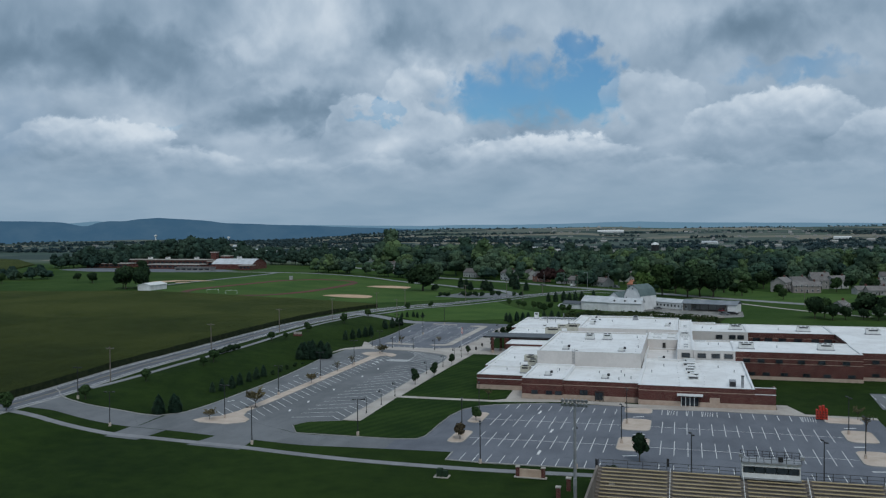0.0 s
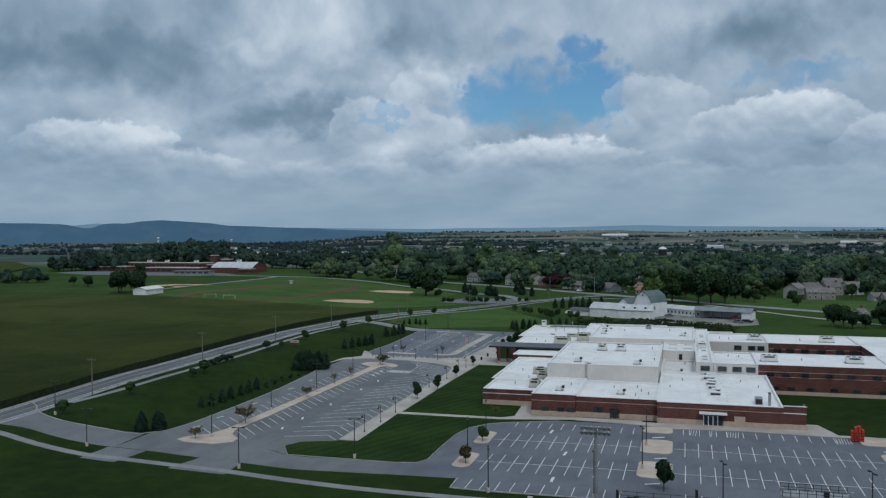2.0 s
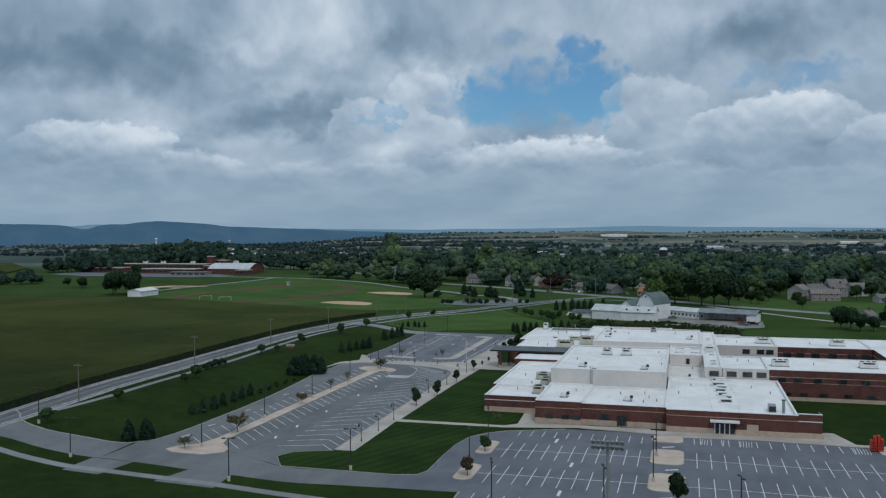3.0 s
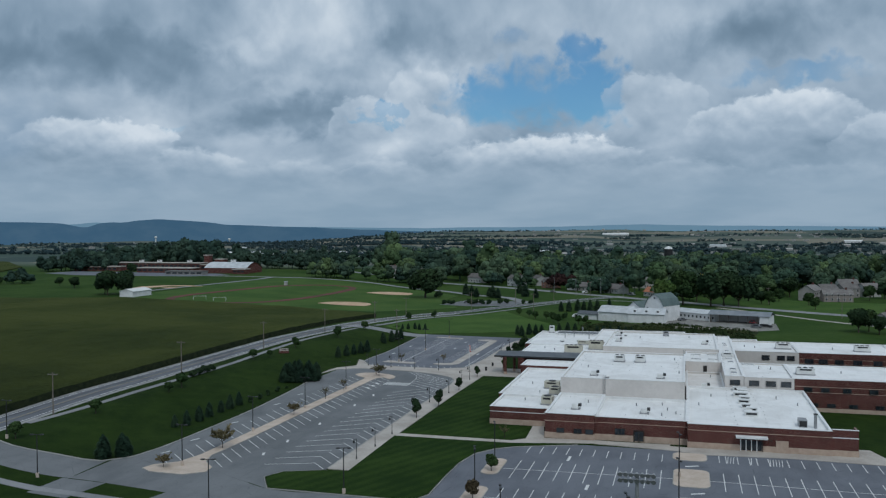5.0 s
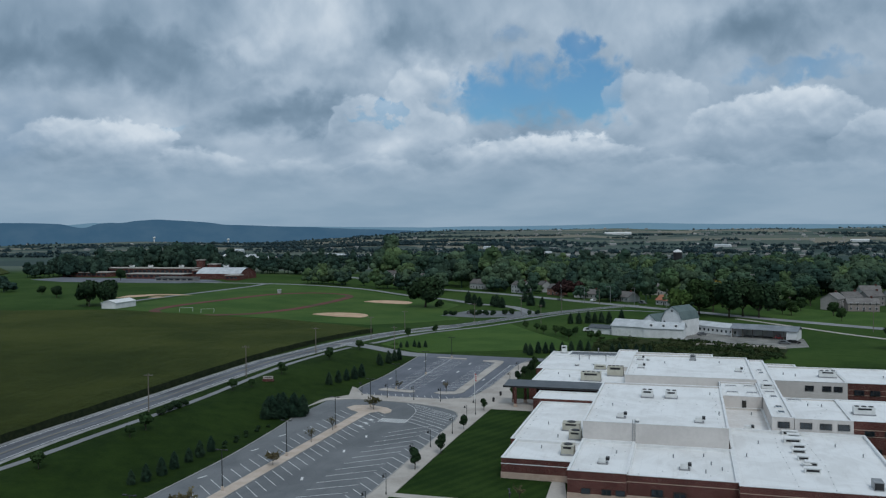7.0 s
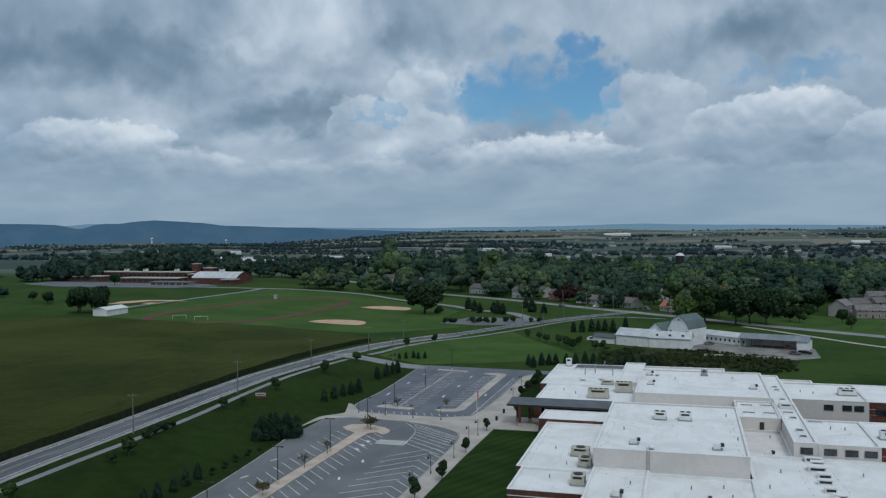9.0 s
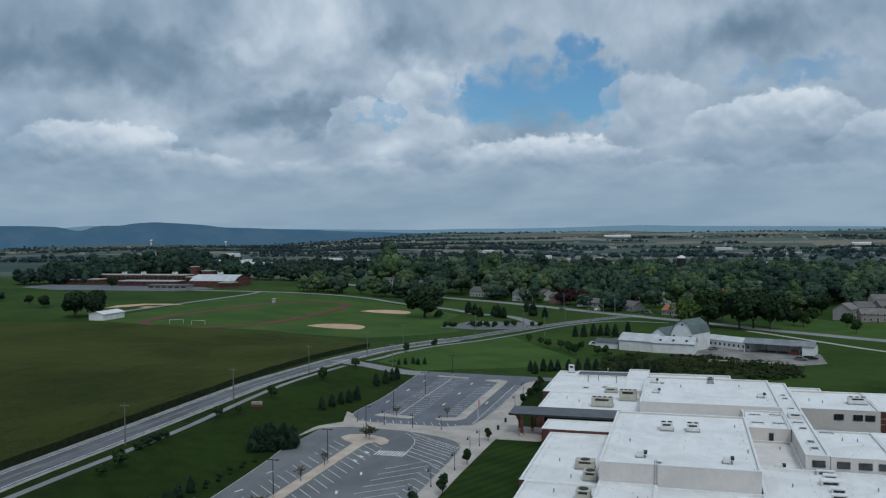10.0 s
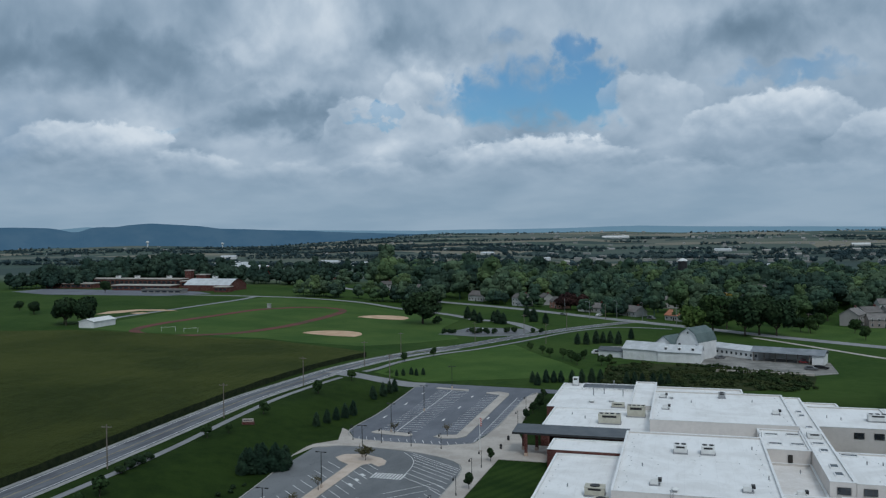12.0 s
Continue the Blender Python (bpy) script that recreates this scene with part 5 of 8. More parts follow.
for x, y, z in ((-14.2, 238, 4.6), (-12.9, 232.4, 4.6), (-14, 226.6, 4.6), (-11, 229, 4.6), (-20, 236, 4.6), (-3, 251.2, 4.65), (-6, 240, 4.65), (-45, 250, 3.8), (-47, 240, 3.8), (-49, 262, 3.8), (-31, 235, 5), (10, 278, 7.7), (13, 278, 7.7), (12, 320, 7.7), (9, 322, 7.7), (30, 275, 7.75), (35, 322, 7.7), (16, 245, 4.65), (12, 252, 4.65), (-2.4, 280, 4.55), (-52, 322, 4.65), (-56, 326, 4.65), (-34, 262, 8.95), (-12, 280, 8.95), (-10.6, 258, 8.95), (-24, 330, 8.5), (-8, 334, 8.5)):
    t = thing("vent_pipe", (x, y, z), "short white vent pipe on the roof", "vent pipe", "vent pipes")
    bm = bmesh.new()
    rod(bm, (0, 0, 0), (0, 0, 0.75), 0.13, 0.13, 8)
    part("pipe", bm, GREYMETAL, t)
    part("flashing", boxes((-0.3, 0.3, -0.3, 0.3, 0, 0.07)), COPING, t)


def cable_run(pts, z, name="roof_cable"):
    """A lightning cable lying along a roof, on small dark blocks."""
    t = thing(name, (0, 0, 0), "thin pale cable laid across the roof on grey blocks", "cable", "roof cables")
    bm = bmesh.new()
    ribbon(bm, pts, 0.015, -0.015, z, z + 0.03, False)
    part("cable", bm, COPING, t)
    line = resample(pts, max(2, int(sum(math.hypot(b[0] - a[0], b[1] - a[1]) for a, b in zip(pts, pts[1:])) / 3.5)))
    for p in line:
        part_of("block", BLOCK, t, pose(p[0], p[1], z))


BLOCK = mesh_of("block", boxes((-0.08, 0.08, -0.08, 0.08, 0, 0.1)), GREYMETAL)
for pts, z in (([(-37.6, 247), (-36, 252), (-37.4, 258), (-36, 264), (-37.2, 270), (-36.2, 276), (-37.4, 283), (-36, 288.5)], 8.95),
               ([(-10.3, 246), (-11.4, 252), (-10.4, 258), (-12, 264), (-10.5, 270), (-11.6, 277), (-10.4, 284)], 8.95),
               ([(-36.6, 268.6), (-28, 268.2), (-19, 268.6), (-11, 268.0)], 8.95), ([(-23, 259), (-22.6, 266), (-22.8, 272)], 8.95), ([(-31, 256), (-31, 264)], 8.95),
               ([(-33.2, 308), (-32, 314), (-33.2, 321), (-32.2, 329), (-33, 340)], 8.5), ([(-1, 308), (-2, 318), (-0.8, 330), (-1.6, 341)], 8.5),
               ([(-37, 222), (-33, 230), (-29, 238), (-36, 241)], 5.0), ([(-26, 223), (-20, 227), (-14, 224), (-10, 229)], 4.6),
               ([(1.5, 222), (1.2, 236), (0.6, 250), (1.0, 261)], 4.65), ([(7.5, 221), (8, 236), (7, 250), (6.4, 261)], 4.65), ([(-53, 248), (-53.2, 262), (-53, 282)], 3.8),
               ([(1.1, 264), (1.3, 290), (1.1, 320), (1.3, 343)], 7.9), ([(10, 266), (14, 276), (10.5, 284)], 7.7)):
    cable_run(pts, z)
t = thing("roof_ladder", (-28.1, 243.0, 5.0), "steel access ladder with a hoop at the roof step", "ladder")
bm = bmesh.new()
for x in (-0.25, 0.25):
    rod(bm, (x, 0.55, 0), (x, 0.55, 5.2), 0.05, 0.05, 6)
for i in range(12):
    rod(bm, (-0.25, 0.55, 0.3 + 0.4 * i), (0.25, 0.55, 0.3 + 0.4 * i), 0.03, 0.03, 6)
part("rail", bm, GREYMETAL, t)
t = thing("roof_ladder", (-9.4, 291.0, 5.2), "steel access ladder with a hoop at the roof step", "ladder")
part_of("rail", bpy.data.meshes["rail"], t)


# ------------------------------------------------------------------ lamps, poles, signs
def make_car_park_lamp():
    """Tall dark pole on a concrete foot, with a pair of flat lamp heads."""
    t = thing("car_park_lamp", (0, 0, 0), "tall dark car park lamp with two flat heads", "street lamp", "car park lamps")
    bm = bmesh.new()
    rod(bm, (0, 0, 0), (0, 0, 0.85), 0.3, 0.3, 12)
    part("foot", bm, TANISLE, t, "pale concrete foot")
    bm = bmesh.new()
    rod(bm, (0, 0, 0.85), (0, 0, 8.0), 0.11, 0.08, 8)
    part("pole", bm, DARKMETAL, t)
    part("arm", boxes((-0.75, 0.75, -0.05, 0.05, 7.92, 8.02)), DARKMETAL, t)
    for s in (-1, 1):
        part("lamp_head", boxes((s * 0.95 - 0.32, s * 0.95 + 0.32, -0.2, 0.2, 7.88, 8.06)), DARKMETAL, t)
    return t


first = make_car_park_lamp()
LAMPS = [(-103.7, 178.8, 0.18), (-104, 207.6, 0.18), (-103.2, 233.6, 0.18), (-103, 260.5, 0.18), (-103.4, 286.4, 0.18), (-105, 313, 0.18), (-104.2, 341.8, 0.04), (-105.2, 379, 0.18),
         (-124.9, 164.1, None), (-85.5, 158.6, None), (-145.1, 178.3, None), (-66.2, 170.6, 0.15), (-35.2, 156.2, 0), (-44.1, 176.4, 0.18), (-44.9, 196, 0.18), (-16.9, 157.2, 0), (-10.0, 196, 0.18), (-9.9, 177.6, 0.18), (4.0, 156.4, 0), (26.1, 156.3, 0), (36.9, 196.8, 0.18), (36.5, 176.8, 0.18)]
for n, (x, y, z) in enumerate(LAMPS):
    z = zt(x, y) if z is None else z
    turn = 0 if x < -100 and 170 < y < 320 else 15 if x < -60 else 105
    if n:
        copy_thing(first, pose(x, y, z, 0, 0, turn))
    else:
        first.matrix_basis = pose(x, y, z, 0, 0, turn)


def make_path_lamp():
    t = thing("path_lamp", (0, 0, 0), "short dark post lamp with a lantern on a bracket", "street lamp", "pavement lamps")
    bm = bmesh.new()
    rod(bm, (0, 0, 0), (0, 0, 0.5), 0.16, 0.12, 8)
    rod(bm, (0, 0, 0.5), (0, 0, 4.1), 0.07, 0.06, 8)
    part("post", bm, DARKMETAL, t)
    part("arm", boxes((-0.6, 0.05, -0.03, 0.03, 3.9, 3.96)), DARKMETAL, t)
    bm = bmesh.new()
    rod(bm, (-0.55, 0, 3.2), (-0.55, 0, 3.75), 0.28, 0.12, 10)
    part("lantern", bm, DARKMETAL, t)
    return t


first = make_path_lamp()
for n, (x, y) in enumerate(((-112.3, 302.4), (-103.6, 300.9), (-94.8, 299.4), (-86.4, 298.6), (-72.4, 284.4), (-73.0, 277.3), (-72.8, 262.3), (-72.1, 329.4), (-72.4, 192), (-72.2, 202.1), (-72.4, 213.4), (-74.4, 236), (-74.4, 249), (-73.6, 351))):
    if n:
        copy_thing(first, pose(x, y, 0.15))
    else:
        first.matrix_basis = pose(x, y, 0.15)
for x, y in ((-71.3, 311.5), (-71.4, 302.2)):
    t = thing("litter_bin", (x, y, 0.15), "dark round litter bin on the plaza", "bin", "litter bins")
    bm = bmesh.new()
    rod(bm, (0, 0, 0), (0, 0, 1.0), 0.32, 0.36, 14)
    part("body", bm, DARKMETAL, t)
    bm = bmesh.new()
    rod(bm, (0, 0, 1.0), (0, 0, 1.2), 0.38, 0.2, 14)
    part("lid", bm, BLACK, t)
t = thing("flagpole", (-76.1, 298.6, 0.15), "white flagpole with a limp red and white flag", "flagpole")
bm = bmesh.new()
rod(bm, (0, 0, 0), (0, 0, 9.0), 0.09, 0.05, 10)
part("pole", bm, WHITE, t)
bm = bmesh.new()
rod(bm, (0, 0, 0), (0, 0, 0.3), 0.6, 0.6, 16)
part("base", bm, CONCRETE, t)
for i in range(7):
    bm = bmesh.new()
    pts = [(0.06 + 0.09 * j, 0.10 * math.sin(j * 1.7), 8.6 - 0.28 * i - 0.05 * j) for j in range(7)]
    lows = [(p[0], p[1], p[2] - 0.28) for p in pts]
    a = [bm.verts.new(p) for p in pts]
    b = [bm.verts.new(p) for p in lows]
    for j in range(6):
        bm.faces.new((a[j], b[j], b[j + 1], a[j + 1]))
    part("flag_stripe", bm, REDPAINT if i % 2 == 0 else WHITE, t)


def make_utility_pole():
    t = thing("utility_pole", (0, 0, 0), "weathered wooden utility pole with a crossarm", "utility pole", "roadside poles")
    bm = bmesh.new()
    rod(bm, (0, 0, -0.3), (0, 0, 10.0), 0.17, 0.12, 8)
    part("pole", bm, WOODPOLE, t)
    part("crossarm", boxes((-1.2, 1.2, -0.07, 0.07, 9.3, 9.45)), WOODPOLE, t)
    for x in (-1.1, -0.4, 0.4, 1.1):
        bm = bmesh.new()
        rod(bm, (x, 0, 9.45), (x, 0, 9.65), 0.05, 0.04, 6)
        part("insulator", bm, GREYMETAL, t)
    return t


first = make_utility_pole()
POLES = [(-150.4, 198), (-150.2, 250), (-151.2, 302), (-151, 354), (-148.4, 405), (-130, 383), (-146.5, 445), (-127, 504), (-109.5, 545), (-91, 503), (-88.7, 563), (38, 575), (66, 498), (-72, 616)]
for n, (x, y) in enumerate(POLES):
    m = pose(x, y, zt(x, y), 0, 0, 8)
    if n:
        copy_thing(first, m)
    else:
        first.matrix_basis = m


def make_signal_pole():
    t = thing("street_lamp", (0, 0, 0), "tall grey street lamp with a long arm", "street lamp", "junction lamps")
    bm = bmesh.new()
    rod(bm, (0, 0, 0), (0, 0, 11), 0.16, 0.1, 8)
    part("pole", bm, GREYMETAL, t)
    part("arm", boxes((-2.2, 0.1, -0.06, 0.06, 10.8, 10.95)), GREYMETAL, t)
    part("lamp_head", boxes((-2.7, -2.0, -0.16, 0.16, 10.72, 10.9)), GREYMETAL, t)
    return t


first = make_signal_pole()
for n, (x, y) in enumerate(((-82, 620), (-66, 628), (-50, 618), (-100, 640), (-30, 604))):
    m = pose(x, y, 0, 0, 0, 30 * n)
    if n:
        copy_thing(first, m)
    else:
        first.matrix_basis = m

# stadium light tower
t = thing("floodlight_tower", (-14.2, 134, -0.1), "tall steel floodlight tower with two rows of lamps", "floodlight")
bm = bmesh.new()
rod(bm, (0, 0, 0), (0, 0, 17.6), 0.3, 0.2, 12)
part("mast", bm, GREYMETAL, t)
for z in (17.0, 17.7):
    part("crossbar", boxes((-2.0, 2.0, -0.08, 0.08, z, z + 0.12)), GREYMETAL, t)
for i in range(7):
    for z in (17.1, 17.8):
        bm = bmesh.new()
        x = -1.9 + 0.63 * i
        rod(bm, (x, -0.1, z + 0.15), (x, -0.55, z - 0.05), 0.12, 0.3, 10)
        part("lamp_head", bm, GREYMETAL, t)
part("control_box", boxes((-0.25, 0.25, -0.5, -0.2, 4, 5.2)), GREYMETAL, t)

# ------------------------------------------------------------------ grandstand with press box
stand = thing("grandstand", (0, 0, 0), "open grandstand with weathered bench boards and a rear fence", "grandstand")
TOPZ, TOPY = 3.6, 145.5
for x0, x1 in ((-10.9, 0.0), (0.9, 11.6), (12.7, 21.5), (22.6, 33), (33.9, 46)):
    for i in range(26):
        z, y = TOPZ - 0.36 * i, TOPY - 0.86 * i
        if z < -6:
            break
        part("bench", boxes((x0, x1, y - 0.62, y - 0.24, z + 0.34, z + 0.42)), BENCH, stand)
TREAD = mesh_of("tread", boxes((-11.6, 46.6, -0.86, 0, -0.4, 0)), STANDGREY)
for i in range(26):
    part_of("tread", TREAD, stand, pose(0, TOPY - 0.86 * i, TOPZ - 0.36 * i))
part("rear_wall", boxes((-11.8, 46.8, TOPY + 0.02, TOPY + 0.3, -0.2, TOPZ + 0.35)), STANDGREY, stand)
part("side_wall", boxes((-12.0, -11.62, TOPY - 22, TOPY + 0.3, -6, TOPZ + 0.5)), STANDGREY, stand, "pale end wall")
for i in range(24):
    x = -11.6 + 2.5 * i
    part("fence_post", boxes((x - 0.04, x + 0.04, TOPY + 0.1, TOPY + 0.18, TOPZ + 0.35, TOPZ + 1.7)), DARKMETAL, stand)
for z in (0.5, 1.05, 1.65):
    part("fence_rail", boxes((-11.6, 46, TOPY + 0.11, TOPY + 0.17, TOPZ + z, TOPZ + z + 0.06)), DARKMETAL, stand)
for x in (0.45, 12.1, 22.0, 33.4):
    bm = bmesh.new()
    rod(bm, (x, TOPY - 0.4, TOPZ + 0.95), (x, TOPY - 20, TOPZ - 7.25), 0.05, 0.05, 6)
    part("handrail", bm, WHITE, stand)
    for i in range(8):
        y = TOPY - 0.4 - 2.5 * i
        part("handrail_post", boxes((x - 0.03, x + 0.03, y - 0.03, y + 0.03, TOPZ - (TOPY - y) * 0.4186 - 0.2, TOPZ - (TOPY - y) * 0.4186 + 0.95)), WHITE, stand)
press = thing("press_box", (16.4, TOPY + 0.2, TOPZ), "grey press box with dark windows and a railed roof", "press box")
part("floor", boxes((-4.6, 4.6, -1.4, 1.6, 0.3, 0.55)), GREYMETAL, press)
part("wall", boxes((-4.5, 4.5, -1.2, -1.05, 0.55, 1.3), (-4.5, 4.5, 1.4, 1.5, 0.55, 3.0), (-4.5, -4.35, -1.05, 1.4, 0.55, 3.0), (4.35, 4.5, -1.05, 1.4, 0.55, 3.0), (-4.5, 4.5, -1.2, -1.05, 2.4, 3.0)), WHITE, press)
for i in range(5):
    x = -4.2 + 1.72 * i
    w = part("window", boxes((x, x + 1.55, -1.17, -1.1, 1.3, 1.36), (x, x + 1.55, -1.17, -1.1, 2.34, 2.4)), FRAME, press)
    part("pane", boxes((x, x + 1.55, -1.14, -1.11, 1.36, 2.34)), GLASS, w)
part("roof", boxes((-4.7, 4.7, -1.5, 1.7, 3.0, 3.2)), GREYMETAL, press)
for i in range(9):
    x = -4.6 + 1.15 * i
    for y in (-1.45, 1.65):
        part("roof_post", boxes((x - 0.04, x + 0.04, y - 0.04, y + 0.04, 3.2, 4.3)), DARKMETAL, press)
for z in (3.75, 4.27):
    for y in (-1.45, 1.65):
        part("roof_rail", boxes((-4.65, 4.65, y - 0.03, y + 0.03, z, z + 0.06)), DARKMETAL, press)
for x in (-4.7, 4.7):
    part("loudspeaker", boxes((x - 0.3, x + 0.3, -1.7, -1.2, 3.9, 4.5)), GREYMETAL, press)
part("camera_hatch", boxes((1.2, 1.9, -0.6, 0.2, 3.2, 3.9)), BLACK, press)

# monument sign, bin on the grass, banners and hedge near the stand
t = thing("monument_sign", (-24.2, 149.4, 0), "low tan brick sign wall between two red piers", "sign")
part("panel", boxes((-2.0, 2.0, -0.2, 0.2, 0.15, 1.5)), SIGNBRICK, t)
part("base", boxes((-3.0, 3.0, -0.6, 0.5, 0, 0.15)), CONCRETE, t)
for s in (-1, 1):
    part("pier", boxes((s * 2.35 - 0.32, s * 2.35 + 0.32, -0.32, 0.32, 0.1, 1.85)), BRICK, t)
    part("pier_cap", boxes((s * 2.35 - 0.4, s * 2.35 + 0.4, -0.4, 0.4, 1.85, 2.0)), CONCRETE, t)
t = thing("utility_cabinet", (-40.0, 146.0, 0), "dark green utility cabinets on a concrete pad", "cabinet")
part("pad", boxes((-1.4, 1.4, -1.0, 1.0, -0.1, 0.12)), CONCRETE, t)
part("body", boxes((-0.9, 0.1, -0.6, 0.6, 0.12, 1.5)), NEEDLE, t)
part("body", boxes((0.2, 1.1, -0.5, 0.5, 0.12, 1.2)), NEEDLE, t)
for x, y in ((-17.5, 138), (-16.5, 143.5), (-9.0, 142)):
    t = thing("gate_pier", (x, y, 0), "brick gate pier with a pale cap", "pier", "gate piers")
    part("pier", boxes((-0.35, 0.35, -0.35, 0.35, -0.1, 2.1)), BRICK, t)
    part("pier_cap", boxes((-0.45, 0.45, -0.45, 0.45, 2.1, 2.3)), CONCRETE, t)
t = thing("notice_board", (-5.6, 152.4, 0), "green notice board with pale unreadable marks", "sign")
part("board", boxes((-1.8, 1.8, -0.05, 0.05, 0.6, 2.0)), NEEDLE, t)
part("mark", boxes((-1.5, -0.8, -0.08, -0.055, 1.0, 1.7)), WHITE, t)
part("mark", boxes((-0.5, 1.5, -0.08, -0.055, 1.25, 1.5)), WHITE, t)
for s in (-1.7, 1.7):
    part("post", boxes((s - 0.06, s + 0.06, -0.04, 0.04, 0, 2.0)), DARKMETAL, t)
for x, y in ((-12.8, 152.6), (-0.3, 156.0), (36.5, 155.5)):
    t = thing("banner_post", (x, y, 0), "slim dark post with a folded dark banner", "post", "banner posts")
    part("post", boxes((-0.05, 0.05, -0.05, 0.05, 0, 3.4)), DARKMETAL, t)
    part("banner", boxes((0.05, 0.4, -0.03, 0.03, 1.8, 3.3)), DARKMETAL, t)
t = thing("stacked_barriers", (33.6, 211.0, 0.1), "stack of orange-red plastic barriers on the kerb", "barrier")
for i in range(4):
    h = (2.3, 3.1, 3.3, 2.6)[i]
    x = -1.3 + 0.66 * i
    part("barrier", boxes((x, x + 0.48, -0.6, 0.6, 0.12, h)), REDPAINT, t)
    part("barrier_foot", boxes((x - 0.02, x + 0.52, -0.68, 0.68, 0, 0.12)), BLACK, t)
    for z in (0.5, 1.1, 1.7):
        part("barrier_slot", boxes((x + 0.1, x + 0.38, -0.62, -0.605, z, z + 0.3)), BLACK, t)
t = thing("school_sign", (-141, 297.2, zt(-141, 297.2)), "small roadside sign with a pale panel on brick", "sign", turn=20)
part("panel", boxes((-1.5, 1.5, -0.15, 0.15, 0.8, 1.6)), CONCRETE, t)
part("base", boxes((-1.7, 1.7, -0.3, 0.3, 0, 0.8)), BRICK, t)
part("mark", boxes((-1.1, 1.1, -0.18, -0.155, 1.1, 1.3)), DARKMETAL, t)


# ------------------------------------------------------------------ farm
def gable(bm, x0, x1, y0, y1, z, ridge_z, over=0.35, along="x", mat=0, thick=0.18):
    """A pitched roof as two slabs."""
    if along == "x":
        ym = (y0 + y1) / 2
        for ya, yb in ((y0 - over, ym), (y1 + over, ym)):
            za = z - over * (ridge_z - z) / (ym - y0)
            vs = [bm.verts.new(p) for p in ((x0 - over, ya, za), (x1 + over, ya, za), (x1 + over, yb, ridge_z), (x0 - over, yb, ridge_z), (x0 - over, ya, za + thick), (x1 + over, ya, za + thick), (x1 + over, yb, ridge_z + thick), (x0 - over, yb, ridge_z + thick))]
            for f in ((3, 2, 1, 0), (4, 5, 6, 7), (0, 1, 5, 4), (1, 2, 6, 5), (2, 3, 7, 6), (3, 0, 4, 7)):
                bm.faces.new([vs[i] for i in f]).material_index = mat
    else:
        tmp = bmesh.new()
        gable(tmp, y0, y1, x0, x1, z, ridge_z, over, "x", mat, thick)
        for f in tmp.faces:
            bm.faces.new([bm.verts.new((v.co.y, v.co.x, v.co.z)) for v in f.verts]).material_index = mat
        tmp.free()
    bmesh.ops.recalc_face_normals(bm, faces=bm.faces[:])


def house_body(bm, x0, x1, y0, y1, h, ridge_z, along="x"):
    """Walls with gable ends, as one solid."""
    if along == "x":
        ym = (y0 + y1) / 2
        prof = [(y0, -0.3), (y1, -0.3), (y1, h), (ym, ridge_z), (y0, h)]
        rings = [[bm.verts.new((x, p[0], p[1])) for p in prof] for x in (x0, x1)]
    else:
        xm = (x0 + x1) / 2
        prof = [(x0, -0.3), (x1, -0.3), (x1, h), (xm, ridge_z), (x0, h)]
        rings = [[bm.verts.new((p[0], y, p[1])) for p in prof] for y in (y0, y1)]
    for i in range(5):
        j = (i + 1) % 5
        bm.faces.new((rings[0][i], rings[0][j], rings[1][j], rings[1][i]))
    bm.faces.new(rings[0][::-1])
    bm.faces.new(rings[1])
    bmesh.ops.recalc_face_normals(bm, faces=bm.faces[:])


def barn_like(name, at, turn, w, d, h, rz, wall, roof, label, category, along="x", group=""):
    t = thing(name, at, label, category, group, turn=turn)
    bm = bmesh.new()
    house_body(bm, -w / 2, w / 2, -d / 2, d / 2, h, rz, along)
    part("wall", bm, wall, t)
    bm = bmesh.new()
    gable(bm, -w / 2, w / 2, -d / 2, d / 2, h, rz, 0.4, along)
    part("roof", bm, roof, t)
    return t


FT = -20.0
t = barn_like("farm_shed", (-41.6, 464.5, 0), FT, 17.0, 10.0, 4.6, 7.2, BARNWALL, TINROOF, "long white farm shed with a pale tin roof", "shed")
for x in (-5, 0, 5):
    part("shed_door", boxes((x - 1.2, x + 1.2, -5.08, -5.01, 0, 3.0)), WHITE, t)
t = barn_like("farm_shed", (-27.2, 460.0, 0), -8, 17.5, 9.0, 4.4, 6.8, BARNWALL, TINROOF, "white farm shed with dormers in its tin roof", "shed")
for x in (-5.5, 0, 5.5):
    part("dormer", boxes((x - 0.7, x + 0.7, -3.6, -1.4, 5.0, 6.2)), BARNWALL, t)
    part("window", boxes((x - 0.4, x + 0.4, -3.66, -3.61, 5.2, 6.0)), GLASS, t)
barn = thing("gambrel_barn", (-20.5, 472, 0), "tall white barn with a green gambrel roof", "barn", turn=-32)
W, Dp = 10.8, 14.0
prof = [(-W / 2, -0.3), (W / 2, -0.3), (W / 2, 7.4), (W / 2 * 0.66, 11.0), (0, 13.4), (-W / 2 * 0.66, 11.0), (-W / 2, 7.4)]
bm = bmesh.new()
rings = [[bm.verts.new((p[0], y, p[1])) for p in prof] for y in (-Dp / 2, Dp / 2)]
for i in range(7):
    j = (i + 1) % 7
    bm.faces.new((rings[0][i], rings[0][j], rings[1][j], rings[1][i]))
bm.faces.new(rings[0][::-1])
bm.faces.new(rings[1])
bmesh.ops.recalc_face_normals(bm, faces=bm.faces[:])
part("wall", bm, BARNWALL, barn)
bm = bmesh.new()
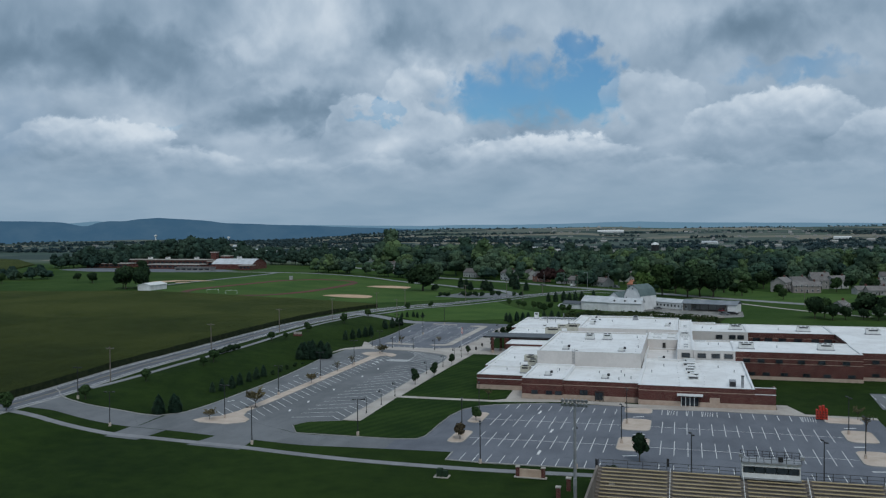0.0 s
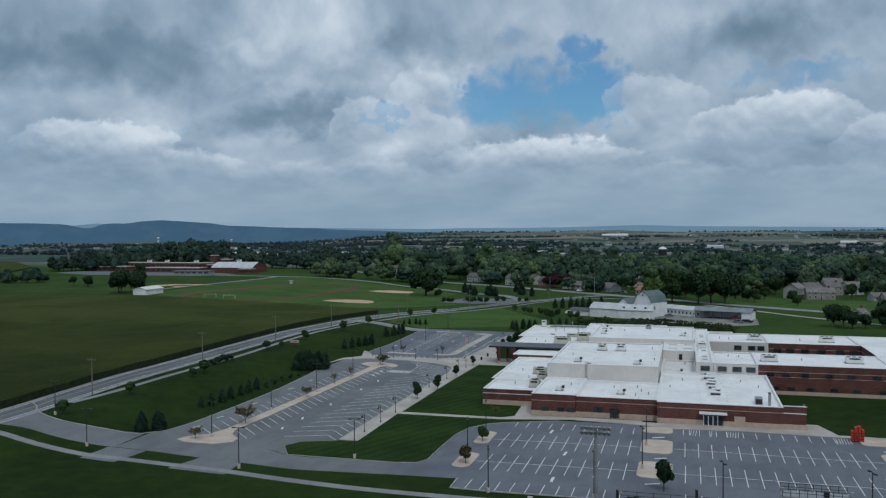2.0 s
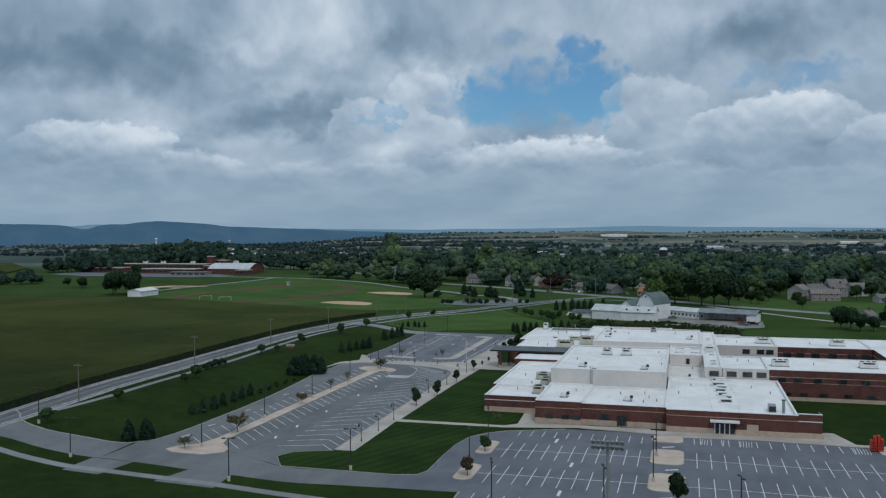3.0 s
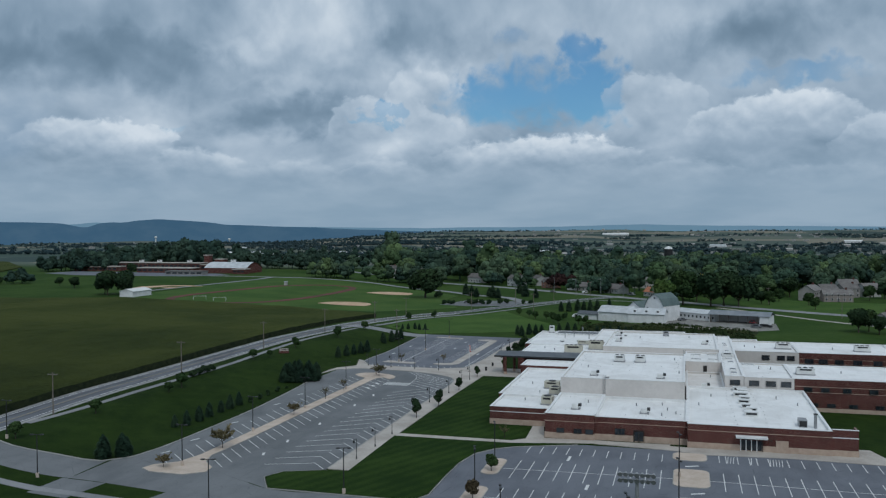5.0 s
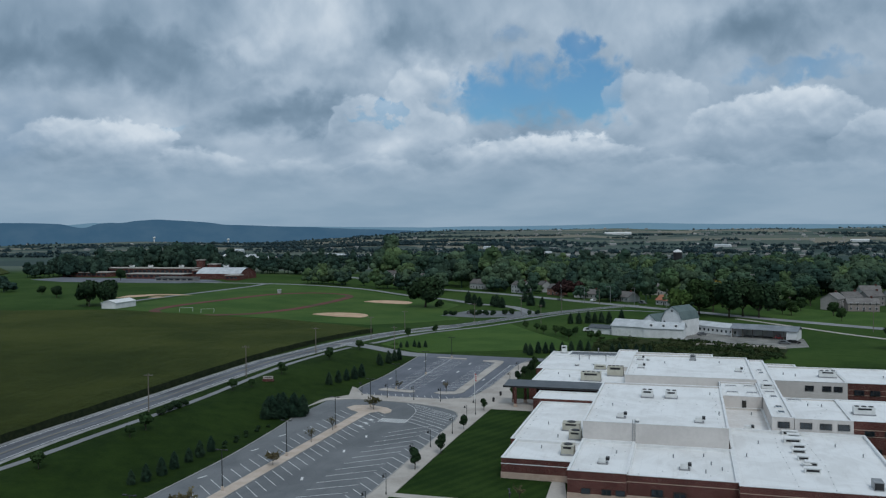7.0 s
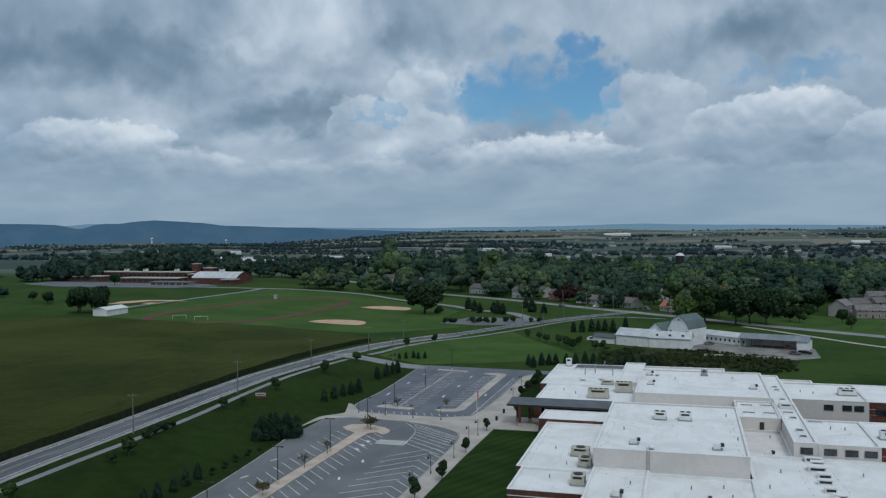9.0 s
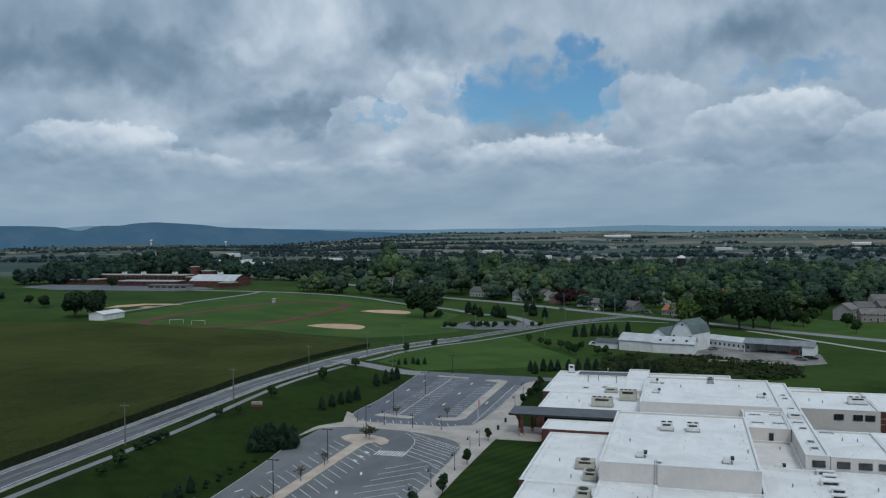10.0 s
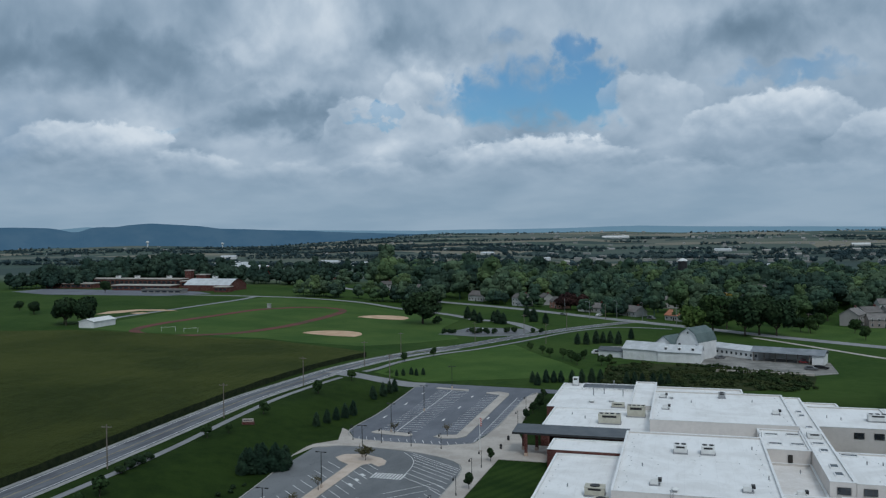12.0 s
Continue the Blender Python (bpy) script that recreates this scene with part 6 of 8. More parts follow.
for a, b in ((2, 3), (3, 4), (4, 5), (5, 6)):
    (xa, za), (xb, zb) = prof[a], prof[b]
    vs = [bm.verts.new(p) for p in ((xa, -Dp / 2 - 0.5, za), (xb, -Dp / 2 - 0.5, zb), (xb, Dp / 2 + 0.5, zb), (xa, Dp / 2 + 0.5, za))]
    ws = [bm.verts.new((v.co.x * 1.015, v.co.y, v.co.z + 0.16)) for v in vs]
    for f in ((vs[3], vs[2], vs[1], vs[0]), tuple(ws), (vs[0], vs[1], ws[1], ws[0]), (vs[1], vs[2], ws[2], ws[1]), (vs[2], vs[3], ws[3], ws[2]), (vs[3], vs[0], ws[0], ws[3])):
        bm.faces.new(f)
bmesh.ops.recalc_face_normals(bm, faces=bm.faces[:])
part("roof", bm, GREENROOF, barn)
part("loft_door", boxes((-1.0, 1.0, -Dp / 2 - 0.08, -Dp / 2 - 0.01, 7.8, 10.2)), BARNWALL, barn)
part("window", boxes((-0.35, 0.35, -Dp / 2 - 0.1, -Dp / 2 - 0.02, 11.0, 11.8)), GLASS, barn)
for x in (-4, 4):
    part("window", boxes((x - 0.5, x + 0.5, -Dp / 2 - 0.08, -Dp / 2 - 0.01, 5.2, 6.6)), GLASS, barn)
barn_like("farm_annex", (-31.5, 476, 0), -32, 8, 11, 6.0, 9.0, BARNWALL, GREENROOF, "white annex with a green roof beside the barn", "barn", "y")
t = barn_like("cattle_shed", (-3.5, 480, 0), -38, 26, 8, 3.4, 5.0, BARNWALL, TINROOF, "low white shed with a row of windows and tin roof", "shed")
for i in range(11):
    x = -12 + 2.4 * i
    part("window", boxes((x - 0.45, x + 0.45, -4.07, -4.01, 1.2, 2.3)), GLASS, t)
t = thing("open_shed", (16.5, 467.5, 0), "open-fronted machine shed with a weathered blue-grey roof", "shed", turn=-17)
bm = bmesh.new()
gable(bm, -14, 14, -5, 5, 4.0, 5.6, 0.5)
part("roof", bm, SLATEROOF, t)
part("wall", boxes((-14, 14, 4.8, 5, 0, 4), (-14, -13.8, -5, 4.8, 0, 4.0), (9.5, 14, -5, -4.8, 0, 4), (13.8, 14, -4.8, 4.8, 0, 4)), BARNWALL, t)
for i in range(6):
    x = -13.5 + 4.4 * i
    part("post", boxes((x - 0.12, x + 0.12, -5, -4.76, 0, 4)), WOODPOLE, t)
barn_like("farm_shed", (-56, 469, 0), FT, 11, 6, 2.8, 4.0, BARNWALL, GREYROOF, "low grey-roofed shed beside the farmyard", "shed")


def make_vehicle(at, turn, paint_mat, label, length=4.6, tall=1.5, name="car", category="car"):
    t = thing(name, at, label, category, "parked vehicles", turn=turn)
    L, Wd = length / 2, 0.9
    bm = bmesh.new()
    side = [(-L, 0.35), (L, 0.35), (L, 0.8), (L * 0.55, 0.95), (L * 0.28, tall), (-L * 0.62, tall), (-L * 0.95, 0.95), (-L, 0.85)]
    rings = [[bm.verts.new((x, s * Wd * (0.8 if z > 1.2 else 1.0), z)) for x, z in side] for s in (-1, 1)]
    n = len(side)
    for i in range(n):
        j = (i + 1) % n
        bm.faces.new((rings[0][i], rings[0][j], rings[1][j], rings[1][i]))
    bm.faces.new(rings[0][::-1])
    bm.faces.new(rings[1])
    bmesh.ops.recalc_face_normals(bm, faces=bm.faces[:])
    part("body", bm, paint_mat, t)
    for s in (-1, 1):
        part("side_window", boxes((-L * 0.55, L * 0.3, s * 0.86 - 0.03, s * 0.86 + 0.03, 0.98, tall - 0.12)), GLASS, t)
        for x in (-L * 0.62, L * 0.62):
            bm = bmesh.new()
            rod(bm, (x, s * 0.72, 0.33), (x, s * 0.94, 0.33), 0.33, 0.33, 14)
            w = part("wheel", bm, BLACK, t)
            bm = bmesh.new()
            rod(bm, (x, s * 0.93, 0.33), (x, s * 0.96, 0.33), 0.18, 0.18, 10)
            part("rim", bm, GREYMETAL, w)
    return t


REDCAR = surface("red_car_paint", mottled((0.22, 0.02, 0.02), (0.28, 0.03, 0.03), 0.5, 4.0), 0.3, spec=0.5)
GREYCAR = surface("grey_car_paint", mottled((0.10, 0.105, 0.11), (0.14, 0.145, 0.15), 0.5, 4.0), 0.3, spec=0.5)
WHITECAR = surface("white_car_paint", mottled((0.62, 0.62, 0.62), (0.72, 0.72, 0.71), 0.5, 4.0), 0.3, spec=0.5)
for x, y, a, m, lab, ln, tl, nm, cat in (
        (-11.0, 470, 40, GREYCAR, "dark grey car parked in the farmyard", 4.6, 1.5, "car", "car"),
        (-63, 474, 10, WHITECAR, "white pickup parked by the low shed", 5.6, 1.9, "pickup_truck", "truck"),
        (21.5, 463.0, -17, REDCAR, "red tractor in the open shed", 3.4, 1.9, "tractor", "tractor"),
        (26.0, 450, -20, BLACK, "dark flatbed implement at the shed corner", 6.0, 1.4, "farm_implement", "machine"),
        (22.0, 447, -12, GREYCAR, "dark grey machine beside the shed", 5.0, 1.6, "farm_implement", "machine"),
        (-101, 641, -40, GREYCAR, "dark car parked by the cross road", 4.8, 1.5, "car", "car"),
        (-78, 640, 50, WHITECAR, "white car at the road junction", 4.8, 1.5, "car", "car"),
        (-45, 625, -40, GREYCAR, "dark grey truck at the road junction", 6.0, 2.2, "pickup_truck", "truck"),
        (-140, 545, 20, GREYCAR, "dark car in the small roadside car park", 4.6, 1.5, "car", "car"),
        (-132, 548, 15, WHITECAR, "white car in the small roadside car park", 4.6, 1.5, "car", "car")):
    make_vehicle((x, y, 0.06 + zt(x, y)), a, m, lab, ln, tl, nm, cat)
t = thing("concrete_barriers", (4, 434, 0.05), "row of pale concrete blocks along the yard edge", "barrier", turn=-6)
for i in range(9):
    part("barrier", boxes((-18 + 4.0 * i, -14.6 + 4.0 * i, -0.4, 0.4, 0, 0.9)), CONCRETE, t)
t = thing("silo", (-26.4, 903, 0), "dark blue-black silo with a pale dome", "silo")
bm = bmesh.new()
rod(bm, (0, 0, 0), (0, 0, 25), 4.2, 4.2, 20)
part("body", bm, DARKMETAL, t)
bm = bmesh.new()
rod(bm, (0, 0, 25), (0, 0, 26.6), 4.3, 3.2, 20)
rod(bm, (0, 0, 26.6), (0, 0, 27.6), 3.2, 0.6, 20)
part("dome", bm, WHITE, t)


# ------------------------------------------------------------------ houses
def make_house(x, y, turn, w, d, h, wall, roof, label, storeys=2, chimney=True):
    t = barn_like("house", (x, y, zt(x, y)), turn, w, d, h, h + d * 0.32, wall, roof, label, "house", "x", "houses by the road")
    for f in range(storeys):
        n = max(2, int(w / 3.2))
        for i in range(n):
            cx = -w / 2 + w * (i + 0.5) / n
            z = 1.0 + 2.8 * f
            win = part("window", boxes((cx - 0.6, cx + 0.6, -d / 2 - 0.06, -d / 2 - 0.01, z - 0.06, z + 1.4)), WHITE, t)
            part("pane", boxes((cx - 0.5, cx + 0.5, -d / 2 - 0.09, -d / 2 - 0.065, z, z + 1.3)), GLASS, win)
    part("door", boxes((-0.5, 0.5, -d / 2 - 0.05, -d / 2 - 0.005, 0, 2.1)), FRAME, t)
    if chimney:
        part("chimney", boxes((w * 0.28, w * 0.28 + 0.9, -0.5, 0.5, h, h + d * 0.32 + 1.2)), BRICK, t)
    return t


BRICKHOUSE = surface("faded_house_brick", by_object((0.20, 0.10, 0.075), (0.28, 0.15, 0.115), spread=0.25), 0.95)
TANHOUSE = surface("tan_house_siding", by_object((0.25, 0.235, 0.22), (0.32, 0.30, 0.285), spread=0.15), 0.9)
ROSEHOUSE = surface("rose_brown_siding", by_object((0.23, 0.195, 0.18), (0.29, 0.25, 0.23), spread=0.15), 0.9)
PALEHOUSE = surface("pale_house_boards", by_object((0.38, 0.38, 0.365), (0.48, 0.475, 0.46), spread=0.2), 0.9)
HOUSES = (
    (-140, 706, -38, 13, 9, 6, PALEHOUSE, SHINGLE, "two-storey pale stone house with grey shingles", 2),
    (-124, 716, -50, 8, 8, 5.8, PALEHOUSE, SHINGLE, "two-storey pale stone house with grey shingles", 2),
    (-110, 690, -38, 12, 9, 5, BRICKHOUSE, SHINGLE, "dark brick house under grey shingles", 2),
    (-84, 668, -30, 20, 9, 3.2, PALEHOUSE, SHINGLE, "long low bungalow with grey shingles", 1),
    (-57, 646, -44, 15, 10, 3.2, PALEHOUSE, SHINGLE, "long low bungalow with grey shingles", 1),
    (-29, 622, -38, 13, 9, 3.2, SIDING, ORANGEROOF, "low house with a rust orange roof", 1),
    (-38, 704, 5, 22, 11, 4.5, SIDING, SHINGLE, "broad pale house with grey shingles", 1),
    (-253, 768, 8, 14, 9, 4, SIDING, SHINGLE, "pale cottage with grey shingles among trees", 1),
    (-278, 796, 20, 9, 8, 5.5, PALEHOUSE, SHINGLE, "white gabled house among trees", 2),
    (-240, 800, 5, 20, 10, 4.5, PALEHOUSE, SHINGLE, "white house with a long grey roof", 1),
    (-181, 744, -30, 16, 10, 4.5, PALEHOUSE, SHINGLE, "white house with a grey roof by the road", 1),
    (-367, 862, 10, 22, 10, 4, BRICKHOUSE, SHINGLE, "low brown house among trees", 1),
    (66, 612, 62, 13, 10, 6.4, TANHOUSE, SHINGLE, "two-storey tan townhouse with a tall gable end", 2),
    (80, 604, 4, 17, 9, 4.6, ROSEHOUSE, SHINGLE, "low rose-brown townhouse under grey-brown shingles", 2),
    (78, 632, 30, 12, 9, 6, PALEHOUSE, SHINGLE, "two-storey pale townhouse with grey shingles", 2),
    (92, 640, 30, 12, 9, 6, TANHOUSE, SHINGLE, "two-storey tan townhouse with a tall gable end", 2),
    (106, 648, 30, 12, 9, 6, PALEHOUSE, SHINGLE, "two-storey pale townhouse with grey shingles", 2),
    (124, 612, 58, 12, 9, 5.6, PALEHOUSE, SHINGLE, "two-storey pale townhouse with grey shingles", 2),
    (134, 624, 58, 12, 9, 6, PALEHOUSE, SHINGLE, "two-storey pale townhouse with grey shingles", 2),
    (144, 638, 58, 12, 9, 6, SIDING, SHINGLE, "two-storey townhouse with pale siding", 2),
    (154, 652, 58, 12, 9, 6, PALEHOUSE, SHINGLE, "two-storey pale townhouse with grey shingles", 2),
    (112, 596, 20, 9, 7, 3.0, PALEHOUSE, SHINGLE, "small white garage house", 1),
    (120, 590, 10, 13, 8, 3.2, TANHOUSE, SHINGLE, "low tan house with grey shingles", 1),
    (140, 594, 0, 12, 9, 5, PALEHOUSE, SHINGLE, "white house with a grey roof", 2),
    (100, 690, 10, 13, 9, 6, PALEHOUSE, SHINGLE, "white house showing between trees", 2),
    (150, 700, 0, 13, 9, 6, PALEHOUSE, SHINGLE, "white house showing between trees", 2),
    (79, 467, 60, 9, 7.5, 4.0, PALEHOUSE, SHINGLE, "white gabled house behind roadside trees", 2),
    (97, 466, 70, 7, 6, 2.8, PALEHOUSE, SHINGLE, "small white house behind roadside trees", 1),
    (10, 790, 10, 12, 9, 6, PALEHOUSE, SHINGLE, "white house showing between trees", 2),
    (35, 820, -15, 12, 9, 6, PALEHOUSE, SHINGLE, "white house showing between trees", 2),
    (22, 740, 20, 12, 9, 6, SIDING, SHINGLE, "pale house showing between trees", 2),
    (3, 730, 20, 12, 9, 6, PALEHOUSE, SHINGLE, "white house showing between trees", 2),
    (60, 860, -15, 14, 9, 6, PALEHOUSE, SHINGLE, "white house showing between trees", 2),
)
for h in HOUSES:
    make_house(*h)

# ------------------------------------------------------------------ sports ground
shed = barn_like("field_shed", (-338, 488.5, zt(-338, 488.5)), 90, 18.5, 9.5, 3.4, 4.8, BARNWALL, WHITE, "long white metal shed beside the sports field", "shed")
TR = smooth_line([(-304, 474), (-291, 467), (-277, 471), (-266, 483), (-257, 497), (-251, 520), (-247, 545), (-246, 592), (-249, 626), (-260, 638), (-278, 632), (-290, 616), (-299, 597), (-304, 564), (-308, 534), (-311, 510), (-310, 489)], 5.0, True)
band("running_track", TR, 5.5, 0.14, TRACK, "faded red running track round a grass field", "track", closed=True)


def fan(cx, cy, r, a0, a1, z, name, label):
    pts = [(cx + r * math.cos(radians(a0 + (a1 - a0) * i / 16)), cy + r * math.sin(radians(a0 + (a1 - a0) * i / 16))) for i in range(17)]
    pts.append((cx - 4 * math.cos(radians((a0 + a1) / 2)), cy - 4 * math.sin(radians((a0 + a1) / 2))))
    flat(name, pts, z, INFIELD, label, "ball field", True)


fan(-211, 517, 17, -20, 180, 0.16, "infield_clay", "tan clay infield of a ball field")
fan(-212, 602, 17, -20, 180, 0.16, "infield_clay", "tan clay infield of a ball field")
flat("infield_clay", [(-384, 546), (-388, 564), (-378, 579), (-359, 582), (-344, 575), (-356, 574), (-370, 570), (-374, 556)], 0.16, INFIELD, "tan clay arc of a far ball field", "ball field", True)
flat("infield_clay", [(-366, 556), (-362, 562), (-354, 560), (-358, 552)], 0.16, INFIELD, "tan clay patch of a far ball field", "ball field", True)


def make_goal(x, y, turn):
    t = thing("goal_frame", (x, y, zt(x, y)), "white soccer goal frame on the grass", "goal", "soccer goals", turn=turn)
    for s in (-3.6, 3.6):
        bm = bmesh.new()
        rod(bm, (s, 0, 0), (s, 0, 2.3), 0.07, 0.07, 8)
        part("post", bm, WHITE, t)
        bm = bmesh.new()
        rod(bm, (s, 0, 2.3), (s, 1.8, 0), 0.05, 0.05, 8)
        part("stay", bm, WHITE, t)
    bm = bmesh.new()
    rod(bm, (-3.6, 0, 2.3), (3.6, 0, 2.3), 0.07, 0.07, 8)
    part("crossbar", bm, WHITE, t)


make_goal(-289.5, 483, 33)
make_goal(-277.5, 485.5, 36)
t = thing("timing_hut", (-297, 612, zt(-297, 612)), "small pale hut at the end of the track", "hut")
part("wall", boxes((-1.0, 1.0, -1.0, 1.0, 0, 2.6)), SIDING, t)
part("roof", boxes((-1.25, 1.25, -1.25, 1.25, 2.6, 2.85)), TINROOF, t)


# ------------------------------------------------------------------ the distant school
old = thing("distant_school", (0, 0, 0), "long low brick school with an arched gym roof", "building")


def wing(x0, x1, y0, y1, h, nwin=0, wall=None, roof=None):
    z = zt((x0 + x1) / 2, y0) - 0.3
    part("wall", boxes((x0, x1, y0, y1, z, z + h)), wall or BRICK, old)
    part("roof", boxes((x0 - 0.5, x1 + 0.5, y0 - 0.5, y1 + 0.5, z + h, z + h + 0.7)), roof or CONCRETE, old)
    for i in range(nwin):
        a = x0 + (x1 - x0) * (i + 0.15) / nwin
        b = x0 + (x1 - x0) * (i + 0.85) / nwin
        w = part("window", boxes((a, b, y0 - 0.12, y0 - 0.02, z + h * 0.42, z + h * 0.8)), GLASS, old)
    return z


wing(-606, -556, 760, 774, 4.5, 9)
wing(-580, -478, 786, 800, 7.5, 20)
wing(-520, -460, 742, 756, 4.5, 10)
wing(-470, -447, 774, 796, 6.5, 4)
wing(-410, -398, 731, 741, 4.5, 3)
wing(-482, -476, 800, 806, 15, 0)
wing(-470, -460, 800, 808, 11, 0)
wing(-468, -430, 712, 722, 3.2, 6, SIDING, SHINGLE)
z0 = zt(-425, 760)
bm = bmesh.new()
n = 12
arc0 = [(742 + 30 * i / n, z0 + 5.0 + 5.0 * math.sin(math.pi * i / n)) for i in range(n + 1)]
front, back = [[bm.verts.new((x, y, z)) for y, z in [(742, z0 - 0.3)] + arc0 + [(772, z0 - 0.3)]] for x in (-402, -446)]
for i in range(len(front) - 1):
    bm.faces.new((front[i], front[i + 1], back[i + 1], back[i]))
bm.faces.new(front)
bm.faces.new(back[::-1])
bmesh.ops.recalc_face_normals(bm, faces=bm.faces[:])
part("gym_wall", bm, BRICK, old, "brick gym with an arched end")
bm = bmesh.new()
a = [[bm.verts.new((x, y, z + 0.15)) for y, z in arc0] for x in (-401.4, -446.5)]
for i in range(n):
    bm.faces.new((a[0][i], a[0][i + 1], a[1][i + 1], a[1][i]))
bmesh.ops.recalc_face_normals(bm, faces=bm.faces[:])
part("gym_roof", bm, TINROOF, old, "pale arched gym roof")
for x, y, h in ((-550, 792, 7.6), (-530, 794, 7.6), (-495, 794, 7.6), (-424, 757, 9.6)):
    packaged_unit(x, y, zt(x, y) + h + 0.3, 4, 3, 2.4, group="distant rooftop units")
barn_like("red_barn", (-524, 1003, zt(-524, 1003)), 3, 48, 18, 6, 11, REDPAINT, TINROOF, "long red barn with a pale roof", "barn")
far_rng = random.Random(11)
for x, y, w, d, h in ((-875, 1416, 48, 14, 6), (-830, 1487, 28, 12, 6), (-640, 1180, 22, 12, 7), (-610, 1150, 16, 10, 9), (-700, 1260, 40, 14, 6), (-560, 1330, 36, 12, 5), (-720, 1150, 26, 14, 6), (-480, 1250, 30, 12, 6),
                   (-245, 3000, 90, 16, 8), (-95, 1280, 24, 10, 4), (95, 1330, 20, 10, 4), (-250, 1500, 22, 10, 5), (-380, 1650, 24, 10, 5), (60, 2100, 36, 12, 6), (380, 2300, 40, 12, 6)):
    barn_like("far_barn", (x, y, zt(x, y) + 0.3), far_rng.uniform(-20, 20), w, d, h * 0.6, h, BARNWALL, TINROOF if far_rng.random() < 0.7 else WHITE, "pale farm building far across the fields", "barn", "x", "far farm buildings")
for x, y, h in ((-2350, 3420, 26), (-2030, 3520, 24)):
    t = thing("water_tower", (x, y, zt(x, y)), "pale water tower on the plain", "water tower", "water towers")
    bm = bmesh.new()
    rod(bm, (0, 0, 0), (0, 0, h * 0.7), 3, 2.5, 12)
    part("stem", bm, WHITE, t)
    bm = bmesh.new()
    rod(bm, (0, 0, h * 0.62), (0, 0, h * 0.75), 2.5, 6.5, 16)
    rod(bm, (0, 0, h * 0.75), (0, 0, h * 0.92), 6.5, 6.5, 16)
    rod(bm, (0, 0, h * 0.92), (0, 0, h), 6.5, 2, 16)
    part("tank", bm, WHITE, t)


def far_village():
    """Hundreds of tiny pale houses scattered over the plain."""
    bm = bmesh.new()
    r = random.Random(3)
    for i in range(330):
        y = 1300 + 3000 * r.random() ** 1.1
        x = y * math.tan(radians(r.uniform(-18, 44 if i % 4 == 0 else 12))) * -1
        z, w, h = zt(x, y), r.uniform(7, 15), r.uniform(4, 6.5)
        box(bm, x - w / 2, x + w / 2, y, y + 10, z - 1, z + h * 0.6)
        gable(bm, x - w / 2, x + w / 2, y, y + 10, z + h * 0.6, z + h, 0.4) if i < 40 else box(bm, x - w / 2, x + w / 2, y - 0.5, y + 10.5, z + h * 0.6, z + h * 0.75)
    tagged(part("far_houses", bm, SIDING), "tiny pale houses scattered over the plain", "houses", "", "stuff")


far_village()


# ------------------------------------------------------------------ trees
def leaf_cloud(rng, lumps, count, size, flat_=0.6):
    """Quads scattered over the skins of several lumps: one crown, as vertices and faces."""
    vs, fs = [], []
    weight = [l[3] ** 2 for l in lumps]
    for i in range(count):
        cx, cy, cz, r, sz = rng.choices(lumps, weight)[0]
        d = Vector((rng.gauss(0, 1), rng.gauss(0, 1), rng.gauss(0.15, 1))).normalized()
        q = r * (0.72 + 0.36 * rng.random())
        c = Vector((cx + d.x * q, cy + d.y * q, cz + d.z * q * sz))
        n = (d + Vector((rng.gauss(0, flat_), rng.gauss(0, flat_), rng.gauss(0, flat_)))).normalized()
        a = n.orthogonal().normalized()
        a = (a + n.cross(a) * rng.uniform(-1, 1)).normalized()
        b = n.cross(a)
        s = size * rng.uniform(0.6, 1.3)
        k = len(vs)
        vs += [c - a * s, c - b * s * 0.8, c + a * s, c + b * s * 0.8]
        fs.append((k, k + 1, k + 2, k + 3))
    return vs, fs


def hull(vs, fs, lumps, shrink=0.8, rings=5, seg=8):
    """A dark inner body for each lump, so that a crown is not see-through."""
    for cx, cy, cz, r, sz in lumps:
        k = len(vs)
        for i in range(rings + 1):
            t = math.pi * i / rings
            for j in range(seg):
                p = 2 * math.pi * j / seg
                w = r * shrink * (1 + 0.18 * noise.noise((cx + 3 * math.cos(p), cy + 3 * math.sin(p), cz + 2 * t)))
                vs.append(Vector((cx + w * math.sin(t) * math.cos(p), cy + w * math.sin(t) * math.sin(p), cz + w * math.cos(t) * sz)))
        for i in range(rings):
            for j in range(seg):
                fs.append((k + i * seg + j, k + (i + 1) * seg + j, k + (i + 1) * seg + (j + 1) % seg, k + i * seg + (j + 1) % seg))


def raw_mesh(name, vs, fs, material):
    me = bpy.data.meshes.new(name)
    me.from_pydata([tuple(v) for v in vs], [], fs)
    me.materials.append(material)
    return me


def broad_lumps(rng, n, r, h0, h1):
    """Lumps of a broad crown between two heights, r wide."""
    out = [(0, 0, (h0 + h1) / 2, r * 0.66, (h1 - h0) / 2 / r * 1.15)]
    for i in range(n):
        a, t = 2 * math.pi * (i + rng.random() * 0.7) / n, rng.random()
        q = r * (0.62 - 0.34 * t)
        out.append((q * math.cos(a), q * math.sin(a), h0 + (h1 - h0) * (0.25 + 0.55 * t), r * rng.uniform(0.32, 0.46), 0.85))
    return out


def trunk_mesh(rng, h, r, limbs, spread, top):
    bm = bmesh.new()
    rod(bm, (0, 0, -0.2), (0.03 * h, 0.02 * h, h), r, r * 0.55, 8)
    for i in range(limbs):
        a = 2 * math.pi * (i + rng.random() * 0.6) / limbs
        rod(bm, (0.03 * h, 0.02 * h, h * 0.9), (spread * math.cos(a), spread * math.sin(a), h + (top - h) * rng.uniform(0.35, 0.65)), r * 0.5, r * 0.15, 6)
    return bm


KINDS = {}


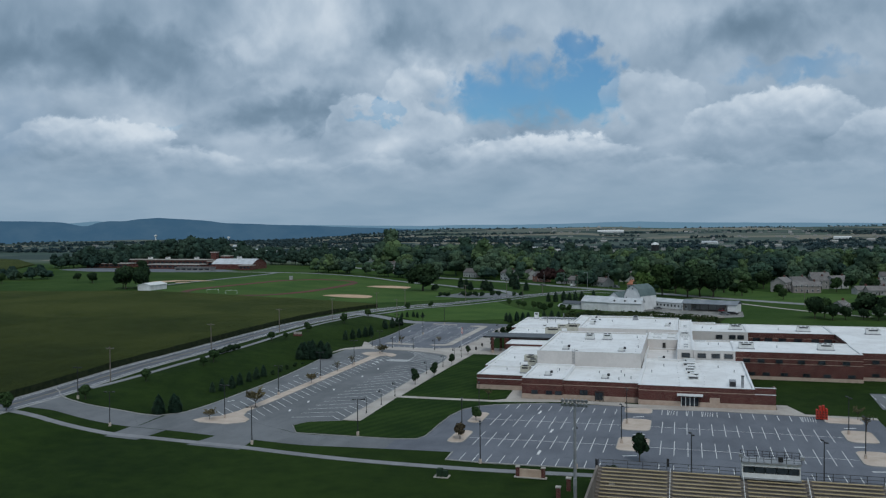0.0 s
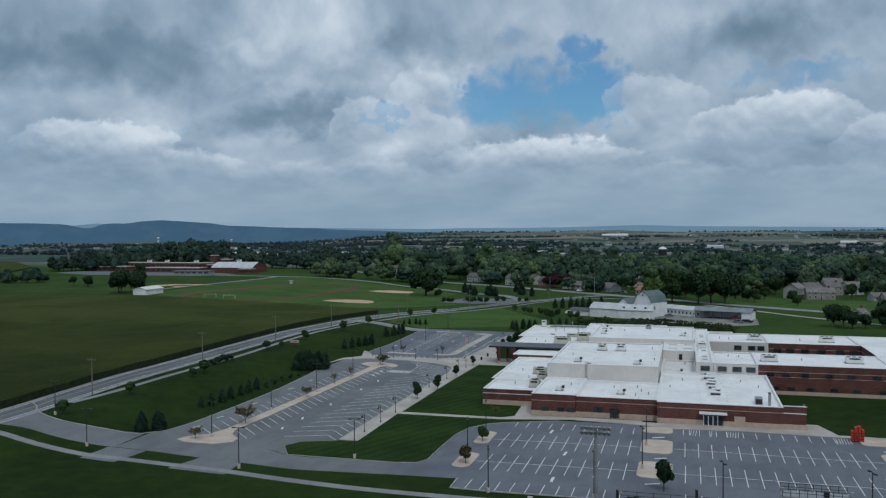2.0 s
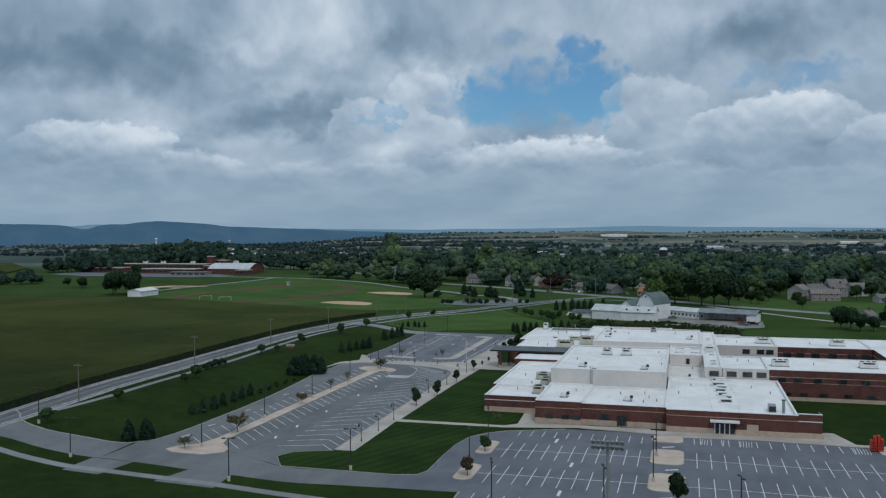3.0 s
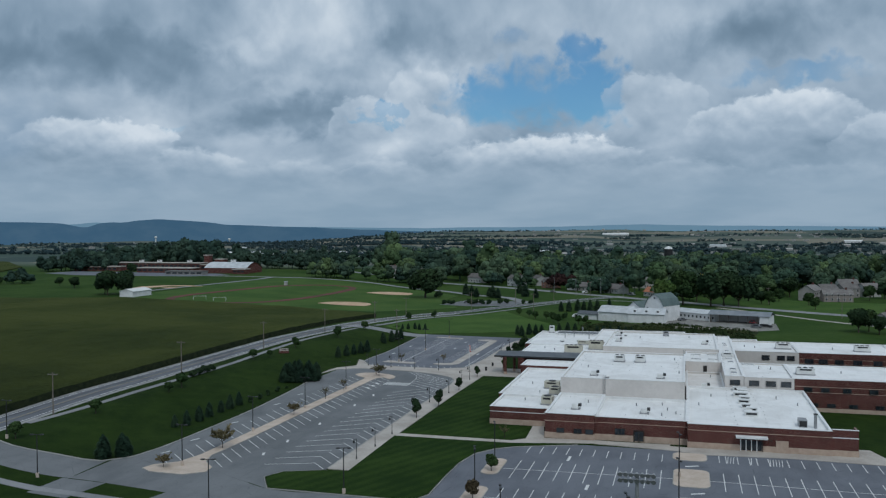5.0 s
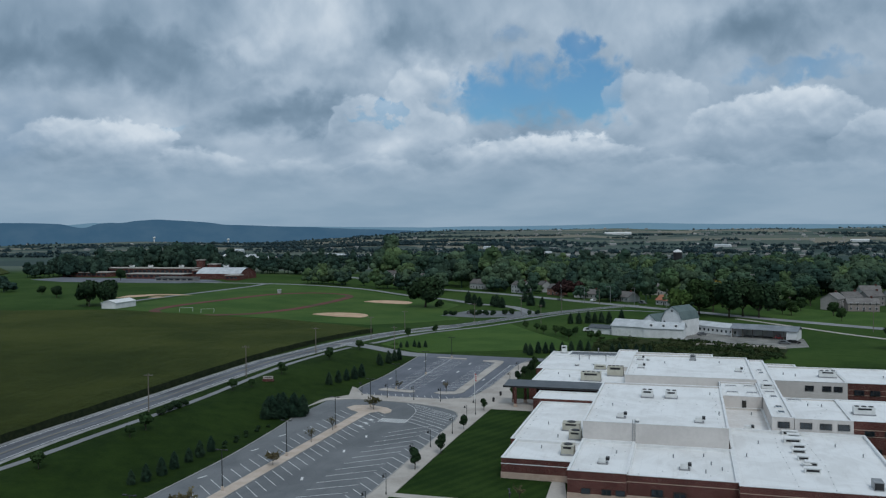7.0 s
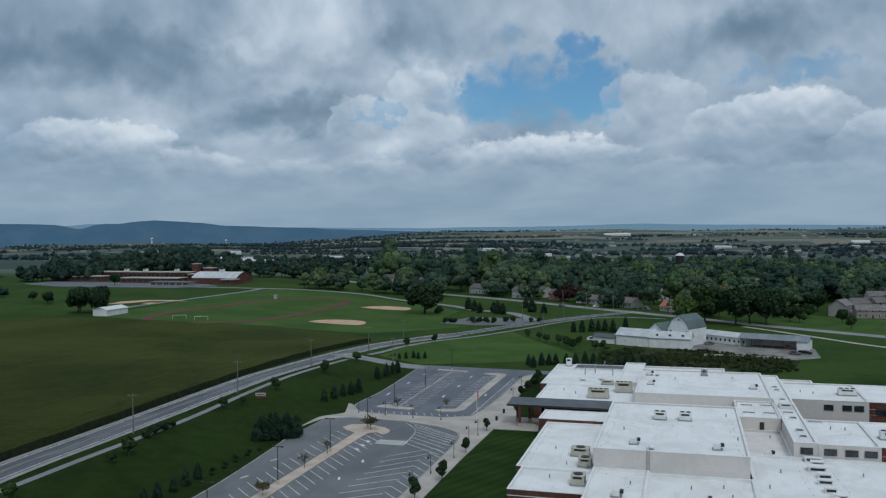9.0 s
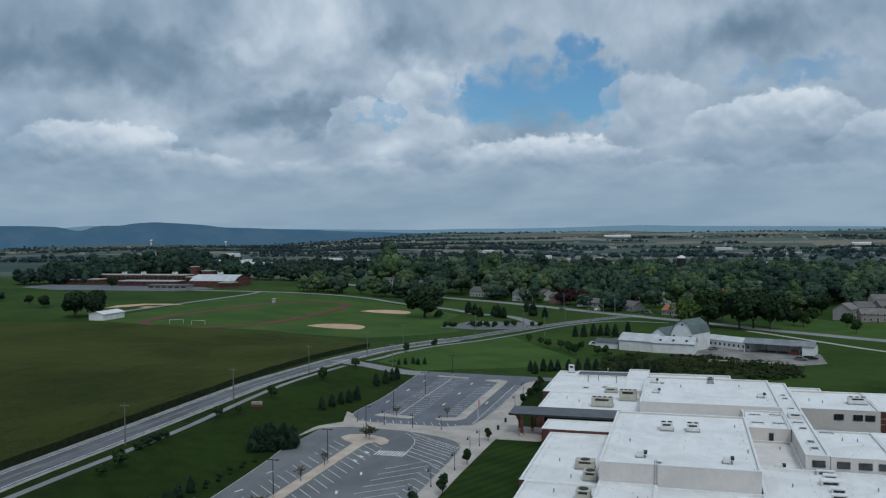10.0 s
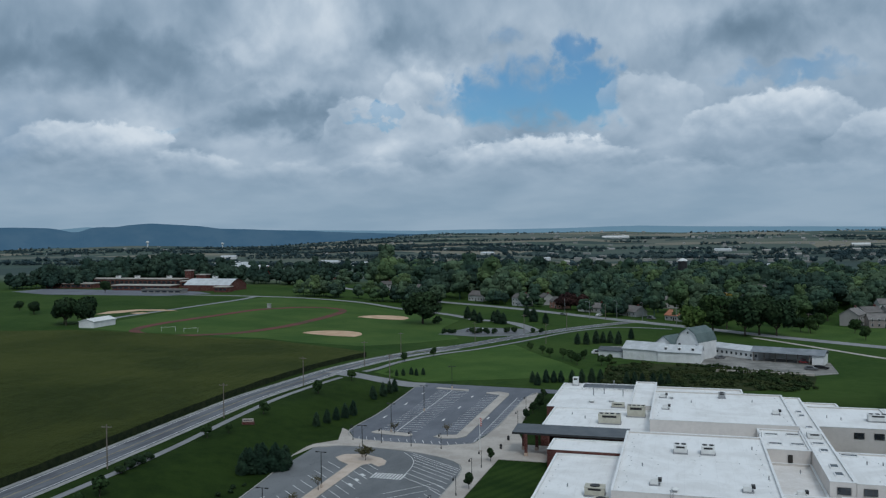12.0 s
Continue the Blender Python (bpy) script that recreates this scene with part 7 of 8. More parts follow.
def tree_kind(key, seed, lump_count, r, trunk_h, h, leaves, leaf, size, tr, trunk_limbs=5):
    rng = random.Random(seed)
    lumps = broad_lumps(rng, lump_count, r, trunk_h * 0.85, h)
    vs, fs = leaf_cloud(rng, lumps, leaves, size)
    hull(vs, fs, lumps, 0.78)
    KINDS[key] = (raw_mesh("crown", vs, fs, leaf), mesh_of("trunk", trunk_mesh(rng, trunk_h, tr, trunk_limbs, r * 0.6, h), BARK))


def airy_kind(key, seed, r, trunk_h, h, leaves, size):
    """A young tree whose branches show: twigs in a flat-topped fan, with loose leaves along them."""
    rng = random.Random(seed)
    bm = bmesh.new()
    rod(bm, (0, 0, -0.2), (0, 0, trunk_h), 0.07, 0.055, 7)
    tips = []
    for i in range(11):
        a, reach = 2 * math.pi * i / 11 + rng.uniform(-0.2, 0.2), rng.uniform(0.45, 1.0)
        tip = Vector((r * reach * math.cos(a), r * reach * math.sin(a), trunk_h + (h - trunk_h) * rng.uniform(0.45, 1.0) * (1.15 - 0.4 * reach)))
        root = Vector((0, 0, trunk_h * rng.uniform(0.8, 1.0)))
        rod(bm, root, tip, 0.035, 0.012, 5)
        tips.append((root, tip))
        for j in range(2):
            mid = root.lerp(tip, rng.uniform(0.45, 0.8))
            end = mid + Vector((rng.gauss(0, r * 0.25), rng.gauss(0, r * 0.25), rng.uniform(0.1, 0.5)))
            rod(bm, mid, end, 0.018, 0.008, 4)
            tips.append((mid, end))
    vs, fs = [], []
    for i in range(leaves):
        root, tip = rng.choice(tips)
        c = root.lerp(tip, rng.uniform(0.45, 1.08)) + Vector((rng.gauss(0, 0.16), rng.gauss(0, 0.16), rng.gauss(0, 0.13)))
        n = Vector((rng.gauss(0, 1), rng.gauss(0, 1), rng.gauss(0.6, 1))).normalized()
        a = n.orthogonal().normalized()
        b = n.cross(a)
        s = size * rng.uniform(0.6, 1.3)
        k = len(vs)
        vs += [c - a * s, c - b * s * 0.8, c + a * s, c + b * s * 0.8]
        fs.append((k, k + 1, k + 2, k + 3))
    KINDS[key] = (raw_mesh("crown", vs, fs, LEAF_TAN), mesh_of("trunk", bm, BARK))


def conifer_kind(key, seed, r, h, leaves):
    """A cone of drooping sprays, ragged at its edge."""
    rng = random.Random(seed)
    vs, fs = [], []
    for i in range(leaves):
        t = rng.random() ** 1.35
        a = rng.uniform(0, 2 * math.pi)
        q = r * 0.82 * (1 - t ** 2.3) ** 0.72 * (0.72 + 0.28 * min(1, t * 5)) * rng.uniform(0.72, 1.12) * (1 + 0.14 * math.sin(3 * a + seed + 9 * t)) + 0.03
        z = h * (0.06 + 0.94 * t)
        out = Vector((math.cos(a), math.sin(a), 0))
        side = Vector((-math.sin(a), math.cos(a), 0))
        c = out * q + Vector((0, 0, z))
        s = (0.36 * (1 - t) + 0.14) * rng.uniform(0.7, 1.3) * r / 1.2
        d = (out * 0.8 + Vector((0, 0, -0.55 + rng.uniform(-0.3, 0.5)))).normalized()
        k = len(vs)
        vs += [c - d * s - side * s * 0.3, c - d * s * 0.2 - side * s * 0.75, c + d * s, c - d * s * 0.2 + side * s * 0.75]
        fs.append((k, k + 1, k + 2, k + 3))
    k, seg = len(vs), 9
    for t, w in ((0.04, 0.48), (0.3, 0.64), (0.65, 0.5), (0.93, 0.1)):
        vs += [Vector((r * w * math.cos(2 * math.pi * j / seg), r * w * math.sin(2 * math.pi * j / seg), h * t)) for j in range(seg)]
    for i in range(3):
        for j in range(seg):
            fs.append((k + i * seg + j, k + i * seg + (j + 1) % seg, k + (i + 1) * seg + (j + 1) % seg, k + (i + 1) * seg + j))
    bm = bmesh.new()
    rod(bm, (0, 0, -0.2), (0, 0, h * 0.5), 0.1, 0.05, 6)
    KINDS[key] = (raw_mesh("crown", vs, fs, NEEDLE), mesh_of("trunk", bm, BARK))


def plant(key, x, y, scale, label, group, name="tree", squash=1.0, z=None):
    """A tree of a kind, set on the ground."""
    z = zt(x, y) if z is None else z
    turn = (x * 37.0 + y * 91.0) % 360
    t = thing(name, (x, y, z), label, "tree" if name != "shrub" else "shrub", group, turn=turn)
    crown, trunk = KINDS[key]
    m = Matrix.Diagonal((scale, scale, scale * squash, 1))
    part_of("trunk", trunk, t, m)
    part_of("crown", crown, t, m)
    return t


for i in range(3):
    conifer_kind(("conifer", i), 20 + i, 1.25, 4.5, 700)
for i in range(2):
    tree_kind(("egg", i), 30 + i, 5, 1.45, 1.0, 4.7, 520, LEAF_DARK, 0.30, 0.11)
    tree_kind(("round", i), 40 + i, 6, 1.9, 1.0, 4.2, 560, LEAF, 0.32, 0.12)
    airy_kind(("tan", i), 50 + i, 2.4, 1.2, 4.2, 900, 0.19)
    airy_kind(("thin", i), 55 + i, 1.4, 1.4, 3.7, 170, 0.13)
tree_kind("dusk", 61, 5, 1.5, 0.9, 3.6, 420, LEAF_BROWN, 0.26, 0.1)
tree_kind("oak", 70, 11, 11.5, 4.0, 17.0, 2600, LEAF_DARK, 0.95, 0.75, 7)
tree_kind("big", 71, 8, 6.8, 3.0, 14.5, 1100, LEAF, 0.75, 0.4)
tree_kind("big_dark", 72, 8, 7.2, 2.6, 14.0, 1100, LEAF_DARK, 0.8, 0.4)
tree_kind("big_light", 73, 8, 6.2, 2.6, 12.5, 1000, LEAF_LIGHT, 0.7, 0.35)
tree_kind("copper", 74, 8, 7.5, 2.2, 11.5, 1000, LEAF_RED, 0.75, 0.4)
tree_kind("gold", 75, 8, 5.5, 2.2, 11.5, 800, LEAF_GOLD, 0.7, 0.35)
tree_kind("bush", 76, 6, 1.7, 0.3, 2.4, 300, LEAF_DARK, 0.28, 0.08)

CON = "small dark green conifer on the grass"
for x, y, s in ((-123.6, 206.3, 0.78), (-122.4, 209.4, 0.95), (-121.9, 214, 1.0), (-122.1, 218.8, 0.98), (-121.9, 224, 0.85), (-121.9, 228.4, 1.0), (-122, 233.2, 0.95),
                (-127.2, 311.7, 0.98), (-126.2, 316.9, 1.0), (-125.4, 321.9, 0.95), (-124.2, 325.8, 1.1), (-123.4, 330.3, 1.15), (-125.2, 353.5, 0.95), (-124.2, 359.9, 1.1), (-124, 365.7, 1.05), (-123.5, 369.4, 1.1), (-126.6, 356, 0.95), (-125.4, 362.9, 1.0),
                (-130.7, 392.8, 0.85), (-129.2, 396.3, 0.95), (-127.4, 400.7, 1.0), (-125.4, 400.8, 0.95), (-123.6, 404, 0.95),
                (-79.7, 398.5, 0.95), (-77, 393.5, 1.05), (-74.8, 399.4, 1.1), (-72, 400, 1.0), (-69.5, 400.6, 1.0), (-65.5, 401.5, 1.05), (-62, 402, 1.1), (-58.5, 403, 1.2), (-55.4, 403.6, 1.1), (-45.9, 402.6, 1.0), (-43.1, 403, 1.0), (-40.4, 403.5, 0.95), (-36.6, 402.4, 1.0), (-33.8, 402, 0.95), (-31.3, 402.3, 0.95),
                (-75.8, 504.6, 1.15), (-71.6, 505.5, 1.25), (-67.2, 508.8, 1.35), (-64.1, 511.8, 1.15), (-60.7, 512.5, 1.25), (-56.4, 508.6, 1.35), (-51.6, 529.2, 1.15)):
    plant(("conifer", int(x * 7) % 3), x, y, s * (0.84 if y < 240 else 0.92 if y < 380 else 0.68 if x < -120 else 1.0 if y < 420 else 1.1), CON, "planted conifers", "conifer_tree")
for x, y, s in ((-124.6, 264.6, 1.25), (-123.8, 266.6, 1.5), (-121.6, 268, 1.45), (-119.8, 270.4, 1.5), (-117.9, 271.6, 1.3), (-125.6, 268, 1.3), (-122.6, 270.6, 1.6), (-120.6, 273.2, 1.5), (-118.6, 274.4, 1.35), (-124.4, 271.4, 1.4), (-122.4, 179.4, 1.2), (-122.9, 180.4, 1.05), (-119.6, 181.8, 1.22), (-119.2, 182.7, 1.0)):
    plant(("conifer", int(x * 5) % 3), x, y, s, "broad dark conifer in a close clump", "conifer clumps", "conifer_tree", 0.9)
RND = "rounded dark green roadside tree"
for x, y, s in ((-143, 178.4, 0.95), (-141.5, 201.5, 0.9), (-139.5, 233.6, 1.05), (-139, 227, 0.75), (-143.6, 280.5, 0.9), (-142.6, 309.4, 0.95), (-140.5, 342.8, 1.05), (-139.6, 369.5, 1.05), (-138.2, 425, 0.95), (-132.7, 449.6, 0.9), (-152.1, 162.1, 1.1), (-141.2, 287.3, 0.65)):
    plant(("round", int(x) % 2), x, y, s, RND, "roadside trees")
for x, y, s in ((-145.6, 254.6, 1.2), (-145, 251, 1.1), (-144.6, 247.4, 1.0), (-145.8, 258.6, 1.0)):
    plant("bush", x, y, s, "low dark spreading shrub by the path", "roadside shrubs", "shrub", 0.75)
for x, y, s in ((-120.6, 236.4, 0.42), (-121.8, 239, 0.5), (-120.4, 241.6, 0.45), (-121.9, 244.4, 0.5), (-120.8, 247, 0.4), (-122.2, 249.6, 0.5), (-120.9, 252.4, 0.45), (-121.8, 255.2, 0.5), (-120.4, 257.8, 0.4)):
    plant("bush", x, y, s, "small clipped shrub on the grass bank", "bank shrubs", "shrub", 0.8)
for x, y, s in ((-72.2, 230.6, 1.05), (-70.4, 244, 1.0), (-71.2, 267.4, 0.85), (-71.4, 290, 0.75)):
    plant(("egg", int(y) % 2), x, y, s, "egg-shaped dark green tree beside the pavement", "pavement trees", z=0.14)
for x, y, s in ((-71.2, 337.4, 0.95), (-70.6, 346.2, 1.0), (-69.6, 353, 0.95), (-70.8, 362, 0.9), (-70.8, 368.6, 0.95)):
    plant(("egg", int(y) % 2), x, y, s, "round dark green tree beside the school wall", "wall trees", squash=0.8)
for x, y, s, k in ((-106.5, 176.6, 0.75, 0), (-102.9, 192.5, 1.15, 1), (-102.7, 226, 0.85, 0), (-101.5, 283.6, 0.95, 1)):
    plant(("tan", k), x, y, s, "small island tree with sparse turning leaves", "island trees", z=0.19)
for x, y in ((-103.0, 246), (-102.9, 258.5), (-88.5, 312.2), (-103.6, 311.5)):
    plant(("thin", int(y) % 2), x, y, 1.0, "thin young tree, almost bare", "young island trees", z=0.19)
plant("dusk", -43.6, 172.8, 1.05, "small bronze-brown tree on an island", "island trees", z=0.19)
plant(("round", 0), -44.4, 190.6, 0.8, "small green tree on an island", "island trees", z=0.19)
plant(("egg", 1), -5.6, 164.6, 1.3, "rounded green tree behind the grandstand", "", z=0.04)
plant(("thin", 0), 41, 200, 1.1, "thin young tree on an island", "young island trees", z=0.19)
plant(("thin", 1), 41.5, 212.4, 1.0, "thin young tree on an island", "young island trees", z=0.19)
plant(("thin", 1), -47.2, 216.2, 0.9, "thin young tree on the lawn", "young island trees", z=0.12)
for x in (-11.0, -9.6):
    plant("bush", x, 153.6 + (x + 11) * 0.2, 0.8, "clipped dark shrub behind the grandstand", "", "shrub")
plant("oak", -177.6, 578.5, 1.12, "huge spreading dark oak on the sports field", "")
plant("bush", -168, 578, 2.0, "dark shrub below the oak", "", "shrub")
for x, y, s in ((-151, 531.9, 1.2), (-148.2, 532.4, 1.2), (-145.7, 532.9, 1.1), (-136, 534.7, 1.5), (-132, 535.4, 1.4), (-128.7, 535.9, 1.4), (-124.1, 536.7, 1.3), (-118, 541, 1.4), (-114.6, 543, 1.4), (-104.7, 545, 1.1), (-100, 546, 1.1)):
    plant("bush", x, y, s, "dark clipped shrub along the small car park", "car park shrubs", "shrub")
for x, y, s in ((-150.8, 600, 1.7), (-145, 590, 1.5), (-133.5, 588.8, 1.9), (-129, 584, 1.6), (-138, 598, 1.5), (-113.8, 600.8, 2.0), (-122.8, 628, 1.7), (-158, 612, 1.8), (-105, 592, 1.5)):
    plant(("conifer", int(y) % 3), x, y, s * 1.15, "full dark evergreen by the junction", "junction evergreens", "conifer_tree", 0.85)
for x, y, s in ((-94.5, 478.6, 1.0), (-87.5, 469.9, 1.0), (-82.7, 461.2, 1.1), (-76.5, 457.8, 1.15), (-72, 450, 1.2), (-68.5, 442, 1.2), (-67.3, 458, 1.0), (-58.5, 441.5, 1.15), (-55.6, 446, 1.0)):
    plant(("round", int(y) % 2), x, y, s, "dark rounded tree on the bank by the farm", "bank trees")
for k, x, y, s in (("big_light", -21, 546, 1.35), ("big", -11, 560, 1.5), ("big_dark", 4.5, 552, 1.5), ("big_dark", 12, 558, 1.6), ("big_dark", 20, 554, 1.4), ("big", -3, 582, 1.2), ("big_dark", 28, 594, 1.2), ("big", 38, 568, 0.62), ("big", 60, 572, 0.55), ("big", 60, 545, 0.5), ("big_dark", 34, 574, 0.6),
                   ("copper", -101, 676, 1.0), ("copper", -93, 676, 0.9), ("copper", -107, 682, 0.85), ("gold", 2, 690, 1.1), ("gold", -6, 660, 0.8), ("big_dark", -55, 672, 0.8),
                   ("big_dark", 63, 438, 0.82), ("big_dark", 70, 432, 0.6), ("big_dark", 76, 436, 0.5), ("big", 68, 443, 0.7), ("big_dark", 87, 446, 0.95), ("big_dark", 95, 440, 0.85), ("big_dark", 90, 434, 0.55), ("big", 104, 444, 1.0), ("big_dark", 112, 438, 1.05), ("big_dark", 122, 440, 1.0), ("big_dark", 134, 436, 0.9), ("big_dark", 84, 437, 0.42), ("big", 46, 596, 0.6), ("big_dark", 120, 604, 0.8), ("big", 100, 612, 0.7), ("big_dark", 56, 632, 1.0), ("big_dark", 112, 630, 0.8),
                   ("big_dark", -350, 492, 1.0), ("big_dark", -359, 489, 1.2), ("big_dark", -357, 503, 1.15), ("big_dark", -367, 497, 1.05), ("big_dark", -424, 538, 0.62), ("big_dark", -430, 545, 0.6), ("big_dark", -455, 560, 0.5),
                   ("big_dark", -504, 712, 0.8), ("big_dark", -510, 560, 0.5), ("big", -490, 520, 0.6), ("big_dark", -520, 500, 0.6)):
    plant(k, x, y, s, "full-crowned %s tree standing on grass" % {"big": "green", "big_dark": "dark green", "big_light": "fresh green", "copper": "copper-leaved", "gold": "golden"}[k], "scattered large trees")


# ------------------------------------------------------------------ woods
def crown_template(seed, r, h0, h, quads, size, lumps):
    rng = random.Random(seed)
    ls = broad_lumps(rng, lumps, r, h0, h)
    if quads > 60:
        # uneven tops: smaller heads standing out of the crown
        for i in range(lumps):
            a, q = rng.uniform(0, 2 * math.pi), r * rng.uniform(0.25, 0.85)
            ls.append((q * math.cos(a), q * math.sin(a), h0 + (h - h0) * rng.uniform(0.35, 0.98 - 0.35 * q / r), r * rng.uniform(0.16, 0.28), rng.uniform(0.8, 1.2)))
    vs, fs = leaf_cloud(rng, ls, quads, size, 0.5)
    hull(vs, fs, ls[:1], 0.9, 3, 6)
    if quads > 60:
        hull(vs, fs, ls, 0.9, 5, 9)
        k = len(vs)
        for j in range(5):
            a = 2 * math.pi * j / 5
            vs += [Vector((0.35 * math.cos(a), 0.35 * math.sin(a), -0.5)), Vector((0.25 * math.cos(a), 0.25 * math.sin(a), h * 0.5))]
        for j in range(5):
            fs.append((k + 2 * j, k + 2 * ((j + 1) % 5), k + 2 * ((j + 1) % 5) + 1, k + 2 * j + 1))
    return np.array([tuple(v) for v in vs]), np.array(fs)


def scatter(name, spots, templates, material, label):
    """One object of many trees: each spot is x, y, scale."""
    rng = random.Random(9)
    vs, fs, k = [], [], 0
    for x, y, s in spots:
        tv, tf = templates[rng.randrange(len(templates))]
        a = rng.uniform(0, 6.28)
        c, d = math.cos(a), math.sin(a)
        sx = s * rng.uniform(0.85, 1.15)
        v = np.stack([x + sx * (c * tv[:, 0] - d * tv[:, 1]), y + sx * (d * tv[:, 0] + c * tv[:, 1]), zt(x, y) + s * rng.uniform(0.85, 1.15) * tv[:, 2]], 1)
        vs.append(v)
        fs.append(tf + k)
        k += len(tv)
    me = bpy.data.meshes.new(name)
    me.from_pydata(np.concatenate(vs).tolist(), [], np.concatenate(fs).tolist())
    me.materials.append(material)
    return tagged(new(name, me), label, "woods", "", "stuff")


def cross_y(x):
    """The far edge of the cross road at x."""
    return np.interp(x, [-330, -184, -128, -83, -45, -12, 20, 64, 140, 260], [800, 712, 672, 634, 604, 578, 551, 519, 466, 380])


def clear_of_houses(x, y, r):
    for h in HOUSES:
        dx, dy = x - h[0], y - h[1]
        d = math.hypot(h[0] + 10, h[1] - 60)
        ux, uy = (-10 - h[0]) / d, (60 - h[1]) / d
        along, off = dx * ux + dy * uy, abs(dx * uy - dy * ux)
        if math.hypot(dx, dy) < r + 3 or (0 < along < 26 and off < r - 2):
            return False
    return True


rng = random.Random(77)
spots = []
while len(spots) < 1250:
    x, y = rng.uniform(-345, 330), rng.uniform(560, 1120)
    road = cross_y(x)
    if y < road + 24:
        continue
    if x < -160 and y < 695 + max(0, (x + 250)) * 0.35:
        continue
    if 18 < x < 62 and y < 640:
        continue
    if x > 50 and y < 600:
        continue
    if x > 55 and y < 690 and rng.random() < 0.8:
        continue
    if -25 < x < 60 and y < 600:
        continue
    if x < -300 and y < 740:
        continue
    if y < road + 60 and -150 < x < 0 and rng.random() < 0.6:
        continue
    if not clear_of_houses(x, y, 10):
        continue
    if noise.noise((x / 90, y / 90, 2)) < -0.32 and y > 820:
        continue
    tall = 1.25 if x < -150 else 1.0
    spots.append((x, y, tall * rng.choice((0.6, 0.8, 1.0, 1.1, 1.25, 1.45)) * rng.uniform(0.9, 1.1) if y < 900 else rng.uniform(0.7, 1.15)))
for i in range(46):
    spots.append((rng.uniform(-318, -196), rng.uniform(702, 714), rng.uniform(0.75, 0.95)))
for i in range(60):
    x = rng.uniform(-170, 10)
    y = cross_y(x) + rng.uniform(14, 30)
    if noise.noise((x / 30, y / 30, 5)) > -0.05:
        spots.append((x, y, rng.uniform(0.45, 0.8)))
NEARWOOD = [crown_template(80 + i, 7.6 - (i % 2) * 1.2, 1.0, 13.5 + (i % 4) * 2.2, 620, 0.62, 10) for i in range(8)]
shade = [(s, noise.noise((s[0] / 42, s[1] / 42, 6)) + rng.uniform(-0.35, 0.35)) for s in spots]
scatter("woodland", [s for s, n in shade if -0.2 <= n < 0.34], NEARWOOD, WOODS, "dense leafy woodland behind the road, mixed greens")
scatter("woodland_dark", [s for s, n in shade if n < -0.2], NEARWOOD, WOODS_DARK, "dark green trees in the woodland behind the road")
scatter("woodland_light", [s for s, n in shade if n >= 0.34], NEARWOOD, WOODS_LIGHT, "lighter green trees in the woodland behind the road")

spots = []
for cx, cy, wide, deep, count, size in ((-600, 850, 26, 14, 34, 1.5), (-545, 856, 24, 14, 38, 1.75), (-505, 846, 16, 10, 20, 1.5), (-455, 850, 14, 10, 14, 1.15), (-418, 842, 12, 8, 12, 1.0), (-392, 836, 10, 8, 10, 1.0), (-365, 826, 14, 10, 16, 1.0), (-650, 840, 16, 12, 18, 1.1),
                                         (-602, 768, 20, 12, 40, 1.1), (-625, 745, 12, 8, 12, 0.8), (-590, 1010, 60, 20, 36, 0.9), (-430, 1020, 50, 16, 30, 0.9)):
    for i in range(count):
        spots.append((cx + rng.gauss(0, wide * 0.7), cy + rng.gauss(0, deep * 0.7), size * rng.uniform(0.75, 1.15)))
for i in range(40):
    spots.append((rng.uniform(-580, -500), rng.uniform(560, 585), rng.uniform(0.4, 0.7)))
spots = [s for s in spots if not (-470 < s[0] < -380 and s[1] < 812)]
scatter("woodland_west", spots, NEARWOOD, WOODS_DARK, "dark woods behind the distant school")

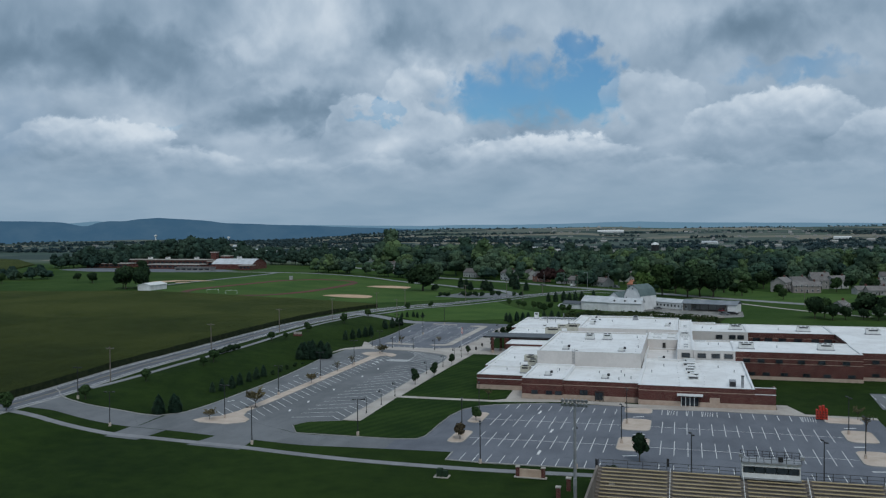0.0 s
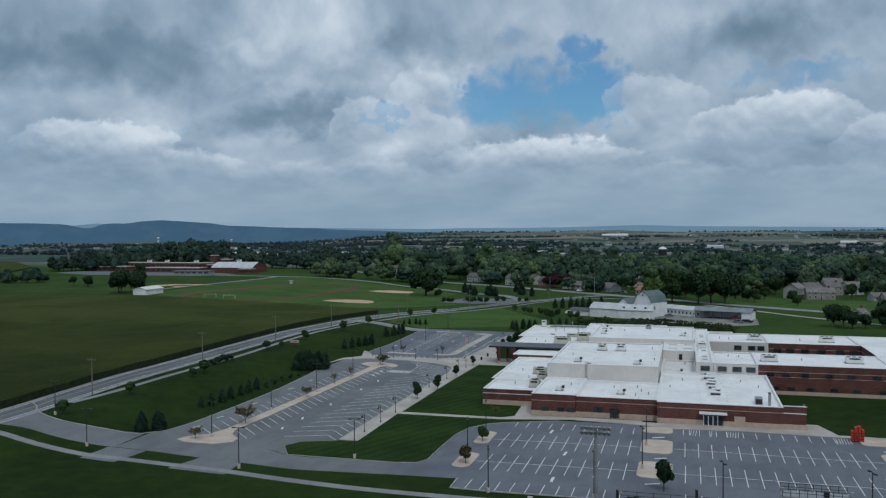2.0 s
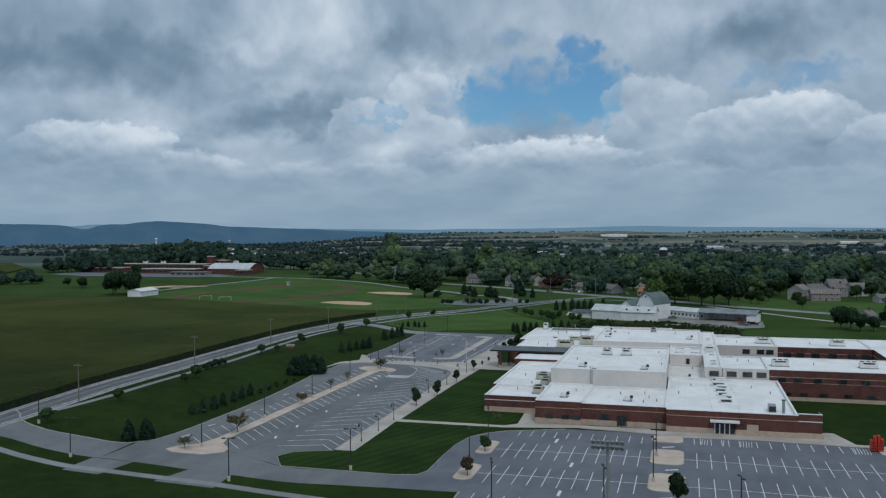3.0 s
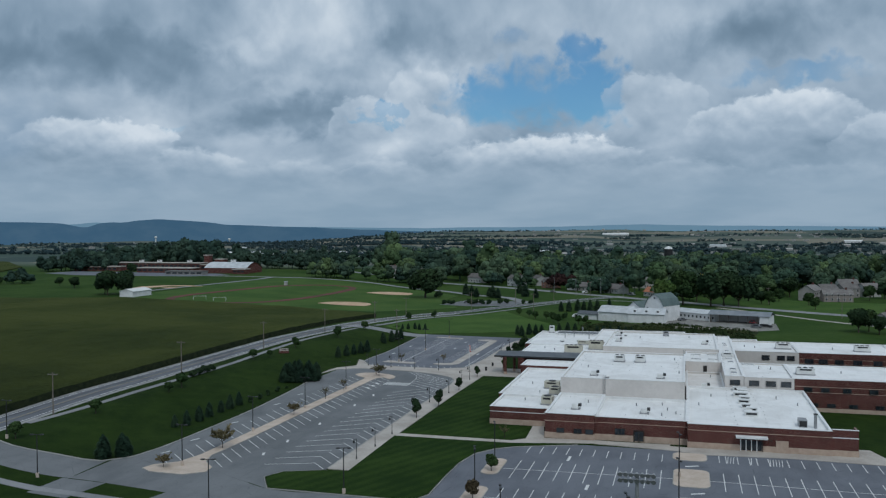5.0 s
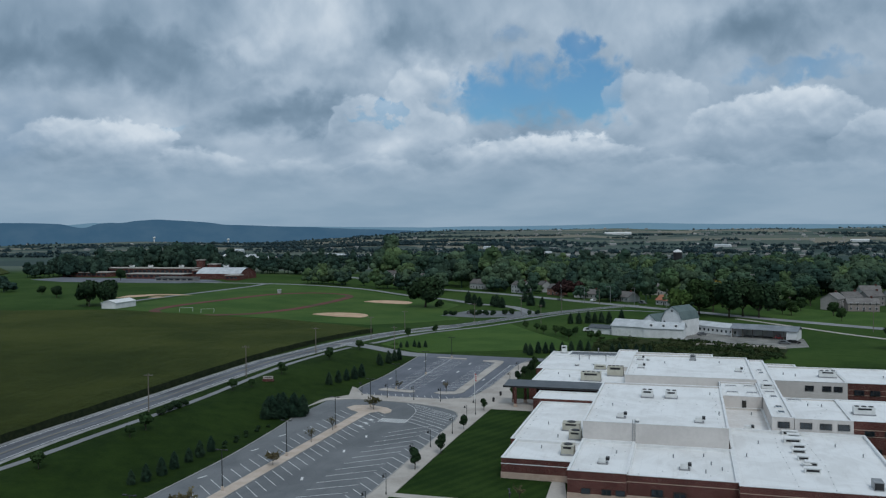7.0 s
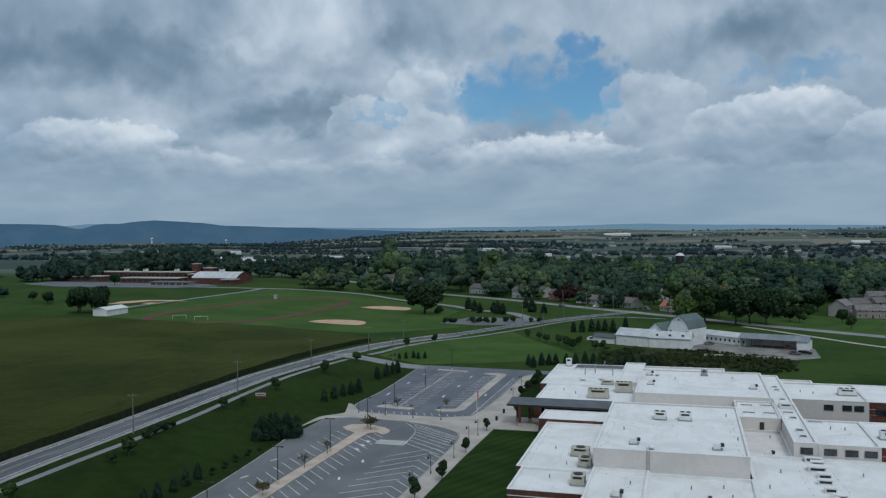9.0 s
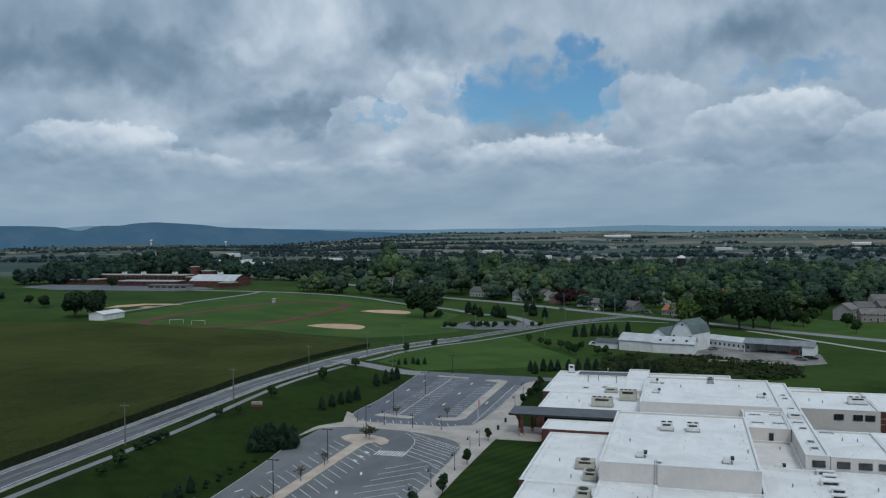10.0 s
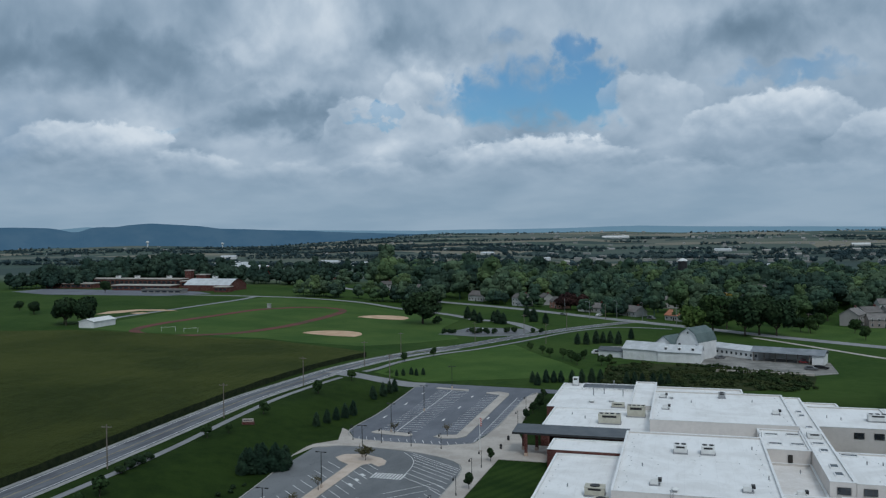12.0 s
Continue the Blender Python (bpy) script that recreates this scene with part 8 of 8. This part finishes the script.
FARWOOD = [crown_template(90 + i, 10.5, 0.6, 11.5, 30, 2.4, 5) for i in range(4)]
# leaf colour is shifted towards blue, standing in for haze over the distance
WOODS_FAR = surface("hazed_far_woodland_leaves", islands((0.036, 0.060, 0.068), (0.058, 0.086, 0.088), 0.2, 0.01), 1.0, spec=0.0)
spots = []
for i in range(110):
    y = 1150 + 3100 * rng.random() ** 1.1
    a = rng.uniform(-24, 48)
    x = -y * math.tan(radians(a))
    length, turn = rng.uniform(100, 520), rng.gauss(0, 0.12)
    deep = rng.choice((2, 3, 5, 14))
    n = int(length / 4.5)
    for j in range(n):
        s = (j / n - 0.5) * length
        spots.append((x + s * math.cos(turn) + rng.gauss(0, 3), y + s * math.sin(turn) + rng.gauss(0, deep), rng.choice((0.3, 0.4, 0.5, 0.5, 0.75))))
for i in range(520):
    a = rng.uniform(-24, 4)
    y = rng.uniform(1050, 1900)
    x = -y * math.tan(radians(a))
    if noise.noise((x / 190, y / 110, 8)) > 0.05:
        spots.append((x, y, rng.uniform(0.55, 0.9)))
for i in range(700):
    a = rng.uniform(18, 46)
    y = rng.uniform(1700, 3300)
    x = -y * math.tan(radians(a))
    if noise.noise((x / 300, y / 120, 3)) > 0.12:
        spots.append((x, y, rng.uniform(0.5, 0.9)))
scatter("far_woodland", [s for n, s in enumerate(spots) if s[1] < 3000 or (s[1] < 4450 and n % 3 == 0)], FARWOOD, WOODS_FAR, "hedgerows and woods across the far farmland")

ROUGHLEAF = surface("weed_leaves", islands((0.026, 0.044, 0.018), (0.050, 0.064, 0.026), 0.3, 0.12), 1.0, spec=0.05)
SCRUB = [crown_template(95 + i, 2.2, 0.1, 2.2, 40, 0.5, 4) for i in range(3)]
spots = []
while len(spots) < 800:
    x, y = rng.uniform(-55, 18), rng.uniform(397, 450)
    if y < 449 - max(0, x + 14) * 0.5 and y > 392 + max(0, -x - 40) * 0.6 + max(0, x) * 0.7 and noise.noise((x / 14, y / 14, 1)) > -0.2:
        spots.append((x, y, rng.uniform(0.3, 0.72)))
scatter("meadow_scrub", spots, SCRUB, ROUGHLEAF, "dark scrubby weeds over the rough meadow")
